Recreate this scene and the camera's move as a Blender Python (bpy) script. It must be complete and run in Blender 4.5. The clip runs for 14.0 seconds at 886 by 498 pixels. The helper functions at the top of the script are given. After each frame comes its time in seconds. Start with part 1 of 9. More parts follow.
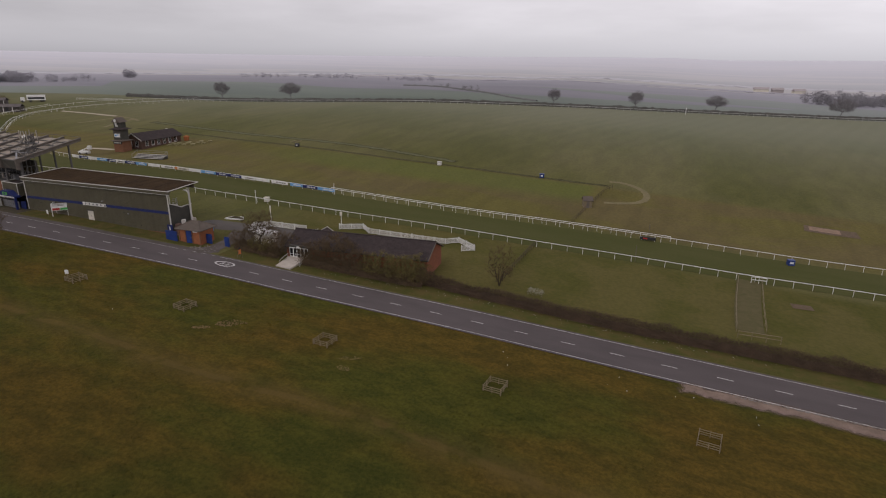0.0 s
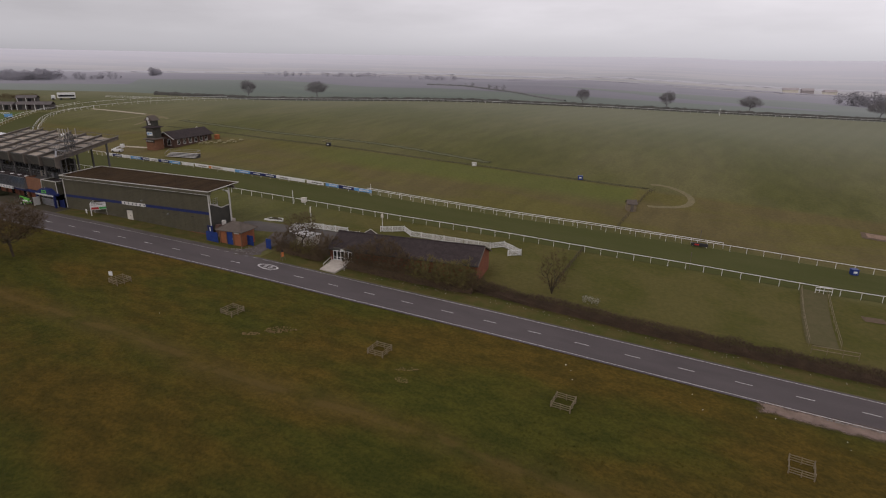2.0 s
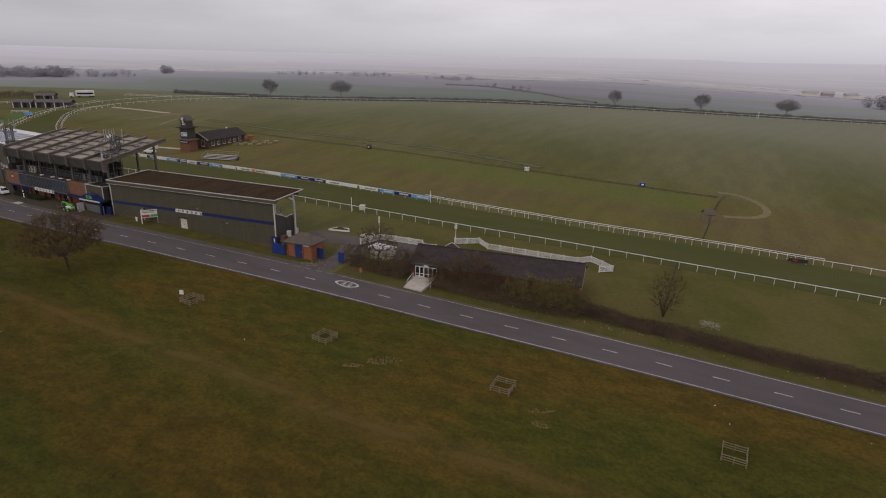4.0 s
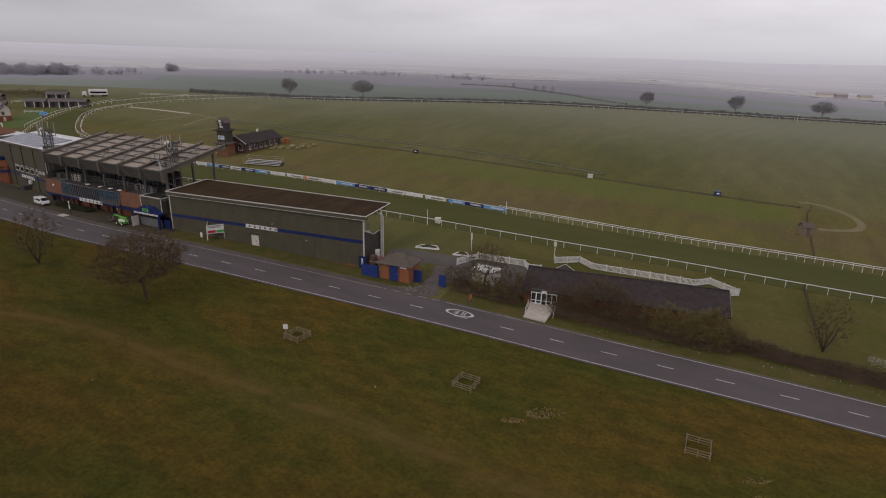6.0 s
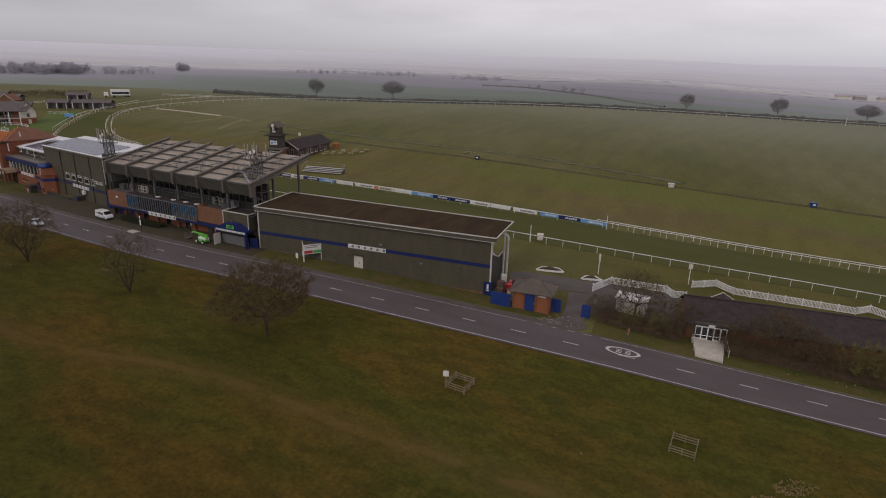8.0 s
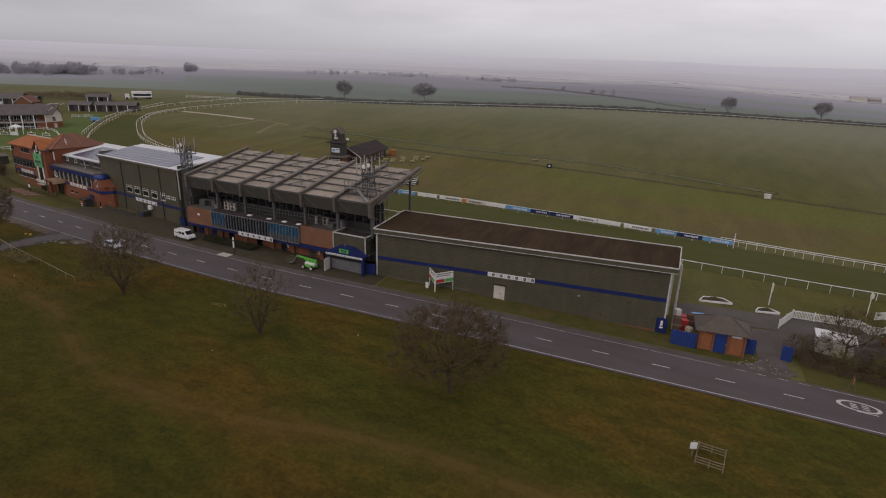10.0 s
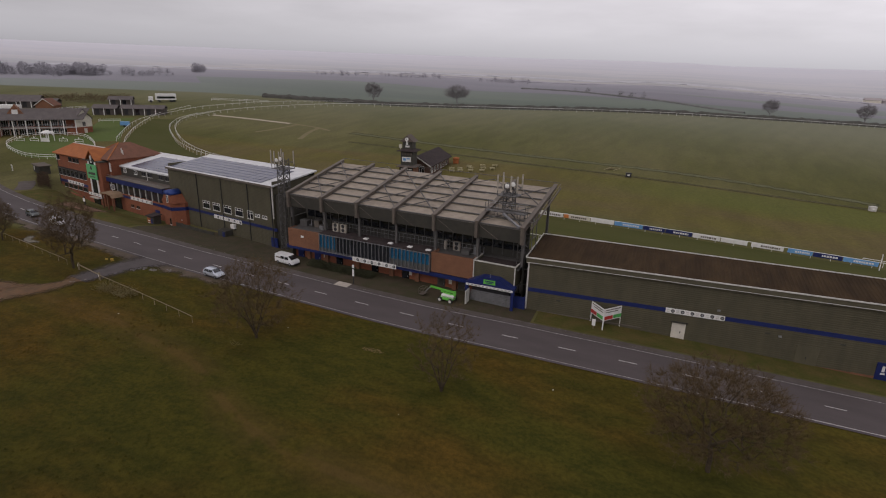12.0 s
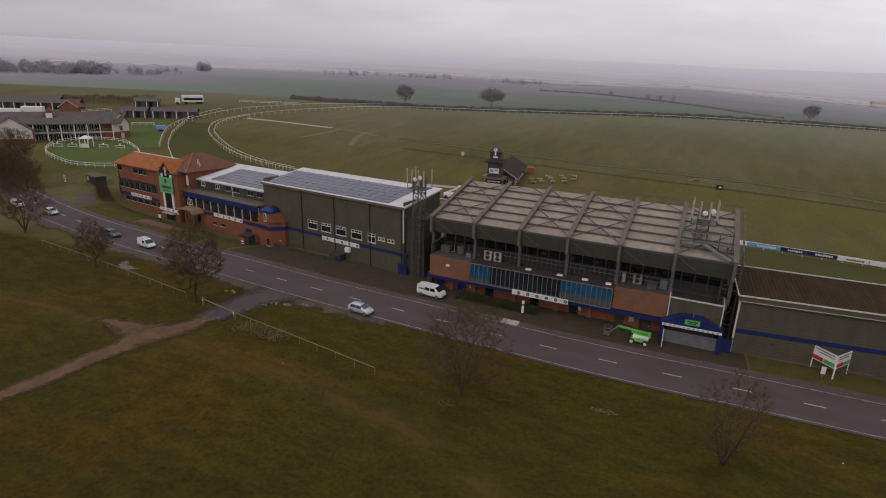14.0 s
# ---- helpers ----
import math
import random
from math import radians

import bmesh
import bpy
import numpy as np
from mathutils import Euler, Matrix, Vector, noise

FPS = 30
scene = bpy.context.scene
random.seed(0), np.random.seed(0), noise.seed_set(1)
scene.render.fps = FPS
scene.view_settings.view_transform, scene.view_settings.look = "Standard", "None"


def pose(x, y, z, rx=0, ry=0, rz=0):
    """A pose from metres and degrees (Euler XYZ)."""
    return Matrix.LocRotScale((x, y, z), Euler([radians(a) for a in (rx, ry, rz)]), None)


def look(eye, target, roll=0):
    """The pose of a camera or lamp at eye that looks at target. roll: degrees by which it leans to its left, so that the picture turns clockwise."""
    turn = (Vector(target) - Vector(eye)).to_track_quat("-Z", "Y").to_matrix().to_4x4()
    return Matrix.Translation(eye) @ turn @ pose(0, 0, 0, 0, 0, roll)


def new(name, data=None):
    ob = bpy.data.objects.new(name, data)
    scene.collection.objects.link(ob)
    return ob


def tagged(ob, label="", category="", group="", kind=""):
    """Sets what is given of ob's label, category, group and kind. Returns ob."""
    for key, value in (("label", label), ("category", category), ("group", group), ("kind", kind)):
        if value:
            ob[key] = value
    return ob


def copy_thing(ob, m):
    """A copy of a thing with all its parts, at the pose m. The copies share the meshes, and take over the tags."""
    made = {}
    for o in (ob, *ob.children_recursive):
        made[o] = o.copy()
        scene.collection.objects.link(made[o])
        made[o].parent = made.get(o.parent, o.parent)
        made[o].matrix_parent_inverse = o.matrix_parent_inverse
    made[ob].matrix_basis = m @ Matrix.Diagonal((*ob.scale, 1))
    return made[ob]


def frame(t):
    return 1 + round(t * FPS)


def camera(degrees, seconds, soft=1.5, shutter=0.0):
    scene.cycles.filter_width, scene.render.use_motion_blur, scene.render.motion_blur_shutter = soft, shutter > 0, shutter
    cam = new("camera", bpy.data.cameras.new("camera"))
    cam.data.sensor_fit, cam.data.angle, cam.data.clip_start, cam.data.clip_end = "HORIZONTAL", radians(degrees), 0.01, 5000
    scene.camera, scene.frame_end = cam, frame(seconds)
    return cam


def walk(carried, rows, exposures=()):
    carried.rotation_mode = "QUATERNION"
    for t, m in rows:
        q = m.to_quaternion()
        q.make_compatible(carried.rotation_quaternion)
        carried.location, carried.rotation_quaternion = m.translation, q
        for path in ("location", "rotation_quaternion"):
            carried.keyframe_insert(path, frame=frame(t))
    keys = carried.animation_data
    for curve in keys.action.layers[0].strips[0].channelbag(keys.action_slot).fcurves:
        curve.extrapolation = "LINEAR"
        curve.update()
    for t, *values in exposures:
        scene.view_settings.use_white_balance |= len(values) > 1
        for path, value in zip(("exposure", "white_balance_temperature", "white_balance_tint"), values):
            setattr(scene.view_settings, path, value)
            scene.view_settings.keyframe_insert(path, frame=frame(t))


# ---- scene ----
# metres in one unit of the plan; the plan's numbers below are all in its own units
K = 1.33
cam = camera(75.6, 14.0, soft=1.1)
# seconds, eye, target, roll
PATH = [
    (0.0, (123.709, -72.951, 28.756), (116.329, -55.385, 22.676), 0.475),
    (0.5, (123.400, -72.996, 28.791), (115.951, -55.462, 22.702), 0.570),
    (1.0, (122.262, -72.841, 28.767), (114.559, -55.420, 22.668), 0.552),
    (1.5, (120.217, -72.495, 28.662), (112.328, -55.160, 22.558), 0.638),
    (2.0, (117.451, -72.096, 28.552), (109.582, -54.752, 22.448), 0.640),
    (2.5, (113.833, -71.670, 28.439), (105.952, -54.331, 22.334), 0.839),
    (3.0, (109.973, -71.277, 28.329), (102.043, -53.961, 22.225), 0.935),
    (5.5, (86.421, -68.796, 28.216), (78.709, -51.386, 22.098), 1.351),
    (6.0, (81.357, -68.369, 28.252), (73.696, -50.944, 22.115), 1.354),
    (6.5, (76.067, -67.869, 28.122), (68.417, -50.435, 21.995), 1.455),
    (7.0, (70.962, -67.523, 28.094), (63.343, -50.079, 21.957), 1.457),
    (7.5, (65.312, -67.209, 28.126), (57.731, -49.752, 21.977), 1.459),
    (8.0, (60.054, -66.969, 28.101), (52.524, -49.484, 21.972), 1.563),
    (10.5, (31.061, -64.880, 27.866), (23.862, -47.246, 21.765), 1.787),
    (11.0, (25.575, -64.514, 27.884), (18.446, -46.848, 21.792), 1.893),
    (11.5, (19.617, -64.241, 27.922), (12.557, -46.545, 21.839), 1.898),
    (12.0, (14.126, -63.933, 27.999), (7.126, -46.217, 21.905), 1.802),
    (12.5, (8.031, -63.816, 28.074), (1.139, -46.055, 21.988), 2.010),
    (13.0, (1.888, -63.729, 28.216), (-4.894, -45.929, 22.119), 2.017),
    (13.5, (-3.964, -63.766, 28.400), (-10.631, -45.928, 22.286), 2.125),
    (14.0, (-10.422, -63.764, 28.516), (-16.962, -45.877, 22.408), 2.234),
]
walk(cam, [(t, look([K * v for v in eye], [K * v for v in target], roll)) for t, eye, target, roll in PATH],
     ((0.0, 0.12), (3.0, 0.09), (6.0, 0.06), (10.5, 0.02), (14.0, 0.02)))

# ---- world, sun ----
world = bpy.data.worlds.new("overcast")
scene.world = world
world.use_nodes = True
wn, wl = world.node_tree.nodes, world.node_tree.links
wn.clear()
w_out = wn.new("ShaderNodeOutputWorld")
w_bg = wn.new("ShaderNodeBackground")
w_sky = wn.new("ShaderNodeTexSky")
w_sky.sky_type, w_sky.sun_disc = "NISHITA", False
w_sky.sun_elevation, w_sky.sun_rotation = radians(42), radians(200)
w_sky.air_density, w_sky.dust_density = 1.0, 4.0
w_dim = wn.new("ShaderNodeVectorMath")
w_dim.operation = "SCALE"
w_dim.inputs["Scale"].default_value = 0.06
w_tc = wn.new("ShaderNodeTexCoord")
w_map = wn.new("ShaderNodeMapping")
w_map.inputs["Scale"].default_value = (1.0, 1.0, 5.0)
w_noise = wn.new("ShaderNodeTexNoise")
w_noise.inputs["Scale"].default_value = 2.3
w_noise.inputs["Detail"].default_value = 5.0
w_noise.inputs["Roughness"].default_value = 0.55
w_cl = wn.new("ShaderNodeValToRGB")
w_cl.color_ramp.elements[0].position, w_cl.color_ramp.elements[0].color = 0.32, (0.55, 0.515, 0.555, 1)
w_cl.color_ramp.elements[1].position, w_cl.color_ramp.elements[1].color = 0.68, (0.80, 0.755, 0.80, 1)
w_sep = wn.new("ShaderNodeSeparateXYZ")
w_hor = wn.new("ShaderNodeMapRange")
w_hor.interpolation_type = "SMOOTHSTEP"
w_hor.inputs["From Min"].default_value, w_hor.inputs["From Max"].default_value = 0.12, 0.32
w_low = wn.new("ShaderNodeMapRange")
w_low.inputs["From Min"].default_value, w_low.inputs["From Max"].default_value = 0.0, 0.15
w_haze = wn.new("ShaderNodeValToRGB")
w_haze.color_ramp.elements[0].color = (0.440, 0.430, 0.462, 1)
w_haze.color_ramp.elements[1].color = (0.715, 0.680, 0.724, 1)
for at_, col in ((0.10, (0.495, 0.481, 0.516)), (0.20, (0.562, 0.544, 0.582)), (0.33, (0.622, 0.600, 0.638)), (0.60, (0.665, 0.636, 0.676))):
    w_haze.color_ramp.elements.new(at_).color = (*col, 1)
w_soft = wn.new("ShaderNodeMapRange")
w_soft.inputs["From Min"].default_value, w_soft.inputs["From Max"].default_value = 0.3, 0.7
w_soft.inputs["To Min"].default_value, w_soft.inputs["To Max"].default_value = 0.86, 1.15
w_veil = wn.new("ShaderNodeVectorMath")
w_veil.operation = "SCALE"
w_hmix = wn.new("ShaderNodeMix")
w_hmix.data_type = "RGBA"
w_mix = wn.new("ShaderNodeMix")
w_mix.data_type = "RGBA"
w_mix.inputs["Factor"].default_value = 0.95
wl.new(w_tc.outputs["Generated"], w_map.inputs["Vector"])
wl.new(w_map.outputs["Vector"], w_noise.inputs["Vector"])
wl.new(w_noise.outputs["Fac"], w_cl.inputs["Fac"])
wl.new(w_noise.outputs["Fac"], w_soft.inputs["Value"])
wl.new(w_tc.outputs["Generated"], w_sep.inputs["Vector"])
wl.new(w_sep.outputs["Z"], w_hor.inputs["Value"])
wl.new(w_sep.outputs["Z"], w_low.inputs["Value"])
wl.new(w_low.outputs["Result"], w_haze.inputs["Fac"])
wl.new(w_haze.outputs["Color"], w_veil.inputs[0])
w_calm = wn.new("ShaderNodeMapRange")
w_calm.inputs["From Min"].default_value, w_calm.inputs["From Max"].default_value = 0.02, 0.07
w_blend = wn.new("ShaderNodeMix")
w_blend.inputs["A"].default_value = 1.0
wl.new(w_sep.outputs["Z"], w_calm.inputs["Value"])
wl.new(w_calm.outputs["Result"], w_blend.inputs["Factor"])
wl.new(w_soft.outputs["Result"], w_blend.inputs["B"])
w_east = wn.new("ShaderNodeMapRange")
w_east.inputs["From Min"].default_value, w_east.inputs["From Max"].default_value = -0.9, 0.3
w_east.inputs["To Min"].default_value, w_east.inputs["To Max"].default_value = 0.83, 1.18
w_both = wn.new("ShaderNodeMath")
w_both.operation = "MULTIPLY"
wl.new(w_sep.outputs["X"], w_east.inputs["Value"])
wl.new(w_blend.outputs["Result"], w_both.inputs[0])
wl.new(w_east.outputs["Result"], w_both.inputs[1])
wl.new(w_both.outputs["Value"], w_veil.inputs["Scale"])
wl.new(w_hor.outputs["Result"], w_hmix.inputs["Factor"])
wl.new(w_veil.outputs["Vector"], w_hmix.inputs["A"])
wl.new(w_cl.outputs["Color"], w_hmix.inputs["B"])
wl.new(w_sky.outputs["Color"], w_dim.inputs[0])
wl.new(w_dim.outputs["Vector"], w_mix.inputs["A"])
wl.new(w_hmix.outputs["Result"], w_mix.inputs["B"])
wl.new(w_mix.outputs["Result"], w_bg.inputs["Color"])
w_bg.inputs["Strength"].default_value = 1.0
wl.new(w_bg.outputs["Background"], w_out.inputs["Surface"])

sun = new("sun", bpy.data.lights.new("sun", "SUN"))
sun.data.energy, sun.data.angle, sun.data.color = 0.5, radians(30), (1.0, 0.93, 0.88)
sun.matrix_world = look((-40, -160, 150), (0, 0, 0))


# ---- ground shape ----
def sp(v, w):
    return w * math.log1p(math.exp(-abs(v) / w)) + max(v, 0)


def ease(v, a, b):
    t = min(max((v - a) / (b - a), 0.0), 1.0)
    return t * t * (3 - 2 * t)


def dip(x, y):
    """The verge falls from the road to the foot of the western buildings."""
    v = y - 4.7 - (-41.95 - x) * 0.2549
    if v < -7.6 or v > 16 or x > -34 or x < -122:
        return 0.0
    depth = 0.35 + 1.3 * ease(-x, 44, 88) if x > -88 else 1.65
    return depth * ease(-x, 34, 44) * (1 - ease(-x, 106, 122)) * ease(v, -7.6, -1.2) * (1 - ease(v, 8, 16))


def gz(x, y):
    """Height of the ground: it falls to the east along the road, rises gently to the north, levels out and climbs to low hills far off."""
    b = -0.052 * sp(x, 10) + 0.05 * sp(x - 230, 25) - 0.012 * (sp(-x - 35, 8) - sp(-x - 110, 8)) + 0.05 * (sp(-x - 125, 12) - sp(-x - 185, 12))
    c = 0.034 * sp(y - 4, 6) - 0.028 * sp(y - 280, 30) - 0.006 * sp(y - 430, 40) - 0.010 * sp(-y - 4, 6)
    mound = 1.3 * ease(y, 3, 9) * (1 - ease(y, 14, 24)) * ease(x, 34, 41) * (1 - ease(x, 58, 70))
    return b + c + mound + 4.3 * ease(y, 62, 175) + 0.3 - dip(x, y) + 72 * ease(math.hypot(x, y), 700, 3800)


# ---- materials ----
def mat(name, c1, c2=None, scale=1.5, rough=0.8, bump=0.0, bscale=30.0, metal=0.0, fine=0.25, stretch=(1, 1, 1), obj_random=0.0, spec=0.3):
    """A painted or natural surface: two colours mixed by a broad noise, a finer grain over it, and relief."""
    m = bpy.data.materials.new(name)
    m.use_nodes = True
    n, l = m.node_tree.nodes, m.node_tree.links
    bs = n["Principled BSDF"]
    bs.inputs["Roughness"].default_value, bs.inputs["Metallic"].default_value = rough, metal
    bs.inputs["Specular IOR Level"].default_value = spec
    c2 = c2 or tuple(v * 0.75 for v in c1)
    geo = n.new("ShaderNodeNewGeometry")
    mp = n.new("ShaderNodeMapping")
    mp.inputs["Scale"].default_value = stretch
    l.new(geo.outputs["Position"], mp.inputs["Vector"])
    n1 = n.new("ShaderNodeTexNoise")
    n1.inputs["Scale"].default_value, n1.inputs["Detail"].default_value, n1.inputs["Roughness"].default_value = scale, 6, 0.6
    l.new(mp.outputs["Vector"], n1.inputs["Vector"])
    r1 = n.new("ShaderNodeValToRGB")
    r1.color_ramp.elements[0].position, r1.color_ramp.elements[0].color = 0.35, (*c1, 1)
    r1.color_ramp.elements[1].position, r1.color_ramp.elements[1].color = 0.65, (*c2, 1)
    l.new(n1.outputs["Fac"], r1.inputs["Fac"])
    n2 = n.new("ShaderNodeTexNoise")
    n2.inputs["Scale"].default_value, n2.inputs["Detail"].default_value = bscale, 4
    l.new(mp.outputs["Vector"], n2.inputs["Vector"])
    mr = n.new("ShaderNodeMapRange")
    mr.inputs["To Min"].default_value, mr.inputs["To Max"].default_value = 1 - fine, 1 + fine
    l.new(n2.outputs["Fac"], mr.inputs["Value"])
    mul = n.new("ShaderNodeVectorMath")
    mul.operation = "SCALE"
    l.new(r1.outputs["Color"], mul.inputs[0])
    l.new(mr.outputs["Result"], mul.inputs["Scale"])
    last = mul
    if obj_random:
        oi = n.new("ShaderNodeObjectInfo")
        rr = n.new("ShaderNodeMapRange")
        rr.inputs["To Min"].default_value, rr.inputs["To Max"].default_value = 1 - obj_random, 1 + obj_random
        l.new(oi.outputs["Random"], rr.inputs["Value"])
        last = n.new("ShaderNodeVectorMath")
        last.operation = "SCALE"
        l.new(mul.outputs["Vector"], last.inputs[0])
        l.new(rr.outputs["Result"], last.inputs["Scale"])
    l.new(last.outputs["Vector"], bs.inputs["Base Color"])
    if bump:
        b = n.new("ShaderNodeBump")
        b.inputs["Strength"].default_value, b.inputs["Distance"].default_value = bump, 0.05
        l.new(n2.outputs["Fac"], b.inputs["Height"])
        l.new(b.outputs["Normal"], bs.inputs["Normal"])
    return m


def brick_mat(name, c1, c2, mortar):
    """Brickwork of real size, on walls of any direction."""
    m = mat(name, c1, c2, 0.6, 0.9, 0.0, 25)
    n, l = m.node_tree.nodes, m.node_tree.links
    bs = n["Principled BSDF"]
    old = bs.inputs["Base Color"].links[0].from_socket
    geo = n.new("ShaderNodeNewGeometry")
    sep = n.new("ShaderNodeSeparateXYZ")
    l.new(geo.outputs["Position"], sep.inputs["Vector"])
    add = n.new("ShaderNodeMath")
    l.new(sep.outputs["X"], add.inputs[0])
    l.new(sep.outputs["Y"], add.inputs[1])
    com = n.new("ShaderNodeCombineXYZ")
    l.new(add.outputs["Value"], com.inputs["X"])
    l.new(sep.outputs["Z"], com.inputs["Y"])
    br = n.new("ShaderNodeTexBrick")
    br.inputs["Scale"].default_value = 1.0
    br.inputs["Brick Width"].default_value, br.inputs["Row Height"].default_value, br.inputs["Mortar Size"].default_value = 0.225, 0.075, 0.008
    br.inputs["Color1"].default_value, br.inputs["Color2"].default_value, br.inputs["Mortar"].default_value = (0.9, 0.9, 0.9, 1), (1.15, 1.1, 1.05, 1), (*mortar, 1)
    l.new(com.outputs["Vector"], br.inputs["Vector"])
    mx = n.new("ShaderNodeMix")
    mx.data_type, mx.blend_type = "RGBA", "MULTIPLY"
    mx.inputs["Factor"].default_value = 1.0
    l.new(old, mx.inputs["A"])
    l.new(br.outputs["Color"], mx.inputs["B"])
    l.new(mx.outputs["Result"], bs.inputs["Base Color"])
    return m


def glass_mat(name, c, rough=0.08):
    m = mat(name, c, tuple(v * 0.6 for v in c), 0.8, rough, 0, 5, 0.0, 0.1, spec=0.7)
    return m


def ground_mat():
    """Rough winter pasture on the near side of the road, mown turf beyond it, haze-paled fields in the distance."""
    m = bpy.data.materials.new("grassland")
    m.use_nodes = True
    n, l = m.node_tree.nodes, m.node_tree.links
    bs = n["Principled BSDF"]
    bs.inputs["Roughness"].default_value = 1.0
    bs.inputs["Specular IOR Level"].default_value = 0.05
    geo, sep, spot = n.new("ShaderNodeNewGeometry"), n.new("ShaderNodeSeparateXYZ"), n.new("ShaderNodeVectorMath")
    spot.operation = "SCALE"
    spot.inputs["Scale"].default_value = 1 / K
    l.new(geo.outputs["Position"], spot.inputs[0])
    l.new(spot.outputs["Vector"], sep.inputs["Vector"])

    def noise_of(scale, stretch=(1, 1, 1), detail=6, rough=0.6, turn=0.0):
        mp = n.new("ShaderNodeMapping")
        mp.inputs["Scale"].default_value = stretch
        mp.inputs["Rotation"].default_value = (0, 0, turn)
        l.new(spot.outputs["Vector"], mp.inputs["Vector"])
        t = n.new("ShaderNodeTexNoise")
        t.inputs["Scale"].default_value, t.inputs["Detail"].default_value, t.inputs["Roughness"].default_value = scale, detail, rough
        l.new(mp.outputs["Vector"], t.inputs["Vector"])
        return t.outputs["Fac"]

    def ramp(fac, a, b, p0=0.38, p1=0.62):
        r = n.new("ShaderNodeMapRange")
        r.interpolation_type = "SMOOTHSTEP"
        r.inputs["From Min"].default_value, r.inputs["From Max"].default_value = p0, p1
        l.new(fac, r.inputs["Value"])
        return mixed(r.outputs["Result"], a, b)

    def mixed(fac, a, b, kind="MIX"):
        x = n.new("ShaderNodeMix")
        x.data_type, x.blend_type = "RGBA", kind
        if isinstance(fac, float):
            x.inputs["Factor"].default_value = fac
        else:
            l.new(fac, x.inputs["Factor"])
        for key, v in (("A", a), ("B", b)):
            if isinstance(v, tuple):
                x.inputs[key].default_value = (*v, 1)
            else:
                l.new(v, x.inputs[key])
        return x.outputs["Result"]

    def step(sock, lo, hi):
        r = n.new("ShaderNodeMapRange")
        r.interpolation_type = "SMOOTHSTEP"
        r.inputs["From Min"].default_value, r.inputs["From Max"].default_value = lo, hi
        l.new(sock, r.inputs["Value"])
        return r.outputs["Result"]

    def calc(op, a, b):
        x = n.new("ShaderNodeMath")
        x.operation = op
        for i, v in enumerate((a, b)):
            if isinstance(v, (int, float)):
                x.inputs[i].default_value = v
            else:
                l.new(v, x.inputs[i])
        return x.outputs["Value"]

    px, py = sep.outputs["X"], sep.outputs["Y"]
    # pasture: tussocks, streaks along the road, worn paths
    big = ramp(noise_of(0.05, (0.6, 1.3, 1), 5, 0.58, 0.1), PASTURE_GREEN, PASTURE_BROWN, 0.40, 0.62)
    mid = ramp(noise_of(0.45, (0.7, 1.3, 1), 7, 0.7, 0.12), (1.17, 1.14, 1.06), (0.78, 0.84, 0.86), 0.37, 0.63)
    fine = ramp(noise_of(2.6, (1, 1, 1), 5, 0.7), (1.18, 1.16, 1.12), (0.80, 0.83, 0.85), 0.36, 0.66)
    past = mixed(1.0, mixed(1.0, big, mid, "MULTIPLY"), fine, "MULTIPLY")
    wob = calc("MULTIPLY", calc("SUBTRACT", noise_of(0.035), 0.5), 5.0)
    bow = calc("MULTIPLY", calc("SUBTRACT", 1.0, step(px, -60.0, 5.0)), 9.0)
    slip = calc("MULTIPLY", calc("MULTIPLY", step(px, -30.0, -8.0), calc("SUBTRACT", 1.0, step(px, -8.0, 22.0))), -5.0)
    d1 = calc("ABSOLUTE", calc("ADD", calc("SUBTRACT", calc("SUBTRACT", calc("ADD", py, 31.0), bow), slip), wob), 0.0)
    track = calc("MAXIMUM", calc("SUBTRACT", 1.0, step(d1, 0.25, 1.0)), calc("MULTIPLY", calc("SUBTRACT", 1.0, step(d1, 0.7, 3.2)), 0.5))
    track = calc("MULTIPLY", track, step(noise_of(0.25), 0.30, 0.55))
    past = mixed(calc("MULTIPLY", track, 0.62), past, PASTURE_WORN)
    # darker sward towards the west
    west = calc("SUBTRACT", 1.0, step(calc("ADD", px, calc("MULTIPLY", noise_of(0.03), 40.0)), -10.0, 85.0))
    past = mixed(west, past, mixed(1.0, past, (0.95, 0.87, 0.87), "MULTIPLY"))
    # darker sward to the south, away from the road
    south = step(calc("ADD", calc("MULTIPLY", py, -1.0), calc("MULTIPLY", noise_of(0.04), 20.0)), 34.0, 58.0)
    past = mixed(south, past, mixed(1.0, past, (0.86, 0.87, 0.87), "MULTIPLY"))
    # course: mown bands and darker damp marks
    cb = ramp(noise_of(0.02, (1.0, 0.7, 1), 5), COURSE_A, COURSE_B, 0.36, 0.64)
    cm = ramp(noise_of(0.18, (1.3, 0.35, 1), 5, 0.6, 0.25), (1.08, 1.08, 1.05), (0.92, 0.92, 0.94), 0.35, 0.65)
    cf = ramp(noise_of(1.6), (1.12, 1.1, 1.08), (0.88, 0.9, 0.9), 0.3, 0.7)
    course = mixed(1.0, mixed(1.0, cb, cm, "MULTIPLY"), cf, "MULTIPLY")
    # yellower grass on the near part of the infield, lush grass between the road and the rail
    near = calc("MULTIPLY", step(py, 45, 50), calc("SUBTRACT", 1.0, step(py, 82, 87)))
    yellow = ramp(noise_of(0.05, (0.6, 1.4, 1), 5), (0.118, 0.100, 0.031), (0.120, 0.092, 0.042), 0.4, 0.6)
    course = mixed(calc("MULTIPLY", near, 0.75), course, mixed(1.0, yellow, mixed(1.0, cm, cf, "MULTIPLY"), "MULTIPLY"))
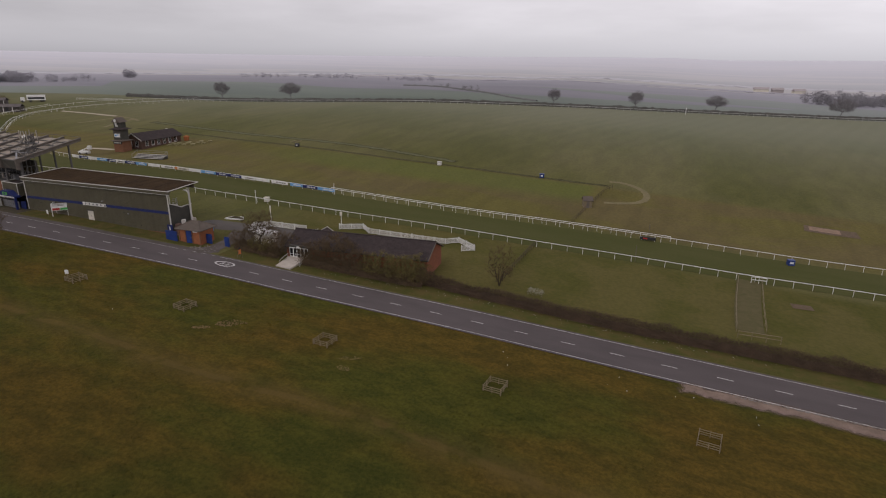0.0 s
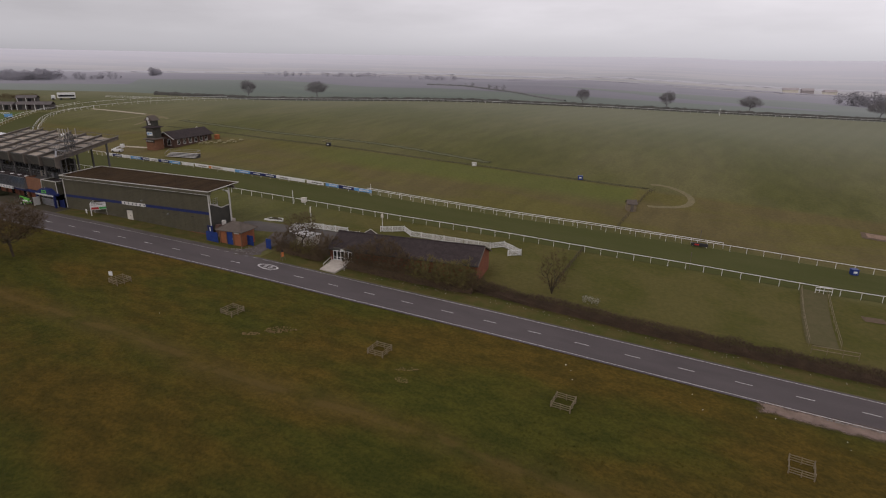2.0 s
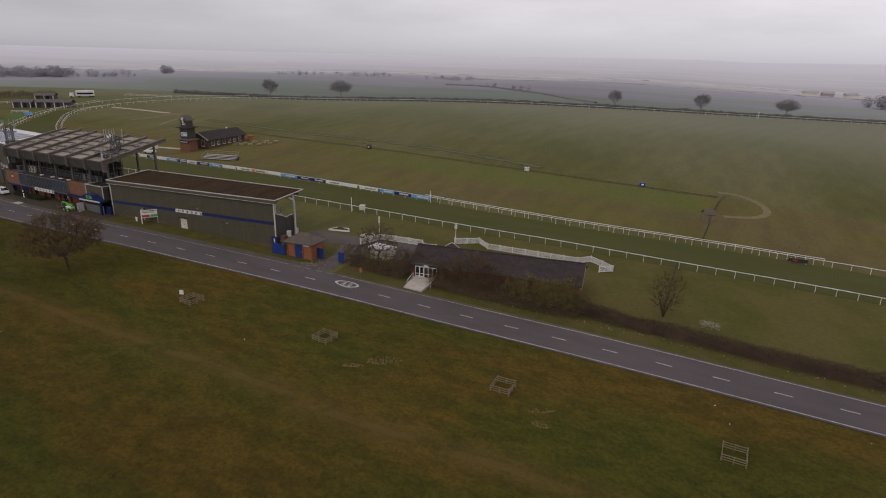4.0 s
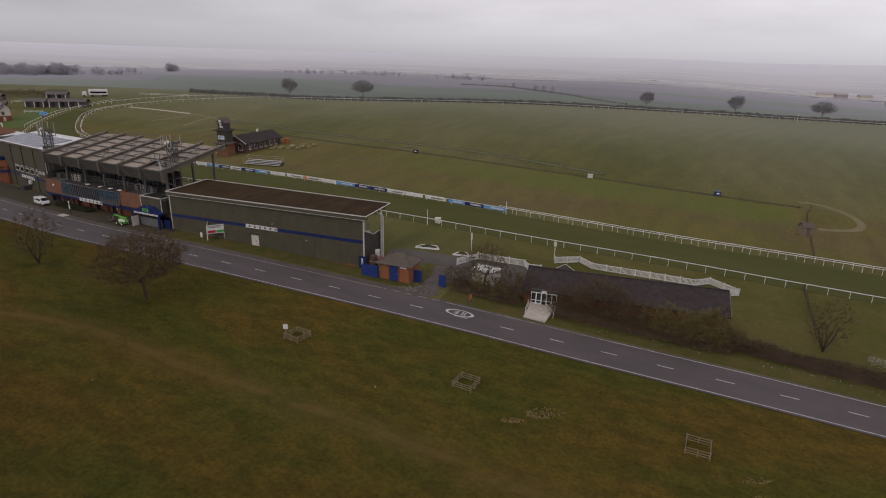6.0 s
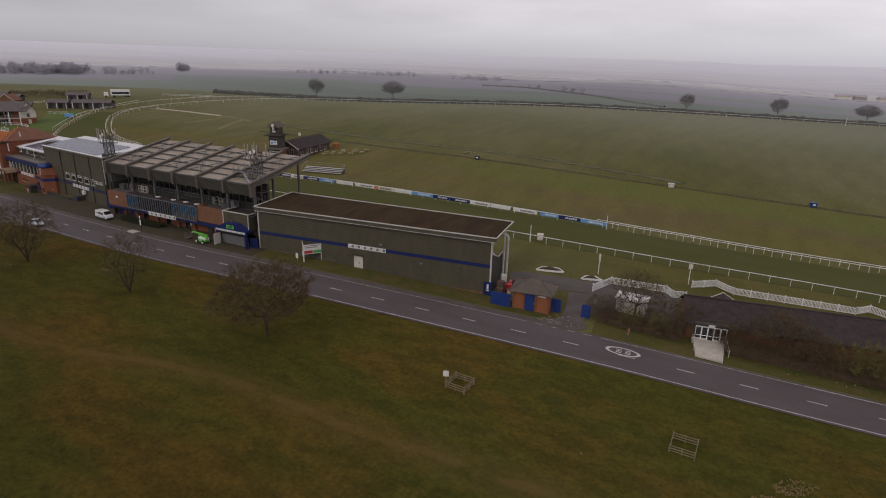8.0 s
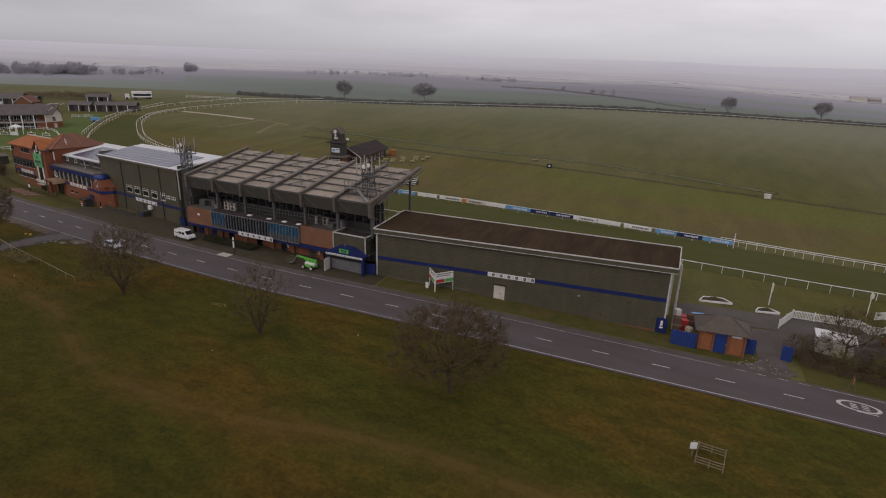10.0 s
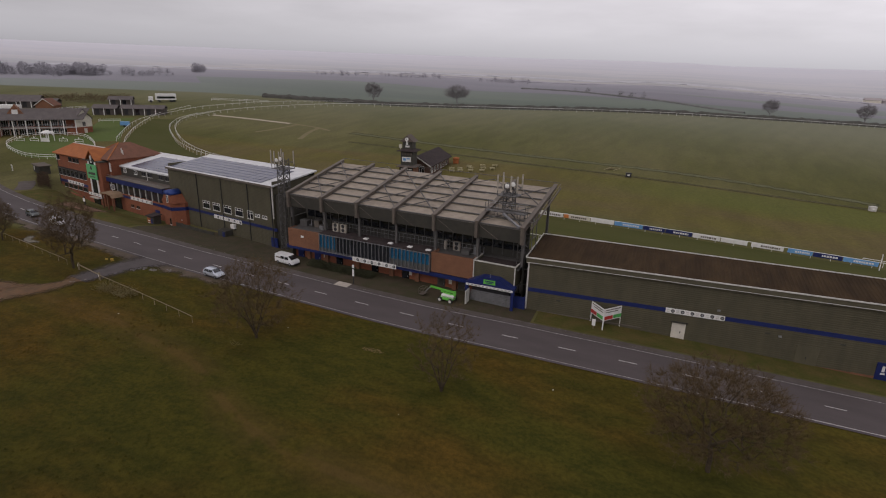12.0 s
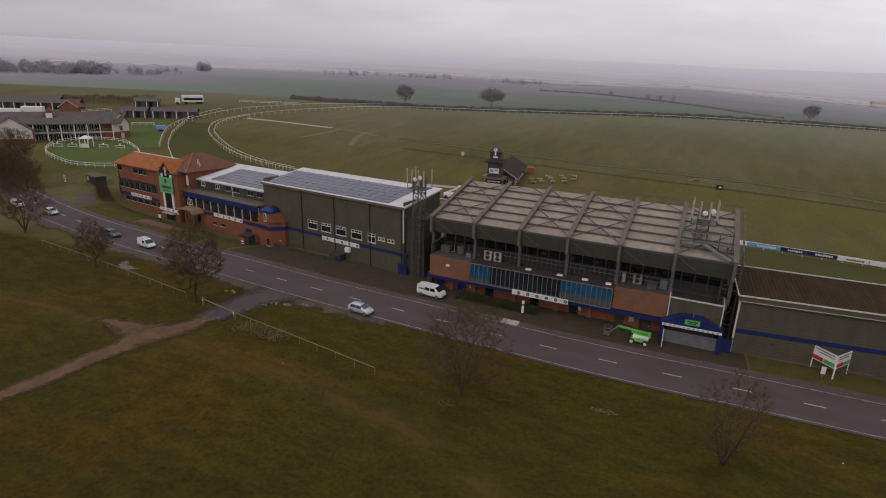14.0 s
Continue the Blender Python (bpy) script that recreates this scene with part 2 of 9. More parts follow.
    fresh = calc("MULTIPLY", calc("MULTIPLY", step(py, 62, 74), calc("SUBTRACT", 1.0, step(py, 82.5, 85))), calc("MULTIPLY", step(px, -20, 30), calc("SUBTRACT", 1.0, step(px, 101, 104))))
    course = mixed(calc("MULTIPLY", fresh, 0.65), course, mixed(1.0, (0.098, 0.114, 0.030), cf, "MULTIPLY"))
    lush = calc("MULTIPLY", calc("MULTIPLY", step(px, 36, 60), step(py, 0, 4)), calc("SUBTRACT", 1.0, step(py, 29, 33)))
    rich = ramp(noise_of(0.07, (1, 1, 1), 5), (0.070, 0.068, 0.0165), (0.099, 0.085, 0.028), 0.40, 0.60)
    course = mixed(calc("MULTIPLY", lush, 0.85), course, mixed(1.0, rich, cf, "MULTIPLY"))
    # haze over the far infield, painted into the grass colour
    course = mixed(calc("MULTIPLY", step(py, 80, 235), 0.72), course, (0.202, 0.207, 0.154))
    # faint mown stripes slanting over the far part
    wave = n.new("ShaderNodeTexWave")
    wave.inputs["Scale"].default_value, wave.inputs["Distortion"].default_value, wave.inputs["Detail"].default_value = 0.045, 1.5, 2.0
    wmap = n.new("ShaderNodeMapping")
    wmap.inputs["Rotation"].default_value = (0, 0, 0.3)
    l.new(spot.outputs["Vector"], wmap.inputs["Vector"])
    l.new(wmap.outputs["Vector"], wave.inputs["Vector"])
    mown = ramp(wave.outputs["Fac"], (0.985, 0.985, 0.985), (1.015, 1.015, 1.015), 0.2, 0.8)
    course = mixed(step(py, 84, 92), course, mixed(1.0, course, mown, "MULTIPLY"))
    # far fields: a patchwork of winter crops, stubble and plough, distance haze painted in
    def patches(sx, sy, turn):
        vmap = n.new("ShaderNodeMapping")
        vmap.inputs["Scale"].default_value = (sx, sy, 0.0)
        vmap.inputs["Rotation"].default_value = (0, 0, turn)
        l.new(spot.outputs["Vector"], vmap.inputs["Vector"])
        vor = n.new("ShaderNodeTexVoronoi")
        vor.inputs["Scale"].default_value = 1.0
        l.new(vmap.outputs["Vector"], vor.inputs["Vector"])
        vs = n.new("ShaderNodeSeparateColor")
        l.new(vor.outputs["Color"], vs.inputs["Color"])
        return vs.outputs["Red"]

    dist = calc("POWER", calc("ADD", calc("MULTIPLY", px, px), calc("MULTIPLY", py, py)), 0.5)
    nearest = calc("SUBTRACT", 1.0, step(dist, 250.0, 300.0))
    parcel = patches(0.0030, 0.0090, -0.35)
    # plough and rough land beyond the first green fields, then stubble and grass
    beyond = calc("ADD", calc("SUBTRACT", py, calc("MULTIPLY", px, 0.30)), calc("MULTIPLY", calc("SUBTRACT", parcel, 0.5), 150.0))
    ff = mixed(step(beyond, 350.0, 353.0), FIELD_A, FIELD_D)
    ff = mixed(step(beyond, 585.0, 590.0), ff, mixed(step(parcel, 0.38, 0.39), FIELD_C, FIELD_B))
    ff = mixed(nearest, ff, FIELD_A)
    lane = ramp(noise_of(0.012, (0.5, 1.6, 1), 4), (0.90, 0.91, 0.92), (1.10, 1.08, 1.06), 0.4, 0.6)
    ff = mixed(1.0, ff, lane, "MULTIPLY")
    # aerial haze by distance, mixed into the base colour
    ff = mixed(calc("SUBTRACT", 1.0, calc("POWER", 2.718, calc("MULTIPLY", calc("MAXIMUM", calc("SUBTRACT", dist, 120.0), 0.0), -1.0 / 1100.0))), ff, FIELD_HAZE)
    edge = calc("MAXIMUM", calc("ADD", calc("MULTIPLY", px, 0.42), 210.0), calc("ADD", calc("MULTIPLY", px, 0.14), 194.0))
    far = step(calc("SUBTRACT", py, edge), -3.0, 3.0)
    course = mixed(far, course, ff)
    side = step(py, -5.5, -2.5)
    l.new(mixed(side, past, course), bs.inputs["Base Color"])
    b1 = n.new("ShaderNodeBump")
    b1.inputs["Strength"].default_value, b1.inputs["Distance"].default_value = 0.95, 0.25
    l.new(noise_of(1.3, (1, 1, 1), 7, 0.7), b1.inputs["Height"])
    l.new(b1.outputs["Normal"], bs.inputs["Normal"])
    return m


PASTURE_GREEN, PASTURE_BROWN, PASTURE_WORN = (0.0535, 0.0525, 0.0108), (0.0785, 0.0535, 0.0122), (0.112, 0.076, 0.026)
COURSE_A, COURSE_B = (0.088, 0.087, 0.030), (0.120, 0.110, 0.049)
FIELD_A, FIELD_B, FIELD_C, FIELD_D = (0.088, 0.114, 0.080), (0.245, 0.228, 0.180), (0.150, 0.158, 0.136), (0.118, 0.112, 0.128)
# tint of the aerial haze that far ground fades to
FIELD_HAZE = (0.650, 0.641, 0.692)

M_GROUND = ground_mat()
M_TURF = mat("racing_turf", (0.064, 0.068, 0.022), (0.076, 0.076, 0.028), 0.12, 1.0, 0.4, 6, fine=0.2, stretch=(0.3, 1, 1), spec=0.05)
M_LAWN = mat("lawn", (0.085, 0.115, 0.036), (0.098, 0.122, 0.044), 0.12, 1.0, 0.4, 6, fine=0.2, spec=0.05)
M_ASPHALT = mat("asphalt", (0.070, 0.058, 0.058), (0.087, 0.072, 0.072), 0.25, 0.85, 0.15, 20, fine=0.18, stretch=(0.3, 1, 1))
M_TARMAC = mat("old_tarmac", (0.070, 0.062, 0.057), (0.086, 0.074, 0.066), 0.4, 0.85, 0.2, 12, fine=0.2)
M_LINE = mat("road_paint", (0.54, 0.52, 0.505), (0.37, 0.355, 0.345), 2.5, 0.7, 0, 20)
M_LINEWORN = mat("worn_road_paint", (0.40, 0.385, 0.375), (0.17, 0.155, 0.15), 1.6, 0.75, 0, 20, fine=0.3)
M_DIRT = mat("bare_earth", (0.125, 0.084, 0.056), (0.085, 0.062, 0.034), 0.7, 0.95, 0.4, 6)
M_CHALK = mat("pale_path", (0.42, 0.36, 0.29), (0.32, 0.275, 0.21), 0.6, 0.95, 0.3, 6)
M_CLAD = mat("olive_cladding", (0.094, 0.084, 0.054), (0.074, 0.067, 0.044), 0.8, 0.55, 0.05, 30, fine=0.12, stretch=(1, 1, 0.3))
M_CLADDARK = mat("dark_cladding", (0.060, 0.056, 0.046), (0.045, 0.043, 0.037), 0.8, 0.6, 0.05, 30, fine=0.15)
M_BLUE = mat("blue_paint", (0.014, 0.024, 0.112), (0.011, 0.018, 0.085), 1.2, 0.45, 0, 20, fine=0.12)
M_BLUE2 = mat("bright_blue_paint", (0.020, 0.045, 0.19), (0.015, 0.035, 0.15), 1.2, 0.45, 0, 20, fine=0.12)
M_ROOFBROWN = mat("weathered_brown_roof", (0.034, 0.022, 0.013), (0.056, 0.036, 0.019), 0.6, 0.95, 0.2, 10, fine=0.5, spec=0.1, stretch=(1, 0.25, 1))
M_TRIM = mat("pale_trim", (0.56, 0.54, 0.50), (0.46, 0.44, 0.41), 1.0, 0.6, 0, 20, fine=0.12)
M_WHITE = mat("white_paint", (0.74, 0.73, 0.71), (0.62, 0.61, 0.59), 1.0, 0.5, 0, 20, fine=0.1)
M_BRICK = brick_mat("red_brick", (0.235, 0.085, 0.045), (0.19, 0.070, 0.040), (0.75, 0.75, 0.75))
M_BRICKBROWN = brick_mat("brown_brick", (0.205, 0.100, 0.058), (0.17, 0.082, 0.048), (0.8, 0.8, 0.8))
M_DARKBRICK = brick_mat("dark_brick", (0.115, 0.066, 0.050), (0.085, 0.052, 0.042), (0.8, 0.8, 0.8))
M_PALEWOOD = mat("pale_timber", (0.36, 0.32, 0.18), (0.28, 0.25, 0.14), 2.5, 0.85, 0.2, 25)
M_ROOFSHEET = mat("grey_brown_roof_sheet", (0.32, 0.272, 0.218), (0.235, 0.198, 0.16), 0.9, 0.8, 0.1, 14, fine=0.2, obj_random=0.08)
M_STEEL = mat("dark_painted_steel", (0.075, 0.072, 0.070), (0.10, 0.094, 0.09), 1.2, 0.55, 0, 20, fine=0.15)
M_BEAM = mat("taupe_painted_beam", (0.140, 0.117, 0.096), (0.105, 0.088, 0.074), 1.0, 0.6, 0, 18, fine=0.15)
M_GALV = mat("galvanised_steel", (0.33, 0.33, 0.34), (0.25, 0.25, 0.26), 1.5, 0.4, 0, 20, metal=0.6)
M_GLASS = glass_mat("dark_window_glass", (0.016, 0.019, 0.024))
M_GLASSBLUE = glass_mat("blue_tinted_glass", (0.010, 0.115, 0.235), 0.18)
M_SOLAR = mat("solar_cells", (0.075, 0.080, 0.125), (0.055, 0.060, 0.10), 0.5, 0.22, 0, 4, fine=0.15, obj_random=0.12, spec=0.5)
M_ROOFWHITE = mat("white_membrane_roof", (0.60, 0.60, 0.60), (0.50, 0.50, 0.51), 0.5, 0.6, 0, 10, fine=0.08)
M_TILEORANGE = mat("orange_clay_tiles", (0.36, 0.125, 0.040), (0.27, 0.092, 0.034), 0.7, 0.85, 0.2, 14, fine=0.25)
M_TILEBROWN = mat("brown_clay_tiles", (0.165, 0.075, 0.048), (0.125, 0.058, 0.038), 0.7, 0.85, 0.2, 14, fine=0.25)
M_SLATE = mat("old_slate", (0.058, 0.045, 0.044), (0.038, 0.031, 0.031), 0.9, 0.92, 0.3, 5, fine=0.5, spec=0.12)
M_SLATEGREY = mat("grey_felt_tiles", (0.112, 0.090, 0.074), (0.086, 0.069, 0.057), 0.6, 0.85, 0.2, 10, fine=0.25)
M_WOOD = mat("weathered_timber", (0.225, 0.180, 0.115), (0.16, 0.127, 0.078), 2.5, 0.85, 0.2, 25)
M_BARK = mat("bark", (0.070, 0.052, 0.032), (0.045, 0.034, 0.022), 1.5, 0.95, 0.4, 12)
M_TWIG = mat("bare_twigs", (0.102, 0.069, 0.033), (0.074, 0.051, 0.025), 0.4, 0.95, 0, 10)
# bare tree colour paled and greyed to stand for distance haze
M_FARTREE = mat("hazed_bare_tree", (0.215, 0.201, 0.204), (0.178, 0.167, 0.169), 0.2, 1.0, 0, 6)
M_HEDGE = mat("bare_hedge", (0.088, 0.058, 0.038), (0.060, 0.042, 0.027), 0.5, 1.0, 0, 8, fine=0.35)
M_SHRUB = mat("tangled_shrub_twigs", (0.122, 0.085, 0.046), (0.086, 0.061, 0.035), 0.5, 1.0, 0, 8, fine=0.35)
M_BUSH = mat("olive_shrub_leaves", (0.175, 0.142, 0.050), (0.112, 0.092, 0.036), 0.6, 0.95, 0, 8, fine=0.4)
M_BLOSSOM = mat("pale_blossom", (0.36, 0.34, 0.27), (0.26, 0.25, 0.19), 3, 0.9)
M_RUBBER = mat("tyre_rubber", (0.025, 0.025, 0.025), (0.035, 0.034, 0.033), 3, 0.85)
M_BLACK = mat("black_plastic", (0.022, 0.022, 0.024), (0.03, 0.03, 0.032), 2, 0.6)
M_RED = mat("red_paint", (0.42, 0.035, 0.030), (0.36, 0.03, 0.028), 2, 0.5)
M_GREEN = mat("signal_green_paint", (0.09, 0.40, 0.10), (0.07, 0.33, 0.085), 2, 0.5)
M_LIME = mat("lime_green_paint", (0.14, 0.48, 0.07), (0.11, 0.40, 0.06), 2, 0.45)
M_BANNERGREEN = mat("green_banner", (0.13, 0.40, 0.17), (0.11, 0.35, 0.145), 1, 0.7)
M_CARWHITE = mat("white_car_paint", (0.70, 0.70, 0.70), (0.64, 0.64, 0.64), 1, 0.25, spec=0.5, fine=0.05)
M_CARSILVER = mat("silver_car_paint", (0.50, 0.53, 0.60), (0.46, 0.49, 0.55), 1, 0.25, metal=0.2, spec=0.5, fine=0.05)
M_CARDARK = mat("grey_green_car_paint", (0.10, 0.11, 0.11), (0.08, 0.09, 0.09), 1, 0.25, spec=0.5, fine=0.05)
M_LAMP = mat("lamp_lens", (0.55, 0.55, 0.55), (0.4, 0.4, 0.4), 3, 0.15)
M_ORANGE = mat("orange_sign", (0.60, 0.20, 0.06), (0.5, 0.17, 0.05), 2, 0.6)
M_SKYBLUE = mat("pale_blue_banner", (0.15, 0.34, 0.60), (0.12, 0.28, 0.52), 1, 0.6)
M_CREAM = mat("cream_render", (0.62, 0.58, 0.50), (0.52, 0.48, 0.42), 0.8, 0.85)
M_TAN = mat("tan_felt", (0.27, 0.185, 0.115), (0.21, 0.145, 0.09), 0.8, 0.85, 0.1, 10)
M_CONCRETE = mat("pale_concrete", (0.46, 0.41, 0.35), (0.36, 0.32, 0.28), 0.8, 0.9, 0.2, 10)


# ---- mesh helpers ----
# metres in one unit of a mesh: the plan's unit for what is built in the plan, 1 for things given in metres
UNIT = K


class MB:
    """Collects vertices and faces of one mesh."""

    def __init__(self):
        self.v, self.f = [], []

    def add(self, vs, fs):
        n = len(self.v)
        self.v += [tuple(p) for p in vs]
        self.f += [tuple(i + n for i in f) for f in fs]
        return self

    def box(self, x0, x1, y0, y1, z0, z1, c=0.0):
        """An upright block; c chamfers its upright edges and top."""
        if c:
            lo = [(x0, y0 + c), (x0 + c, y0), (x1 - c, y0), (x1, y0 + c), (x1, y1 - c), (x1 - c, y1), (x0 + c, y1), (x0, y1 - c)]
            hi = [(min(max(x, x0 + c), x1 - c), min(max(y, y0 + c), y1 - c)) for x, y in lo]
            vs = [(x, y, z0) for x, y in lo] + [(x, y, z1 - c) for x, y in lo] + [(x, y, z1) for x, y in hi]
            fs = [tuple(range(7, -1, -1)), tuple(range(16, 24))]
            for k in (0, 8):
                fs += [(k + i, k + (i + 1) % 8, k + 8 + (i + 1) % 8, k + 8 + i) for i in range(8)]
            return self.add(vs, fs)
        return self.add([(x, y, z) for z in (z0, z1) for x, y in ((x0, y0), (x1, y0), (x1, y1), (x0, y1))],
                        [(3, 2, 1, 0), (4, 5, 6, 7), (0, 1, 5, 4), (1, 2, 6, 5), (2, 3, 7, 6), (3, 0, 4, 7)])

    def prism(self, poly, z0, z1):
        """A plan polygon, raised from z0 to z1."""
        k = len(poly)
        return self.add([(x, y, z0) for x, y in poly] + [(x, y, z1) for x, y in poly],
                        [tuple(range(k - 1, -1, -1)), tuple(range(k, 2 * k))] + [(i, (i + 1) % k, k + (i + 1) % k, k + i) for i in range(k)])

    def along_x(self, prof, x0, x1):
        """A closed profile in y and z, drawn out from x0 to x1."""
        k = len(prof)
        return self.add([(x0, a, b) for a, b in prof] + [(x1, a, b) for a, b in prof],
                        [tuple(range(k)), tuple(range(2 * k - 1, k - 1, -1))] + [(i, k + i, k + (i + 1) % k, (i + 1) % k) for i in range(k)])

    def along_y(self, prof, y0, y1, dz=0.0):
        """A closed profile in x and z, drawn out from y0 to y1, rising by dz."""
        k = len(prof)
        return self.add([(a, y0, b) for a, b in prof] + [(a, y1, b + dz) for a, b in prof],
                        [tuple(range(k - 1, -1, -1)), tuple(range(k, 2 * k))] + [(i, (i + 1) % k, k + (i + 1) % k, k + i) for i in range(k)])

    def tube(self, p, q, r0, r1=None, n=6, cap=True):
        p, q = Vector(p), Vector(q)
        r1 = r0 if r1 is None else r1
        d = (q - p)
        if d.length < 1e-6:
            return self
        d.normalize()
        u = d.orthogonal().normalized()
        w = d.cross(u)
        vs = []
        for c, r in ((p, r0), (q, r1)):
            vs += [c + (u * math.cos(2 * math.pi * i / n) + w * math.sin(2 * math.pi * i / n)) * r for i in range(n)]
        fs = [(i, (i + 1) % n, n + (i + 1) % n, n + i) for i in range(n)]
        if cap:
            fs += [tuple(range(n - 1, -1, -1)), tuple(range(n, 2 * n))]
        return self.add(vs, fs)

    def bar(self, p, q, w, h):
        """A squared bar from p to q, w wide and h high."""
        p, q = Vector(p), Vector(q)
        d = (q - p).normalized()
        s = d.cross(Vector((0, 0, 1)))
        s = s.normalized() if s.length > 1e-4 else Vector((1, 0, 0))
        t = s.cross(d).normalized()
        s, t = s * w / 2, t * h / 2
        vs = [c + a for c in (p, q) for a in (-s - t, s - t, s + t, -s + t)]
        return self.add(vs, [(3, 2, 1, 0), (4, 5, 6, 7), (0, 1, 5, 4), (1, 2, 6, 5), (2, 3, 7, 6), (3, 0, 4, 7)])

    def lathe(self, prof, n=12, axis="z", at=(0, 0, 0)):
        """A profile of (radius, height) turned round an axis."""
        vs, fs = [], []
        for r, h in prof:
            for i in range(n):
                a = 2 * math.pi * i / n
                p = {"z": (r * math.cos(a), r * math.sin(a), h), "y": (r * math.cos(a), h, r * math.sin(a)), "x": (h, r * math.cos(a), r * math.sin(a))}[axis]
                vs.append((p[0] + at[0], p[1] + at[1], p[2] + at[2]))
        k = len(prof)
        for j in range(k - 1):
            fs += [(j * n + i, j * n + (i + 1) % n, (j + 1) * n + (i + 1) % n, (j + 1) * n + i) for i in range(n)]
        fs += [tuple(range(n - 1, -1, -1)), tuple(range((k - 1) * n, k * n))]
        return self.add(vs, fs)

    def done(self, name, material, smooth=False):
        me = bpy.data.meshes.new(name)
        me.from_pydata([(x * UNIT, y * UNIT, z * UNIT) for x, y, z in self.v], [], self.f)
        me.materials.append(material)
        bm = bmesh.new()
        bm.from_mesh(me)
        bmesh.ops.recalc_face_normals(bm, faces=bm.faces[:])
        bm.to_mesh(me)
        bm.free()
        if smooth:
            me.polygons.foreach_set("use_smooth", [True] * len(me.polygons))
        me.update()
        return me


def thing(name, at, rz=0.0, label="", category="", group="", kind="", ry=0.0):
    ob = new(name)
    ob.empty_display_size = 0.3
    ob.matrix_world = pose(*[K * v for v in at], 0, ry, rz)
    return tagged(ob, label, category, group, kind)


def plan_of(ob):
    """Where a thing stands, in the plan's units."""
    m = ob.matrix_world.copy()
    m.translation = m.translation / K
    return m


def part(name, mb, material, parent=None, label="", smooth=False, at=None):
    """One mesh object under a thing or a part; mb may be a finished mesh, which pieces then share."""
    me = mb.done(name, material, smooth) if isinstance(mb, MB) else mb
    ob = new(name, me)
    ob.parent = parent
    if at is not None:
        at = at.copy()
        at.translation = at.translation * UNIT
        ob.matrix_basis = at
    return tagged(ob, label)


def solo(name, mb, material, label, category, group="", kind="", at=(0, 0, 0), rz=0.0, smooth=False):
    ob = new(name, mb.done(name, material, smooth) if isinstance(mb, MB) else mb)
    ob.matrix_world = pose(*[K * v for v in at], 0, 0, rz)
    return tagged(ob, label, category, group, kind)


def spread(pts, step):
    """Points at even steps along a smooth line through pts."""
    out = []
    for i in range(len(pts) - 1):
        p0, p1, p2, p3 = pts[max(i - 1, 0)], pts[i], pts[i + 1], pts[min(i + 2, len(pts) - 1)]
        for k in range(40):
            t = k / 40
            out.append(tuple(0.5 * (2 * b + (c - a) * t + (2 * a - 5 * b + 4 * c - d) * t * t + (3 * b - a - 3 * c + d) * t ** 3) for a, b, c, d in zip(p0, p1, p2, p3)))
    out.append(pts[-1])
    res, left = [out[0]], step
    for a, b in zip(out, out[1:]):
        d = math.dist(a, b)
        pos = 0.0
        while d - pos >= left:
            pos += left
            res.append(tuple(u + (v - u) * pos / d for u, v in zip(a, b)))
            left = step
        left -= d - pos
    return res


def soft_edge(m):
    """The surface thins out towards the rim of its sheet, broken up by noise."""
    n, l = m.node_tree.nodes, m.node_tree.links
    out, bs = n["Material Output"], n["Principled BSDF"]
    at, geo, no = n.new("ShaderNodeAttribute"), n.new("ShaderNodeNewGeometry"), n.new("ShaderNodeTexNoise")
    at.attribute_name = "inner"
    no.inputs["Scale"].default_value, no.inputs["Detail"].default_value, no.inputs["Roughness"].default_value = 0.8, 7, 0.7
    l.new(geo.outputs["Position"], no.inputs["Vector"])
    ad = n.new("ShaderNodeMath")
    ad.operation = "ADD"
    l.new(at.outputs["Fac"], ad.inputs[0])
    l.new(no.outputs["Fac"], ad.inputs[1])
    mr = n.new("ShaderNodeMapRange")
    mr.interpolation_type = "SMOOTHSTEP"
    mr.inputs["From Min"].default_value, mr.inputs["From Max"].default_value = 0.50, 1.30
    l.new(ad.outputs["Value"], mr.inputs["Value"])
    tr, mx = n.new("ShaderNodeBsdfTransparent"), n.new("ShaderNodeMixShader")
    l.new(mr.outputs["Result"], mx.inputs["Fac"])
    l.new(tr.outputs["BSDF"], mx.inputs[1])
    l.new(bs.outputs["BSDF"], mx.inputs[2])
    l.new(mx.outputs["Shader"], out.inputs["Surface"])
    return m


def rim(ob, values):
    at = ob.data.attributes.new("inner", "FLOAT", "POINT")
    at.data.foreach_set("value", values)
    return ob


def strip(pts, half0, half1, lift, name, material, label, category="", kind="structure", step=3.0, cross=4, rag=0.0):
    """A sheet that follows the ground along a line, from half0 on its one side to half1 on its other."""
    line = spread(pts, step)
    mb = MB()
    vs = []
    for i, (x, y) in enumerate(line):
        a, b = line[max(i - 1, 0)], line[min(i + 1, len(line) - 1)]
        d = math.hypot(b[0] - a[0], b[1] - a[1])
        nx, ny = -(b[1] - a[1]) / d, (b[0] - a[0]) / d
        e0 = half0 + rag * noise.noise((x * 0.45, y * 0.45, 3.0)) + rag * 0.6 * noise.noise((x * 1.4, y * 1.4, 7.0))
        e1 = half1 + rag * noise.noise((x * 0.45, y * 0.45, 13.0)) + rag * 0.6 * noise.noise((x * 1.4, y * 1.4, 17.0))
        for j in range(cross + 1):
            o = e0 + (e1 - e0) * j / cross
            X, Y = x + nx * o, y + ny * o
            vs.append((X, Y, gz(X, Y) + lift))
    k = cross + 1
    mb.add(vs, [(i * k + j, (i + 1) * k + j, (i + 1) * k + j + 1, i * k + j + 1) for i in range(len(line) - 1) for j in range(cross)])
    ob = solo(name, mb, material, label, category, kind=kind)
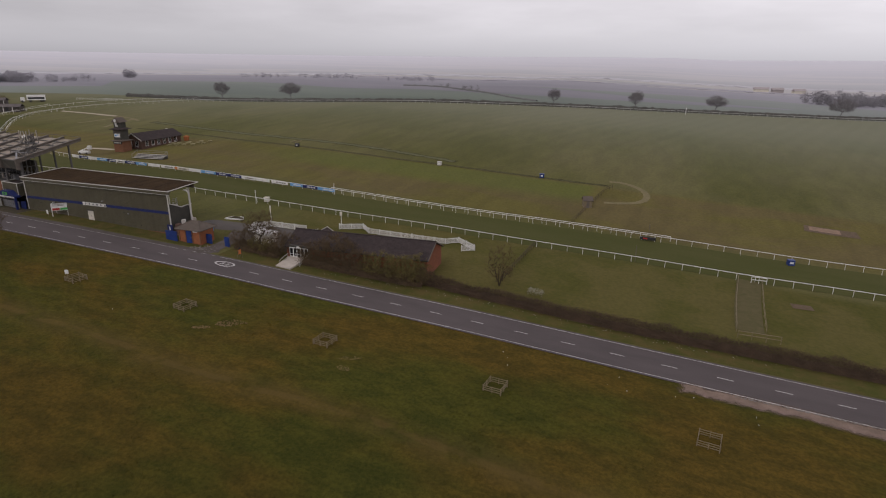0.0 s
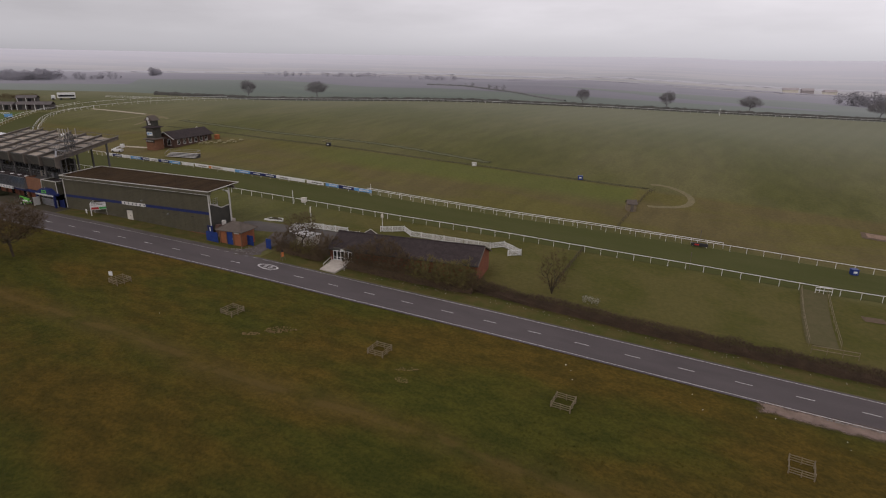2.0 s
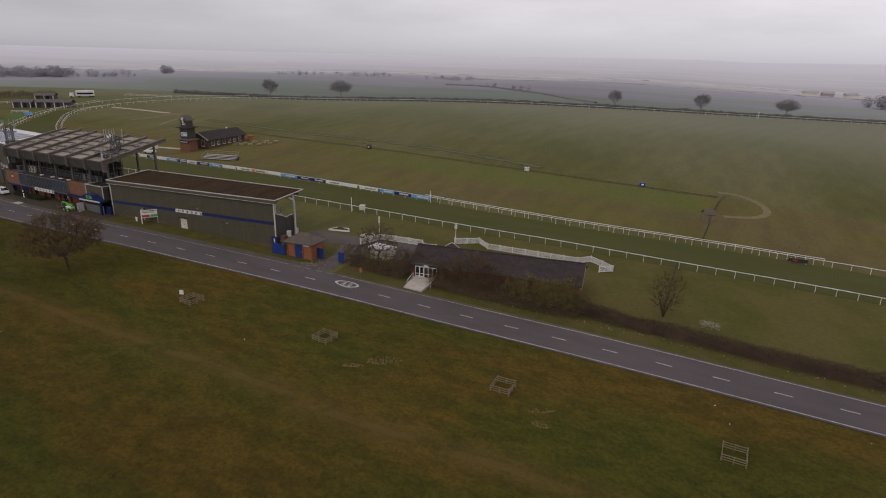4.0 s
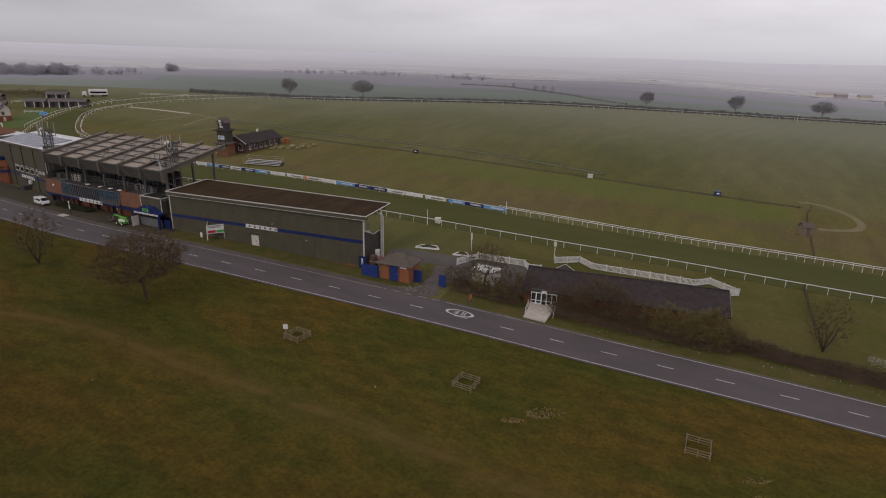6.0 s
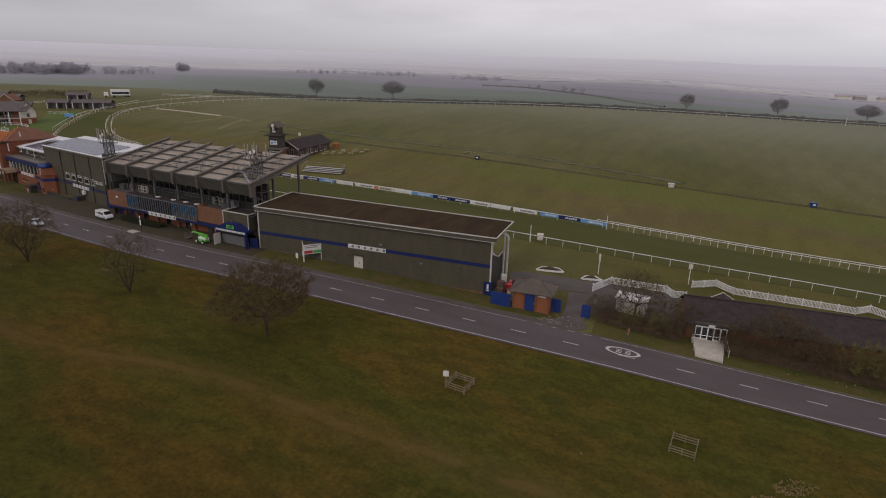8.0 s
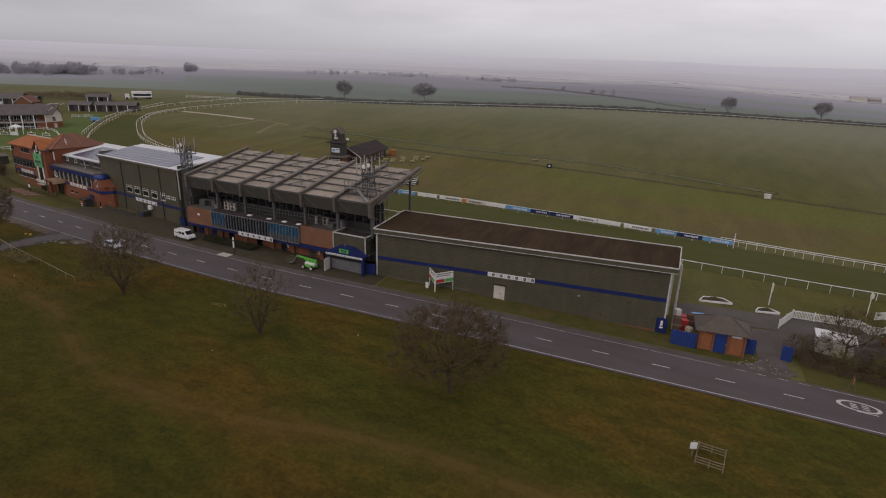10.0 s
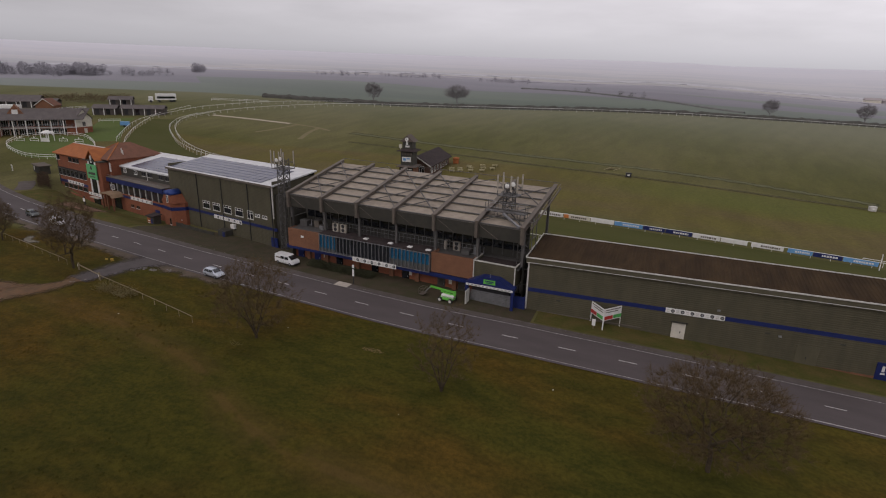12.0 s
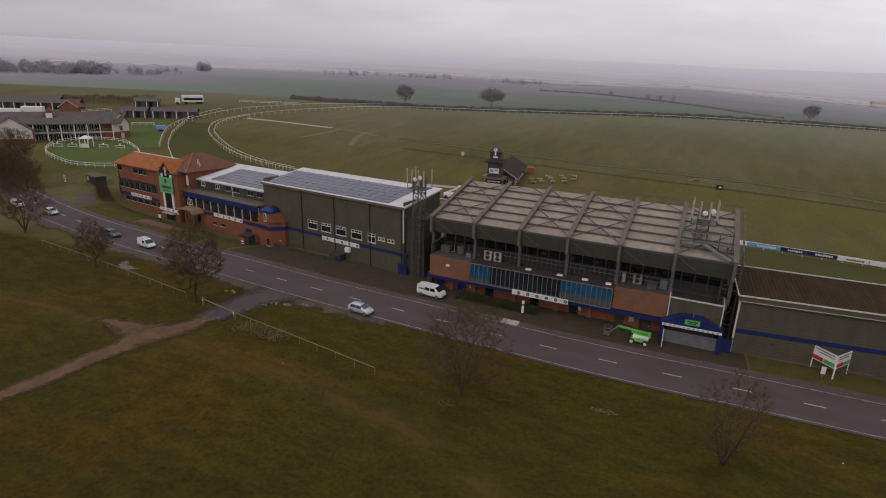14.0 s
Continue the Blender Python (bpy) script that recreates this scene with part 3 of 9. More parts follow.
    if rag:
        rim(ob, [min(1.0, min(j, cross - j) / cross * 2.2, min(i, len(line) - 1 - i) * step / 2.0) for i in range(len(line)) for j in range(k)])
    return ob


# ---- ground, road, track ----
def build_ground():
    xs = sorted({*range(-260, 261, 5), *(2.5 + v for v in range(-125, -30, 5)), *range(-700, 701, 40), *range(-3600, 3601, 150)})
    ys = sorted({*range(-150, 421, 5), *range(-6, 44, 1), *range(-400, 900, 40), *range(-900, 3601, 150)})
    mb = MB()
    mb.v = [(x, y, gz(x, y) + (0.12 * noise.noise((x * 0.06, y * 0.06, 0)) if abs(x) < 300 and -150 < y < -14 else 0)) for y in ys for x in xs]
    k = len(xs)
    mb.f = [(j * k + i, j * k + i + 1, (j + 1) * k + i + 1, (j + 1) * k + i) for j in range(len(ys) - 1) for i in range(k - 1)]
    solo("ground", mb, M_GROUND, "rough winter pasture, mown racecourse grass and haze-paled distant fields", "ground", kind="structure", smooth=True)


build_ground()
ROAD = [(-330, 90), (-220, 44), (-160, 22), (-114, 7.8), (-85, 1.4), (-66, -1.6), (-46, -4.8), (-17, -8.0), (2, -8.2), (26, -7.2), (52, -5.9), (72, -5.4), (96, -4.7), (122, -4.5), (150, -4.1), (200, -3.0), (300, 0), (420, 6)]
road = strip(ROAD, -3.55, 3.55, 0.06, "road", M_ASPHALT, "two-lane grey asphalt road with white edge lines", "road", cross=6)


def road_lines():
    line = spread(ROAD, 1.0)

    def norm(i):
        a, b = line[max(i - 1, 0)], line[min(i + 1, len(line) - 1)]
        d = math.hypot(b[0] - a[0], b[1] - a[1])
        return (b[0] - a[0]) / d, (b[1] - a[1]) / d

    for side in (-3.12, 3.12):
        vs = []
        for i, (x, y) in enumerate(line):
            tx, ty = norm(i)
            for o in (side - 0.052, side + 0.052):
                X, Y = x - ty * o, y + tx * o
                vs.append((X, Y, gz(X, Y) + 0.075))
        turn = 20 if side < 0 else 75
        for worn in (True, False):
            keep = [i for i in range(len(line) - 1) if (line[i][0] < turn) == worn and not (side > 0 and 44 < line[i][0] < 52.5 and i % 2)]
            part("edge_line", MB().add(vs, [(2 * i, 2 * i + 2, 2 * i + 3, 2 * i + 1) for i in keep]), M_LINEWORN if worn else M_LINE, road, "worn white edge line" if worn else "white edge line")
    dash = MB().add([(-0.92, -0.065, 0), (0.92, -0.065, 0), (0.92, 0.065, 0), (-0.92, 0.065, 0)], [(0, 1, 2, 3)]).done("centre_dash", M_LINE)
    lengths = [math.hypot(b[0] - a[0], b[1] - a[1]) for a, b in zip(line, line[1:])]
    along = [0.0, *(float(v) for v in np.cumsum(lengths))]
    first = next(a for a, p in zip(along, line) if p[0] >= 49.5) % 6.25
    for k in range(int(along[-1] / 6.25)):
        far_on = first + k * 6.25
        i = max(q for q, a in enumerate(along) if a <= far_on)
        if i > len(line) - 4:
            break
        f = (far_on - along[i]) / lengths[i]
        x, y = (u + (v - u) * f for u, v in zip(line[i], line[i + 1]))
        if -170 < x < 200:
            tx, ty = norm(i)
            m = pose(x, y, (gz(x - tx, y - ty) + gz(x + tx, y + ty)) / 2 + 0.075, 0, -math.degrees(math.atan2(gz(x + tx, y + ty) - gz(x - tx, y - ty), 2)), math.degrees(math.atan2(ty, tx)))
            part("centre_dash", dash, M_LINE, road, at=m)


road_lines()

RAIL_OUT = [(-169.4, 98.9), (-160.1, 83.8), (-151.5, 73.1), (-141.0, 62.3), (-120, 46), (-90, 35), (-55, 28.5), (-20, 26.4), (17, 26.3), (36, 27), (58, 28), (80, 29.6), (100, 30.3), (118, 31.2), (136, 31.6), (152, 32.8), (200, 36), (260, 41)]
RAIL_IN = [(-121.6, 169.9), (-134, 157.5), (-144, 144.5), (-151.7, 133.4), (-158.6, 117.0), (-159.5, 104.0), (-154.3, 93.4), (-146.9, 85.4), (-128.7, 71.3), (-111, 61.8), (-96, 57), (-70, 48), (-41, 42.4), (0, 41), (45, 42.2), (76, 42.8), (102, 44.6), (125, 45.6), (145, 46), (160, 47), (200, 50), (260, 55)]
FAR_RAIL = [(-121.6, 169.9), (-100, 177), (-58, 185), (-14, 197), (30, 216), (72, 236), (110, 252), (160, 274), (215, 298), (300, 340)]
BEND_OUT = [(-169.4, 98.9), (-170.2, 109.4), (-170.1, 121.6), (-166.2, 132.2), (-156, 149), (-141, 164.5), (-126, 177.0)]


def build_turf():
    a, b = spread(RAIL_OUT, 2.0), spread(RAIL_IN[5:], 2.0)
    k = 150
    mb, vs = MB(), []
    for i in range(k):
        p, q = a[int(i * (len(a) - 1) / (k - 1))], b[int(i * (len(b) - 1) / (k - 1))]
        for j in range(7):
            x, y = p[0] + (q[0] - p[0]) * j / 6, p[1] + (q[1] - p[1]) * j / 6
            vs.append((x, y, gz(x, y) + 0.04))
    mb.add(vs, [(i * 7 + j, (i + 1) * 7 + j, (i + 1) * 7 + j + 1, i * 7 + j + 1) for i in range(k - 1) for j in range(6)])
    solo("racing_turf", mb, M_TURF, "dark green mown turf of the home straight", "turf", kind="structure", smooth=True)


build_turf()


# ---- white running rails ----
def rail_fence(pts, step, name, label, height=1.15, double=False, r=0.055, material=None, group="running rails"):
    material = material or M_WHITE
    ob = thing(name, (pts[0][0], pts[0][1], gz(*pts[0])), 0, label, "rail", group)
    inv = plan_of(ob).inverted()
    line = spread(pts, step)
    pm = MB().tube((0, 0, -0.2), (0, 0, height), r * 0.8, r * 0.7, 6).done("post", material)
    for x, y in line[:300]:
        z = gz(x, y)
        part("post", pm, material, ob, at=inv @ Matrix.Translation((x, y, z)))
    if len(line) > 300:
        rest = MB()
        for x, y in line[300:]:
            rest.tube((x, y, gz(x, y)), (x, y, gz(x, y) + height), r * 0.8, r * 0.7, 4)
        tagged(part("far_posts", rest, material, ob, at=inv), kind="stuff")
    for h in ((height, height * 0.55) if double else (height,)):
        vs = []
        for i, (x, y) in enumerate(line):
            a, e = line[max(i - 1, 0)], line[min(i + 1, len(line) - 1)]
            d = math.hypot(e[0] - a[0], e[1] - a[1]) or 1.0
            nx, ny = -(e[1] - a[1]) / d, (e[0] - a[0]) / d
            for k in range(6):
                c, s = r * math.cos(math.pi * k / 3), r * math.sin(math.pi * k / 3)
                vs.append((x + nx * c, y + ny * c, gz(x, y) + h + s))
        n = len(line)
        mb = MB().add(vs, [(i * 6 + k, i * 6 + (k + 1) % 6, i * 6 + 6 + (k + 1) % 6, i * 6 + 6 + k) for i in range(n - 1) for k in range(6)] + [(0, 1, 2, 3, 4, 5), tuple(range(n * 6 - 6, n * 6))])
        kind_ = "top_rail" if h == height else "lower_rail"
        if material is M_WHITE:
            part(kind_, mb, material, ob, at=inv)
            continue
        for (x0, y0), (x1, y1) in zip(line, line[1:]):
            part(kind_, MB().tube((x0, y0, gz(x0, y0) + h), (x1, y1, gz(x1, y1) + h), r, r, 6, False), material, ob, at=inv)
    return ob


rail_fence(RAIL_OUT, 2.9, "running_rail", "white plastic running rail along the stand side of the home straight")
rail_fence(RAIL_IN, 2.9, "running_rail", "white plastic running rail along the inside of the course")
rail_fence([(x, y + 1.1) for x, y in RAIL_IN[14:18]], 2.9, "running_rail", "second white rail set just behind the inside rail")
rail_fence([(x + 1.5, y + 1.0) for x, y in RAIL_IN[4:11]], 2.9, "running_rail", "second white rail round the inside of the bend")
rail_fence(BEND_OUT, 3.2, "running_rail", "white running rail on the outside of the bend")
rail_fence(FAR_RAIL, 3.6, "running_rail", "white running rail along the far straight", r=0.07)
rail_fence([(-147.0, 64.5), (-159.4, 78.6), (-167.6, 90.5), (-173.2, 108.6), (-175.2, 124.8)], 3.2, "running_rail", "second white rail round the outside of the bend")
rail_fence([(-181.8, 142.7), (-170.5, 146.7), (-156.2, 152.1)], 3.2, "running_rail", "white double rail of a chute off the bend", double=True)


# ---- long clad hall beside the road ----
def clad_profile(y, z0, z1, pitch=0.24, depth=0.035):
    """The wavy front of horizontal cladding, closed behind, as a profile in y and z."""
    prof, z = [], z0
    while z < z1 - 0.01:
        prof += [(y - depth, z), (y - depth, min(z + pitch * 0.75, z1)), (y, min(z + pitch * 0.8, z1))]
        z += pitch
    return prof + [(y, z1), (y + 0.15, z1), (y + 0.15, z0)]


def glyph_sign(parent, length, height, n, at, label="white sign strip with blank emblem discs", rz=0.0):
    """A white strip with a row of panels and discs, its lettering as plain shapes."""
    board = part("sign_strip", MB().box(0, length, -0.06, 0, 0, height), M_WHITE, parent, label, at=at)
    step = length / n
    disc = MB().lathe([(height * 0.34, -0.085), (height * 0.34, -0.055)], 14, "y").done("disc", M_BLACK)
    dot = MB().lathe([(height * 0.20, -0.10), (height * 0.20, -0.08)], 12, "y").done("disc_centre", M_GALV)
    bars = MB().box(-height * 0.25, height * 0.25, -0.08, -0.055, -height * 0.26, -height * 0.10).box(-height * 0.25, height * 0.25, -0.08, -0.055, height * 0.08, height * 0.24).done("panel", M_TRIM)
    for i in range(n):
        m = Matrix.Translation((step * (i + 0.5), 0, height / 2))
        if i % 2:
            part("disc", disc, M_BLACK, board, at=m)
            part("disc_centre", dot, M_GALV, board, at=m)
        else:
            part("panel", bars, M_TRIM, board, at=m)
    return board


def window(parent, w, h, at, frame=None, bars=1, sill=True, glass=None, name="window"):
    """A framed window standing proud of its wall: frame, pane and sill."""
    frame, glass = frame or M_WHITE, glass or M_GLASS
    t = 0.07
    o, q = w / 2, w / 2 - t
    vs = [(x, y, z) for y in (-0.06, 0.02) for x, z in ((-o, 0), (o, 0), (o, h), (-o, h), (-q, t), (q, t), (q, h - t), (-q, h - t))]
    fs = []
    for i in range(4):
        k = (i + 1) % 4
        fs += [(i, k, 4 + k, 4 + i), (8 + i, 12 + i, 12 + k, 8 + k), (i, 8 + i, 8 + k, k), (4 + i, 4 + k, 12 + k, 12 + i)]
    win = part(name, MB().add(vs, fs), frame, parent, at=at)
    for i in range(bars):
        x = -w / 2 + w * (i + 1) / (bars + 1)
        part("glazing_bar", MB().box(x - t / 2, x + t / 2, -0.055, 0.02, t, h - t), frame, win)
    part("pane", MB().box(-w / 2 + t, w / 2 - t, -0.03, 0.0, t, h - t), glass, win)
    if sill:
        part("sill", MB().box(-w / 2 - 0.06, w / 2 + 0.06, -0.12, 0.02, -0.07, -0.005), M_TRIM, win)
    return win


def build_hall():
    ob = thing("long_hall", (0, 0, 0), 0, "long olive-clad hall with a blue stripe and a brown corrugated roof", "building")
    L, D = 37.5, 8.2
    part("front_wall", MB().along_x(clad_profile(0.0, 0.0, 2.35), 0, L).along_x(clad_profile(0.0, 2.85, 6.1), 0, L), M_CLAD, ob, "olive ribbed cladding")
    part("blue_stripe", MB().box(0, L, -0.05, 0.15, 2.35, 2.85), M_BLUE, ob, "dark blue stripe")
    part("plinth", MB().along_x(clad_profile(0.01, -2.16, 0.0), 0.02, L - 0.02), M_CLAD, ob, "olive cladding down to the falling ground")
    part("brick_footing", MB().box(6.0, L - 0.05, -0.07, 0.05, -2.4, -1.25), M_BRICKBROWN, ob, "low brick footing")
    part("west_wall", MB().add([(0.02, 0.15, -0.4), (0.02, D, -0.4), (0.02, D, 6.6), (0.02, 0.15, 6.15), (0.2, 0.15, -0.4), (0.2, D, -0.4), (0.2, D, 6.6), (0.2, 0.15, 6.15)],
         [(0, 1, 2, 3), (7, 6, 5, 4), (0, 4, 5, 1), (1, 5, 6, 2), (2, 6, 7, 3), (3, 7, 4, 0)]), M_CLAD, ob)
    part("fascia", MB().along_x([(-0.42, 6.1), (-0.42, 6.62), (-0.30, 6.66), (0.1, 6.66), (0.1, 6.1)], -0.25, L + 0.65), M_CLAD, ob, "olive fascia board")
    part("fascia_trim", MB().box(-0.25, L + 0.65, -0.45, -0.41, 6.08, 6.14), M_TRIM, ob, "thin pale trim")
    # corrugated roof
    prof, x = [], -0.2
    while x < L + 0.55:
        prof += [(x, 6.70), (x + 0.22, 6.70), (x + 0.27, 6.745), (x + 0.35, 6.745), (x + 0.40, 6.70)]
        x += 0.40
    part("roof", MB().along_y(prof + [(x, 6.6), (-0.2, 6.6)], -0.35, D + 0.5, 0.52), M_ROOFBROWN, ob, "brown corrugated sheet with rusty streaks")
    for nm, a, b in (("gutter_trim", (-0.3, -0.45, 6.74), (L + 0.7, -0.45, 6.74)), ("ridge_trim", (-0.3, D + 0.55, 7.27), (L + 0.7, D + 0.55, 7.27)),
                     ("verge_trim", (-0.3, -0.45, 6.77), (-0.3, D + 0.5, 7.29)), ("verge_trim", (L + 0.7, -0.45, 6.77), (L + 0.7, D + 0.5, 7.29))):
        part(nm, MB().bar(a, b, 0.11, 0.13), M_TRIM, ob, "pale trim")
    part("base_trim", MB().box(0.0, 13.5, -0.08, 0.0, -0.12, 0.0), M_BEAM, ob, "dull base trim")
    for x in (0.0, L):
        part("corner_trim", MB().box(x - 0.09, x + 0.09, -0.1, 0.06, 0.1 if x else -0.1, 6.1), M_TRIM, ob, "pale corner trim")
    # stepped terrace under the roof, open to the course
    for i in range(6):
        part("terrace_step", MB().box(0.3, L - 0.2, 1.2 + i * 1.1, 2.3 + i * 1.1, -2.0, 2.6 - i * 0.45), M_CONCRETE, ob)
    part("rear_beam", MB().box(0, L, D - 0.2, D + 0.1, 6.2, 6.7), M_BEAM, ob)
    col = MB().tube((0, 0, -2.2), (0, 0, 6.5), 0.16, 0.16, 10).done("column", M_TRIM)
    for i in range(7):
        part("column", col, M_TRIM, ob, "white round column", at=Matrix.Translation((0.6 + i * (L - 0.4) / 6, D - 1.6, 0)))
    # open east end: a wall with a stepped top, edged in white, and a round column outside it
    rake = [(0.3, 4.3), (3.6, 3.2), (5.0, 3.35), (6.6, 3.35)]
    part("end_panel", MB().along_x([(0.2, -1.9), (6.6, -1.9), *reversed(rake)], L - 0.16, L - 0.04), M_CLADDARK, ob, "dark clad end wall with a raking top")
    mb = MB()
    for (y0, z0), (y1, z1) in zip(rake, rake[1:]):
        mb.bar((L + 0.06, y0, z0), (L + 0.06, y1, z1), 0.1, 0.14)
    mb.bar((L + 0.06, 0.35, 4.3), (L + 0.06, 0.35, 6.1), 0.12, 0.12)
    part("end_frame", mb, M_TRIM, ob, "pale edging of the raking end wall")
    part("end_column", MB().tube((L + 1.0, 5.0, -2.0), (L + 1.0, 5.0, 5.7), 0.15, 0.15, 10).tube((L + 1.0, 5.0, 5.7), (L + 0.85, 4.85, 6.1), 0.15, 0.15, 10).tube((L + 0.85, 4.85, 6.1), (L + 0.3, 4.4, 6.4), 0.15, 0.13, 10), M_TRIM, ob, "white round column with a bent head")
    rails = MB()
    for i in range(5):
        z = 3.5 + 0.35 * i
        rails.bar((L - 0.7, 1.0 + i * 0.25, z), (L - 0.7, 3.4, z), 0.05, 0.05)
    for y in (1.4, 2.2, 3.0, 3.4):
        rails.bar((L - 0.7, y, 2.0), (L - 0.7, y, 5.0), 0.06, 0.06)
    part("terrace_rail", rails, M_GALV, ob, "grey steel rails at the head of the terrace")
    part("terrace_bench", MB().box(L - 1.6, L - 0.4, 2.0, 3.2, 3.3, 3.75, 0.04), M_TRIM, ob, "pale boxed seat on the terrace")
    glyph_sign(ob, 6.1, 0.58, 12, Matrix.Translation((15.8, -0.06, 2.32)))
    d = part("side_door", MB().box(0, 1.45, -0.09, 0.02, -0.95, 1.2, 0.02), M_CREAM, ob, "cream door", at=Matrix.Translation((16.7, 0, 0.05)))
    part("handle", MB().box(0.9, 0.98, -0.14, -0.09, 0.0, 0.25), M_BLACK, d)
    part("canopy", MB().box(-0.15, 1.6, -0.35, 0.0, 1.28, 1.36), M_CLADDARK, d)
    d = part("side_door", MB().box(0, 2.1, -0.08, 0.02, -1.7, 0.9, 0.02), M_CLAD, ob, "olive double door", at=Matrix.Translation((29.2, 0, 0)))
    part("handle", MB().box(1.0, 1.08, -0.13, -0.08, -0.6, -0.35), M_BLACK, d)
    d = part("kiosk_door", MB().box(0, 1.25, -0.12, 0.02, -1.75, 0.4, 0.02), M_BLUE, ob, "dark blue door with a white emblem", at=Matrix.Translation((36.6, 0, 0)))
    part("emblem", MB().box(0.5, 0.75, -0.15, -0.12, -0.6, 0.05).box(0.42, 0.83, -0.15, -0.12, -0.9, -0.72), M_WHITE, d)
    part("wall_lamp", MB().box(21.0, 21.3, -0.3, -0.04, 3.4, 3.55), M_GALV, ob)
    part("wall_lamp", MB().box(27.3, 27.6, -0.3, -0.04, 1.5, 1.65), M_GALV, ob)
    for x in (3.6, 26.0, 33.0):
        part("vent", MB().box(x, x + 0.5, -0.07, 0.0, 1.6, 1.75), M_CLADDARK, ob)
    # the front is not quite square with the back: it draws in towards the east
    turn = 0.048
    for ch in ob.children:
        t = ch.matrix_basis.translation
        if t.x > 0.5 and t.y < 4:
            ch.matrix_basis = Matrix.Translation((0, turn * t.x, 0)) @ ch.matrix_basis @ pose(0, 0, 0, 0, 0, math.degrees(turn))
        elif t.length < 0.01:
            for v in ch.data.vertices:
                v.co.y += turn * v.co.x * min(1.0, max(0.0, 1 - v.co.y / (8.7 * K)))


build_hall()


# ---- grandstand with the beamed roof ----
STAND = (0.0, 0.0, 0.0)


def build_stand():
    ob = thing("grandstand", STAND, -4.0, "grandstand with brick lower storeys under a beamed sheet roof", "building")
    X0, X1 = -36.4, -1.1
    bay = (X1 - X0) / 6
    zs, zn, ys, yn = 9.75, 12.75, -0.2, 13.3
    slope = (zn - zs) / (yn - ys)

    def roof_z(y):
        return zs + (y - ys) * slope
    # roof sheets, lapped in steps
    ny = 6
    for i in range(6):
        a, b = X0 + i * bay + 0.16, X0 + (i + 1) * bay - 0.16
        for j in range(ny):
            y0 = ys + 0.4 + (yn - ys - 0.5) * j / ny
            y1 = ys + 0.4 + (yn - ys - 0.5) * (j + 1) / ny
            z0, z1 = roof_z(y0) - 0.05, roof_z(y1) - 0.16
            part("roof_sheet", MB().add([(a, y0, z0), (b, y0, z0), (b, y1, z1), (a, y1, z1), (a, y0, z0 - 0.08), (b, y0, z0 - 0.08), (b, y1, z1 - 0.08), (a, y1, z1 - 0.08)],
                 [(0, 1, 2, 3), (7, 6, 5, 4), (0, 4, 5, 1), (1, 5, 6, 2), (2, 6, 7, 3), (3, 7, 4, 0)]), M_ROOFSHEET, ob)
            part("purlin", MB().box(a, b, y0 - 0.09, y0 + 0.09, z0 - 0.04, z0 + 0.13), M_STEEL, ob)
        part("fascia", MB().add([(a, ys + 0.3, zs - 0.05), (b, ys + 0.3, zs - 0.05), (b, ys + 0.55, zs - 1.75), (a, ys + 0.55, zs - 1.75), (a, ys + 0.42, zs - 0.05), (b, ys + 0.42, zs - 0.05), (b, ys + 0.67, zs - 1.75), (a, ys + 0.67, zs - 1.75)],
             [(0, 1, 2, 3), (7, 6, 5, 4), (0, 4, 5, 1), (1, 5, 6, 2), (2, 6, 7, 3), (3, 7, 4, 0)]), M_CLADDARK, ob, "dark eaves panel")
        part("brace_rod", MB().tube((a + 0.3, ys + 0.2, zs - 0.2), (a + bay * 0.45, ys + 0.4, zs - 1.7), 0.035, n=5), M_BEAM, ob)
        if i in (0, 2, 3, 5):
            ym = (ys + yn) / 2
            for (p, q) in ((ys + 0.6, ym), (ym, yn - 0.6)):
                mb = MB()
                mb.bar((a, p, roof_z(p) + 0.2), (b, q, roof_z(q) + 0.2), 0.1, 0.1)
                mb.bar((b, p, roof_z(p) + 0.26), (a, q, roof_z(q) + 0.26), 0.1, 0.1)
                part("cross_brace", mb, M_STEEL, ob)
        else:
            part("cross_brace", MB().bar((a, yn - 2.6, roof_z(yn - 2.6) + 0.2), ((a + b) / 2, yn - 0.3, roof_z(yn) + 0.15), 0.09, 0.09).bar((b, yn - 2.6, roof_z(yn - 2.6) + 0.2), ((a + b) / 2, yn - 0.3, roof_z(yn) + 0.15), 0.09, 0.09), M_STEEL, ob)
    # tapering beams above the roof, each with a hanging end
    for i in range(7):
        x = X0 + i * bay
        prof = [(ys - 0.1, roof_z(ys) + 0.35), (yn + 0.3, roof_z(yn) + 0.30), (yn + 0.3, roof_z(yn) - 0.12), (ys + 0.9, roof_z(ys) - 0.25), (ys + 0.75, zs - 1.9), (ys - 0.05, zs - 1.75)]
        part("roof_beam", MB().along_x(prof, x - 0.17, x + 0.17), M_BEAM, ob, "taupe tapering steel beam")
        part("beam_flange", MB().add([(x - 0.27, ys - 0.12, roof_z(ys) + 0.35), (x + 0.27, ys - 0.12, roof_z(ys) + 0.35), (x + 0.27, yn + 0.3, roof_z(yn) + 0.30), (x - 0.27, yn + 0.3, roof_z(yn) + 0.30),
             (x - 0.27, ys - 0.12, roof_z(ys) + 0.42), (x + 0.27, ys - 0.12, roof_z(ys) + 0.42), (x + 0.27, yn + 0.3, roof_z(yn) + 0.37), (x - 0.27, yn + 0.3, roof_z(yn) + 0.37)],
             [(3, 2, 1, 0), (4, 5, 6, 7), (0, 1, 5, 4), (1, 2, 6, 5), (2, 3, 7, 6), (3, 0, 4, 7)]), M_BEAM, ob)
        part("back_column", MB().box(x - 0.17, x + 0.17, ys + 0.7, ys + 1.05, 5.0, zs - 0.3), M_STEEL, ob)
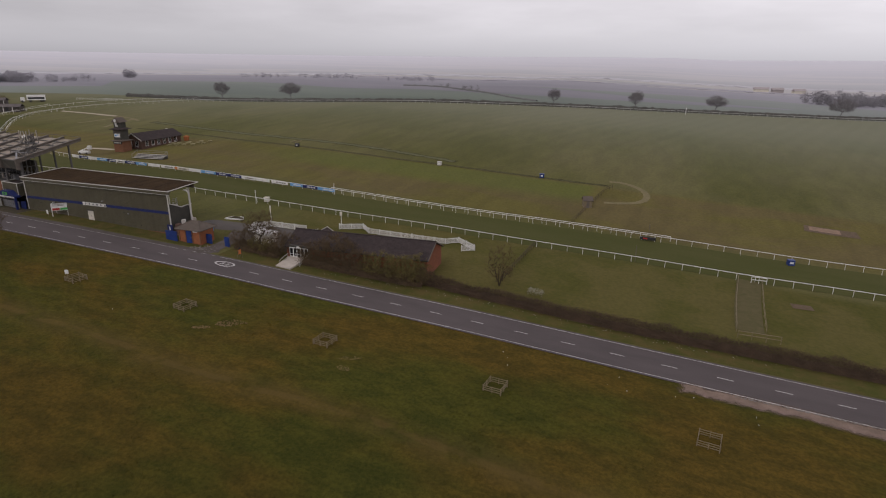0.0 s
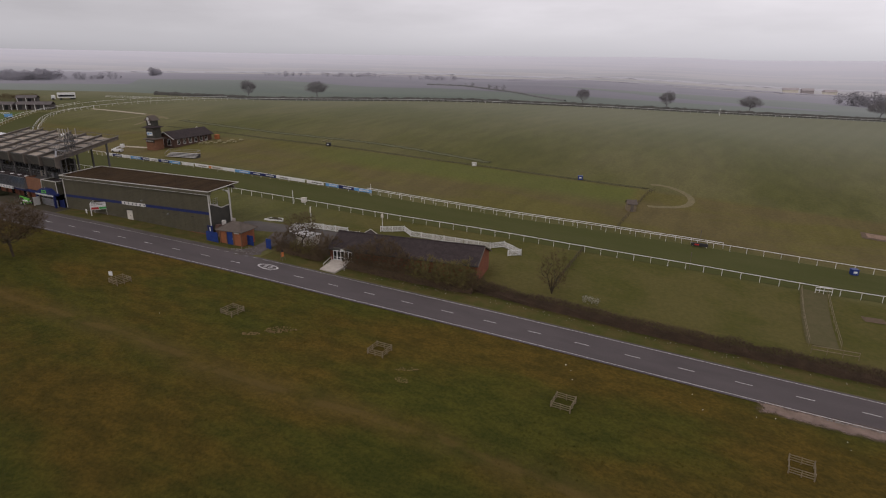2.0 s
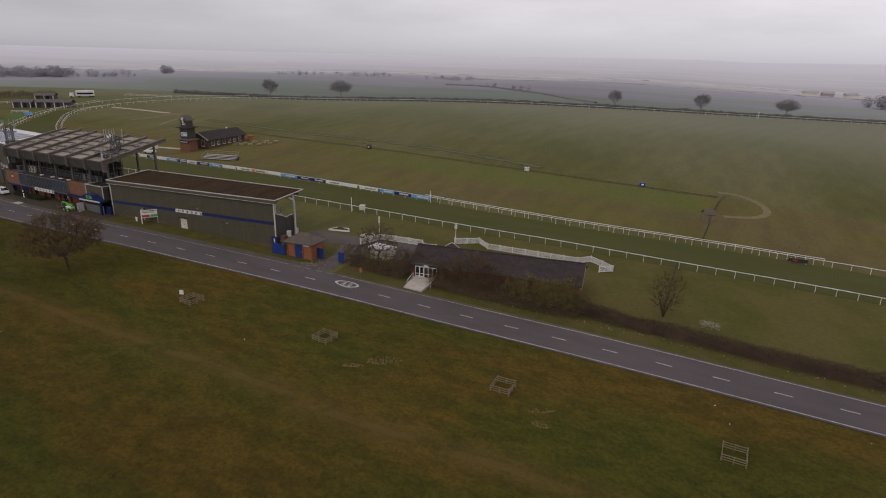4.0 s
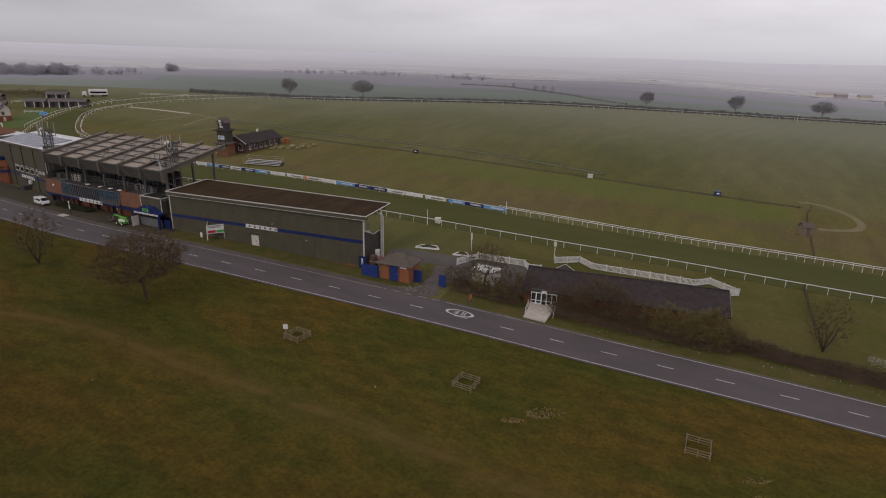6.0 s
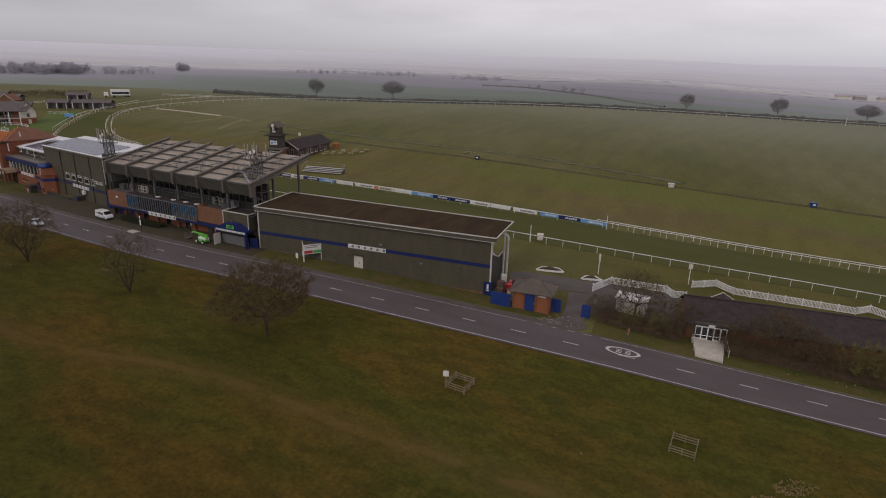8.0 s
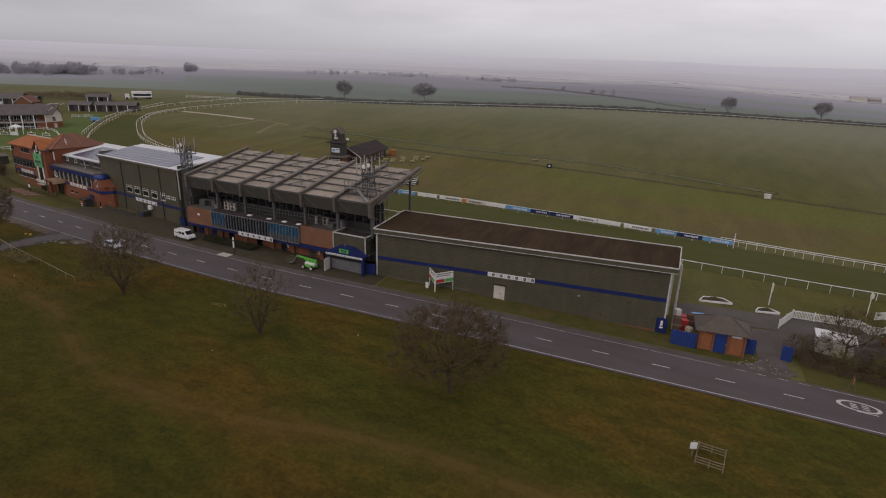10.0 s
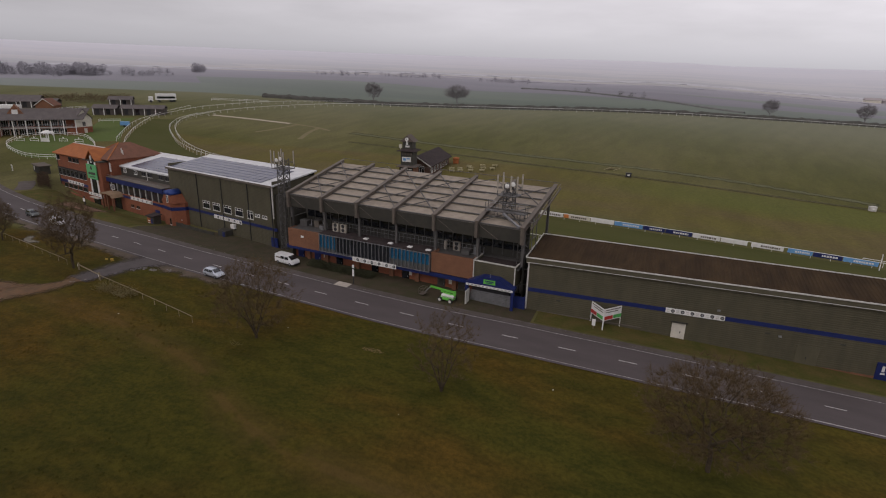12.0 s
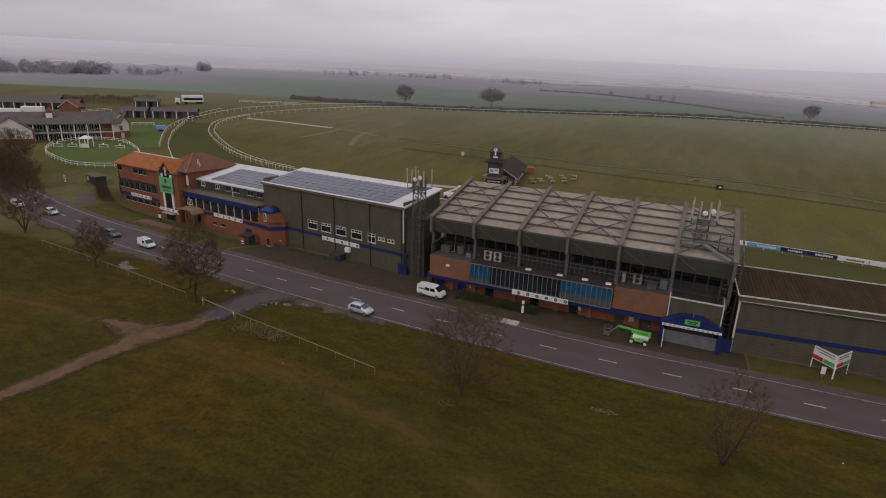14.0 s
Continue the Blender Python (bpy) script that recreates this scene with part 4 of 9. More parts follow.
        part("stay", MB().bar((x, ys + 0.1, zs - 1.5), (x, ys + 2.8, 7.0), 0.12, 0.14), M_STEEL, ob)
        part("front_column", MB().box(x - 0.15, x + 0.15, 10.6, 10.9, 0.3, roof_z(10.7) - 0.2), M_STEEL, ob)
    part("edge_rail", MB().bar((X0, yn + 0.25, zn + 0.55), (X1 + 0.5, yn + 0.25, zn + 0.55), 0.06, 0.06), M_STEEL, ob, "thin rail along the roof edge")
    part("gable_rail", MB().bar((X1 + 0.75, ys + 1, roof_z(ys + 1) - 0.2), (X1 + 0.75, yn, roof_z(yn) - 0.1), 0.14, 0.2).bar((X1 + 0.75, ys + 1, roof_z(ys + 1) + 0.5), (X1 + 0.75, yn, roof_z(yn) + 0.5), 0.06, 0.06), M_BEAM, ob)
    for k in range(8):
        y = ys + 1 + k * 1.7
        part("rail_post", MB().tube((X1 + 0.75, y, roof_z(y) - 0.2), (X1 + 0.75, y, roof_z(y) + 0.5), 0.03, n=5), M_BEAM, ob)
    # upper storey, set back
    part("upper_wall", MB().box(X0 + 0.2, X1 - 0.2, 3.6, 3.9, 4.6, 9.4), M_CLADDARK, ob, "dark glazed upper wall")
    part("viewing_tier", MB().add([(X0, 4.0, 6.4), (X1, 4.0, 6.4), (X1, 12.5, 2.2), (X0, 12.5, 2.2), (X0, 4.0, 0.0), (X1, 4.0, 0.0), (X1, 12.5, 0.0), (X0, 12.5, 0.0)],
         [(0, 1, 2, 3), (7, 6, 5, 4), (0, 4, 5, 1), (1, 5, 6, 2), (2, 6, 7, 3), (3, 7, 4, 0)]), M_CONCRETE, ob)
    part("end_wall", MB().box(X0 - 0.1, X0 + 0.1, 0.2, 12.6, 0, 6.4), M_CLADDARK, ob)
    part("end_wall", MB().box(X1 - 0.1, X1 + 0.1, 1.4, 12.6, 0, 6.4), M_CLADDARK, ob)
    pane = MB().box(-0.62, 0.62, 0, 0.05, 0, 1.7).done("pane", M_GLASS)
    mull = MB().box(-0.06, 0.06, -0.05, 0.06, 0, 2.4).done("mullion", M_STEEL)
    for i in range(24):
        x = X0 + 1.2 + i * 1.42
        part("pane", pane, M_GLASS, ob, at=Matrix.Translation((x, 3.5, 6.0)))
        part("mullion", mull, M_STEEL, ob, at=Matrix.Translation((x + 0.71, 3.5, 5.2)))
    # roof terrace railing and machinery
    part("terrace_floor", MB().box(X0, X1, -0.3, 3.6, 4.75, 4.95), M_STEEL, ob)
    mb = MB().bar((X0 + 6, 2.2, 6.2), (X1 - 6, 2.2, 6.2), 0.05, 0.05).bar((X0 + 6, 2.2, 5.7), (X1 - 6, 2.2, 5.7), 0.04, 0.04)
    for i in range(40):
        x = X0 + 6 + i * 0.59
        mb.bar((x, 2.2, 4.95), (x, 2.2, 6.2), 0.035, 0.035)
    part("railing", mb, M_GALV, ob, "grey steel railing")
    # lower storey
    part("ground_wall", MB().box(X0 - 0.2, -7.1, 0.9, 1.2, -0.6, 2.5), M_BRICK, ob, "recessed red brick ground floor")
    part("underside", MB().box(X0 - 0.2, -7.1, -0.5, 1.0, 2.35, 2.5), M_CONCRETE, ob)
    part("blue_beam", MB().box(X0 - 0.2, -6.9, -0.62, -0.3, 2.0, 2.55), M_BLUE, ob, "dark blue beam")
    for x0, x1, n in ((X0 + 0.2, -30.6, 0), (-12.8, -6.95, 1)):
        zz = 2.4 + n * 0.25
        part("brick_parapet", MB().box(x0, x1, -0.65, -0.35, zz, 5.0 + n * 0.3).box(x0, x0 + 0.25, -0.4, 1.2, zz, 5.0 + n * 0.3).box(x1 - 0.25, x1, -0.4, 1.2, zz, 5.0 + n * 0.3), M_BRICKBROWN, ob, "brown brick parapet")
    for x in (-33.6, -30.4, -25.0, -19.5, -15.5, -10.0):
        part("pier", MB().box(x - 0.3, x + 0.3, 0.5, 1.0, -0.6, 2.35), M_BRICKBROWN, ob)
    for x, c in ((-35.2, M_BLUE), (-32.2, M_BLUE), (-28.3, M_GLASS), (-22.3, M_GLASS), (-17.4, M_GLASS), (-12.0, M_CLADDARK), (-9.0, M_CLADDARK)):
        d = part("ground_door", MB().box(x - 0.55, x + 0.55, 0.80, 0.92, -0.4, 1.9, 0.02), c, ob)
        part("handle", MB().box(x + 0.35, x + 0.42, 0.74, 0.80, 0.6, 0.8), M_GALV, d)
    part("notice", MB().box(-33.9, -33.4, -0.69, -0.65, 3.9, 4.2), M_WHITE, ob)
    part("notice", MB().box(-31.1, -30.6, 0.85, 0.9, 0.9, 1.6), M_CREAM, ob)
    part("notice", MB().box(-17.0, -16.5, 0.85, 0.9, 0.9, 1.6), M_CREAM, ob)
    part("notice", MB().box(-10.9, -10.3, 0.85, 0.9, 0.8, 1.7), M_CREAM, ob)
    # glazed balcony with upright fins
    gx0, gx1, gy = -30.4, -12.95, -0.85
    part("balcony_glass", MB().box(gx0 + 2.6, gx1 - 6.0, gy + 0.05, gy + 0.12, 2.75, 5.05), M_GLASS, ob)
    part("balcony_glass", MB().box(gx0, gx0 + 2.6, gy + 0.05, gy + 0.12, 3.1, 5.05), M_GLASSBLUE, ob, "blue tinted glazing")
    part("balcony_glass", MB().box(gx1 - 6.0, gx1, gy + 0.05, gy + 0.12, 3.5, 5.05), M_GLASSBLUE, ob, "blue tinted glazing")
    part("balcony_apron", MB().box(gx0, gx0 + 2.6, gy + 0.05, gy + 0.14, 2.75, 3.1), M_STEEL, ob)
    part("balcony_apron", MB().box(gx1 - 6.0, gx1, gy + 0.05, gy + 0.14, 2.75, 3.5), M_STEEL, ob)
    part("balcony_floor", MB().box(gx0 - 0.05, gx1 + 0.05, gy, 1.0, 2.58, 2.75), M_STEEL, ob)
    part("balcony_roof", MB().box(gx0 - 0.1, gx1 + 0.1, gy - 0.05, 1.6, 5.05, 5.2), M_SLATE, ob, "dark flat felt roof")
    part("balcony_side", MB().box(gx1 - 0.06, gx1 + 0.06, gy, 1.0, 2.75, 5.05), M_GALV, ob)
    fin = MB().box(-0.028, 0.028, -0.16, 0.04, 2.55, 5.12).done("fin", M_GALV)
    for i in range(31):
        part("fin", fin, M_GALV, ob, at=Matrix.Translation((gx0 + (gx1 - gx0) * i / 30, gy, 0)))
    part("fin_rail", MB().box(gx0, gx1, gy - 0.17, gy - 0.11, 2.55, 2.65).box(gx0, gx1, gy - 0.17, gy - 0.11, 5.0, 5.1), M_GALV, ob)
    vent = MB().box(-0.35, 0.35, -0.3, 0.3, 5.2, 5.32, 0.05).done("roof_light", M_WHITE)
    for x in (-23.2, -19.3, -16.3, -13.6):
        part("roof_light", vent, M_WHITE, ob, "small white roof light", at=Matrix.Translation((x, 0.0, 0)))
    glyph_sign(ob, 6.9, 0.62, 12, Matrix.Translation((-24.7, gy - 0.2, 2.12)))
    # clad box over the entrance
    part("entrance_box", MB().along_x(clad_profile(-0.7, 2.6, 5.25), -6.8, -1.45).box(-6.8, -6.65, -0.7, 2.0, 2.6, 5.25).box(-1.6, -1.45, -0.7, 2.0, 2.6, 5.25), M_CLAD, ob, "olive clad box over the entrance")
    part("box_trim", MB().bar((-6.85, -0.75, 5.3), (-1.4, -0.75, 5.3), 0.14, 0.14).bar((-6.85, -0.75, 5.3), (-6.85, 2.0, 5.3), 0.14, 0.14).bar((-1.4, -0.75, 5.3), (-1.4, 2.0, 5.3), 0.14, 0.14).bar((-6.82, -0.76, 2.7), (-6.82, -0.76, 5.2), 0.12, 0.12).bar((-1.43, -0.76, 2.7), (-1.43, -0.76, 5.2), 0.12, 0.12), M_TRIM, ob, "pale edging")
    part("box_roof", MB().box(-6.7, -1.5, -0.6, 2.2, 4.9, 5.0), M_SLATE, ob)
    # scaffold of the service tower at the east end
    mb = MB()
    for x, y in ((-2.0, 3.0), (-0.3, 3.0), (-2.0, 1.4), (-0.3, 1.4)):
        mb.tube((x, y, 0), (x, y, 11.2), 0.06, n=6)
    for z in (2.5, 4.5, 6.5, 8.5, 10.5):
        mb.bar((-2.0, 1.4, z), (-0.3, 1.4, z), 0.08, 0.08).bar((-2.0, 3.0, z), (-0.3, 3.0, z), 0.08, 0.08).bar((-0.3, 1.4, z), (-0.3, 3.0, z), 0.08, 0.08)
        mb.bar((-2.0, 1.4, z - 2), (-0.3, 1.4, z), 0.05, 0.05)
    part("service_frame", mb, M_STEEL, ob, "dark steel service frame")
    return ob


build_stand()


M_UNITGREY = mat("weathered_unit_casing", (0.40, 0.36, 0.30), (0.30, 0.27, 0.23), 1.5, 0.6, 0.05, 20)


def ac_unit(x, y, z, rz=0.0, lab="weathered grey-white air-conditioning unit on the stand's terrace"):
    ob = thing("air_conditioner", (x, y, z), rz, lab, "air conditioner", "air conditioners")
    part("casing", MB().box(-0.5, 0.5, -0.2, 0.2, 0, 1.15, 0.03), M_UNITGREY, ob)
    for k in (0.34, 0.92):
        part("fan_grille", MB().lathe([(0.26, -0.235), (0.26, -0.19)], 14, "y", (0, 0, k)), M_BLACK, ob)
    part("foot", MB().box(-0.45, 0.45, -0.15, 0.15, -0.05, 0.0), M_GALV, ob)
    return ob


def stand_at(x, y, z):
    p = pose(*STAND, 0, 0, -4.0) @ Vector((x, y, z))
    return p.x, p.y, p.z


for x in (-28.8, -27.5):
    ac_unit(*stand_at(x, 0.9, 5.25), -4)
ac_unit(*stand_at(-10.7, 2.6, 5.0), -4)
ac_unit(*stand_at(-12.2, 2.7, 5.0), 80)


def plant_box(x, y, w, d, h, m, lab):
    ob = thing("plant_box", stand_at(x, y, 4.97), -4, lab, "machinery", "roof machinery")
    part("casing", MB().box(-w / 2, w / 2, -d / 2, d / 2, 0, h, 0.04), m, ob)
    part("lid", MB().box(-w / 2 - 0.04, w / 2 + 0.04, -d / 2 - 0.04, d / 2 + 0.04, h, h + 0.07), M_STEEL, ob)
    part("pipe", MB().tube((w / 2, 0, 0.2), (w / 2 + 0.5, 0, 0.2), 0.05).tube((w / 2 + 0.5, 0, 0.2), (w / 2 + 0.5, 0, 1.1), 0.05), M_GALV, ob)


plant_box(-35.0, 1.8, 1.3, 0.9, 0.8, M_STEEL, "dark metal plant box on the stand's terrace")
plant_box(-33.0, 2.2, 0.9, 0.8, 1.0, M_BEAM, "taupe metal plant box on the stand's terrace")
plant_box(-31.6, 1.4, 0.7, 0.6, 0.6, M_GALV, "grey metal plant box on the stand's terrace")
plant_box(-9.0, 1.8, 1.1, 0.8, 0.6, M_STEEL, "dark metal plant box behind the brick parapet")
plant_box(-7.8, 2.6, 0.8, 0.8, 1.1, M_GALV, "tall grey plant box behind the brick parapet")


def entrance_portal():
    ob = thing("entrance_portal", stand_at(-4.2, -1.9, 0.0), -2, "blue gabled entrance porch with a roller shutter", "porch")
    part("pediment", MB().add([(x, y, z) for y in (0, 1.2) for x, z in ((-3.1, 2.45), (3.1, 2.45), (3.1, 2.8), (1.1, 3.75), (-1.1, 3.75), (-3.1, 2.8))],
         [(0, 1, 2, 3, 4, 5), (11, 10, 9, 8, 7, 6)] + [(i, 6 + i, 6 + (i + 1) % 6, (i + 1) % 6) for i in range(6)]), M_BLUE, ob, "blue pediment")
    part("post", MB().box(-3.1, -2.75, 0, 0.4, -0.2, 2.45), M_BLUE, ob)
    part("post", MB().box(2.75, 3.1, 0, 0.4, -0.6, 2.45), M_BLUE, ob)
    part("panel", MB().box(-0.75, 0.75, -0.05, 0.0, 2.95, 3.5), M_LIME, ob, "green sign panel")
    part("panel_bars", MB().box(-0.55, 0.55, -0.07, -0.05, 3.26, 3.38).box(-0.4, 0.4, -0.07, -0.05, 3.08, 3.18), M_BLUE, ob)
    part("sign_strip", MB().box(-3.0, 3.0, -0.08, 0.0, 2.42, 2.68), M_WHITE, ob)
    bar_ = MB().box(0, 0.25, -0.095, -0.08, 2.48, 2.62).done("sign_bar", M_GALV)
    for i in range(12):
        part("sign_bar", bar_, M_GALV, ob, at=Matrix.Translation((-2.8 + i * 0.48, 0, 0)))
    slat = MB().box(-2.7, 2.7, 0.8, 0.86, 0, 0.19).done("shutter_slat", M_GALV)
    for i in range(10):
        part("shutter_slat", slat, M_GALV, ob, "grey roller shutter slat", at=Matrix.Translation((0, 0, -0.6 + i * 0.22)))
    part("shutter_sign", MB().box(-2.4, 2.4, 0.6, 0.7, 1.7, 2.05), M_BLACK, ob)
    part("side_door", MB().box(-2.75, -2.65, -0.9, 0.4, -0.2, 1.9), M_TRIM, ob, "pale gate leaf standing open")
    part("finial", MB().tube((0, 0.3, 3.75), (0, 0.3, 4.2), 0.05), M_GALV, ob)


entrance_portal()
part_gate = thing("blue_gate", (-0.75, -0.5, -0.1), 0, "blue boarded gate between the stand and the hall", "gate")
part("panel", MB().box(-0.8, 0.7, -0.05, 0.05, -0.1, 1.7), M_BLUE, part_gate)
part("post", MB().box(0.6, 0.72, -0.08, 0.08, -0.1, 1.9), M_BLUE, part_gate)


def phone_mast(at, rz, base, top, lab):
    ob = thing("antenna_mast", at, rz, lab, "mast", "antenna masts")
    mb = MB()
    r = 0.62
    for a, b in ((-r, -r), (r, -r), (r, r), (-r, r)):
        mb.tube((a, b, base), (a, b, top - 1.2), 0.075, n=6)
    z = base
    while z < top - 1.3:
        for (a, b), (c, d) in (((-r, -r), (r, -r)), ((r, -r), (r, r)), ((r, r), (-r, r)), ((-r, r), (-r, -r))):
            mb.bar((a, b, z), (c, d, z), 0.08, 0.08).bar((a, b, z), (c, d, min(z + 1.1, top - 1.2)), 0.06, 0.06).bar((c, d, z), (a, b, min(z + 1.1, top - 1.2)), 0.06, 0.06)
        z += 1.1
    part("lattice", mb, M_STEEL, ob)
    part("platform", MB().box(-1.3, 1.3, -1.1, 1.1, top - 2.7, top - 2.6).bar((-1.3, -1.1, top - 1.7), (1.3, -1.1, top - 1.7), 0.05, 0.05).bar((-1.3, 1.1, top - 1.7), (1.3, 1.1, top - 1.7), 0.05, 0.05).bar((-1.3, -1.1, top - 1.7), (-1.3, 1.1, top - 1.7), 0.05, 0.05).bar((1.3, -1.1, top - 1.7), (1.3, 1.1, top - 1.7), 0.05, 0.05), M_STEEL, ob)
    for a, b in ((-1.3, -1.0), (-0.5, -1.1), (0.5, -1.1), (1.3, -1.0), (1.3, 1.0), (-1.3, 1.0)):
        part("pole", MB().tube((a, b, top - 2.7), (a, b, top), 0.05), M_STEEL, ob)
        part("antenna", MB().box(a - 0.10, a + 0.10, b - 0.14, b - 0.04, top - 2.0, top, 0.03), M_UNITGREY, ob, "grey panel antenna")
    for a, b, h in ((0.0, -1.2, 1.3), (0.8, -1.2, 1.0)):
        part("dish", MB().lathe([(0.05, 0.12), (0.26, 0.0), (0.3, -0.02), (0.28, -0.04)], 14, "y", (a, b, top - h)), M_WHITE, ob, "small white dish", smooth=True)
    return ob


phone_mast((*stand_at(-4.8, 5.2, 0)[:2], 0), -4, 10.6, 15.3, "antenna mast on the stand roof with panel antennas")
phone_mast((-39.6, 6.0, 0), -10, 0.0, 15.4, "antenna mast rising between the stand and the hall")
cat_walk = thing("roof_walkway", stand_at(-4.2, 2.6, 0), -4, "grey steel walkway and duct on the stand roof", "walkway")
part("deck", MB().box(-2.6, 2.6, -0.5, 0.5, 11.0, 11.08), M_STEEL, cat_walk)
for sx in (-2.6, -1.3, 0, 1.3, 2.6):
    for sy in (-0.5, 0.5):
        part("stanchion", MB().tube((sx, sy, 10.2), (sx, sy, 12.1), 0.035, n=5), M_STEEL, cat_walk)
part("handrail", MB().bar((-2.6, -0.5, 12.1), (2.6, -0.5, 12.1), 0.05, 0.05).bar((-2.6, 0.5, 12.1), (2.6, 0.5, 12.1), 0.05, 0.05).bar((-2.6, -0.5, 11.6), (2.6, -0.5, 11.6), 0.04, 0.04), M_GALV, cat_walk)
part("duct", MB().bar((-0.2, -0.6, 10.95), (2.6, -2.3, 9.95), 0.3, 0.22), M_GALV, cat_walk, "grey metal duct")


# ---- solar hall, middle range and red brick block: one line, turned with the road ----
WEST, WEST_RZ, WEST_RY = (-41.65, 5.86, -0.6), -14.3, -1.41


def west_at(x, y, z):
    p = pose(*WEST, 0, WEST_RY, WEST_RZ) @ Vector((x, y, z))
    return p.x, p.y, p.z


def solar_field(parent, x0, x1, y0, y1, z_of, nx, ny, gap=0.05):
    w, d = (x1 - x0) / nx, (y1 - y0) / ny
    dz = z_of(y0 + d) - z_of(y0)
    me = MB().add([(x, y, z + y / d * dz) for z in (0.03, 0.09) for x, y in ((gap, gap), (w - gap, gap), (w - gap, d - gap), (gap, d - gap))],
                  [(3, 2, 1, 0), (4, 5, 6, 7), (0, 1, 5, 4), (1, 2, 6, 5), (2, 3, 7, 6), (3, 0, 4, 7)]).done("solar_panel", M_SOLAR)
    for i in range(nx):
        for j in range(ny):
            part("solar_panel", me, M_SOLAR, parent, at=Matrix.Translation((x0 + i * w, y0 + j * d, z_of(y0 + j * d))))


def build_solar_hall():
    ob = thing("solar_hall", WEST, WEST_RZ, "tall olive-clad hall with solar panels on a white roof", "building", ry=WEST_RY)
    L, D, Z = 29.8, 8.6, 10.45
    part("front_wall", MB().along_x(clad_profile(0, 0.0, 3.3, 0.22, 0.025), -L, 0).along_x(clad_profile(0, 3.75, Z - 0.1, 0.22, 0.025), -L, 0), M_CLAD, ob, "olive ribbed cladding")
    part("blue_stripe", MB().box(-L, 0.6, -0.05, 0.12, 3.3, 3.75), M_BLUE, ob)
    part("end_wall", MB().box(-0.15, 0.0, 0.15, D, 0, Z + 0.6).box(-L, -L + 0.15, 0.15, D, 0, Z + 0.6).box(-L, 0, D - 0.15, D, 0, Z + 1.1), M_CLAD, ob)
    def rz_(y):
        return Z + (y + 0.3) * 0.145
    part("roof", MB().along_x([(-0.3, rz_(-0.3)), (D + 0.3, rz_(D + 0.3)), (D + 0.3, rz_(D + 0.3) - 0.22), (-0.3, rz_(-0.3) - 0.22)], -L - 0.2, 0.35), M_ROOFWHITE, ob, "white membrane roof")
    part("fascia", MB().box(-L - 0.2, 0.35, -0.36, -0.30, Z - 0.32, Z + 0.02), M_BEAM, ob)
    part("corner_trim", MB().box(-0.1, 0.1, -0.08, 0.05, 5.3, Z - 0.2), M_TRIM, ob)
    solar_field(ob, -L + 0.4, -2.9, 0.2, 6.9, rz_, 17, 6)
    for x in (-20.6, -13.4, -6.2, -0.3):
        part("downpipe", MB().tube((x, -0.1, 0.2), (x, -0.1, Z - 0.3), 0.07), M_BLACK, ob)
    for i, x in enumerate((-18.3, -15.3, -12.1, -8.9)):
        wn = window(ob, 2.1, 1.35, Matrix.Translation((x, -0.03, 4.35)), M_TRIM, 0)
        part("vent_light", MB().box(-0.98, 0.98, -0.07, -0.03, 0.92, 1.0).box(-0.42, -0.34, -0.07, -0.03, 1.0, 1.3).box(0.34, 0.42, -0.07, -0.03, 1.0, 1.3), M_WHITE, wn)
    wn = window(ob, 1.5, 1.35, Matrix.Translation((-5.9, -0.03, 4.35)), M_TRIM, 0)
    part("vent_light", MB().box(-0.7, 0.7, -0.07, -0.03, 0.92, 1.0).box(-0.04, 0.04, -0.07, -0.03, 0.1, 1.3), M_WHITE, wn)
    for x in (-4.4, -3.7, -2.6, -1.9):
        window(ob, 0.5, 0.5, Matrix.Translation((x, -0.03, 4.95)), M_WHITE, 0)
    glyph_sign(ob, 7.8, 0.62, 10, Matrix.Translation((-16.2, -0.06, 3.0)))
    part("side_door", MB().box(-1.0, 0.6, -0.1, 0.02, 0.0, 2.2), M_BLUE, ob)
    part("service_link", MB().box(-0.05, 3.2, 0.5, 4.5, 0.0, 9.0), M_CLADDARK, ob, "dark recessed link to the grandstand")
    fl = part("floodlight", MB().box(-11.0, -10.0, -0.6, -0.1, 2.1, 2.8, 0.06), M_WHITE, ob)
    part("bracket", MB().bar((-10.5, -0.3, 2.1), (-10.5, 0.0, 1.7), 0.08, 0.08), M_BLACK, fl)
    part("lean_to", MB().box(-13.4, -11.2, -1.5, 0.0, -0.2, 1.7, 0.05), M_CLADDARK, ob, "low dark lean-to with pipes")
    part("blue_bin_store", MB().box(-12.0, -11.4, -1.56, -1.5, -0.1, 1.5), M_BLUE, ob)


build_solar_hall()


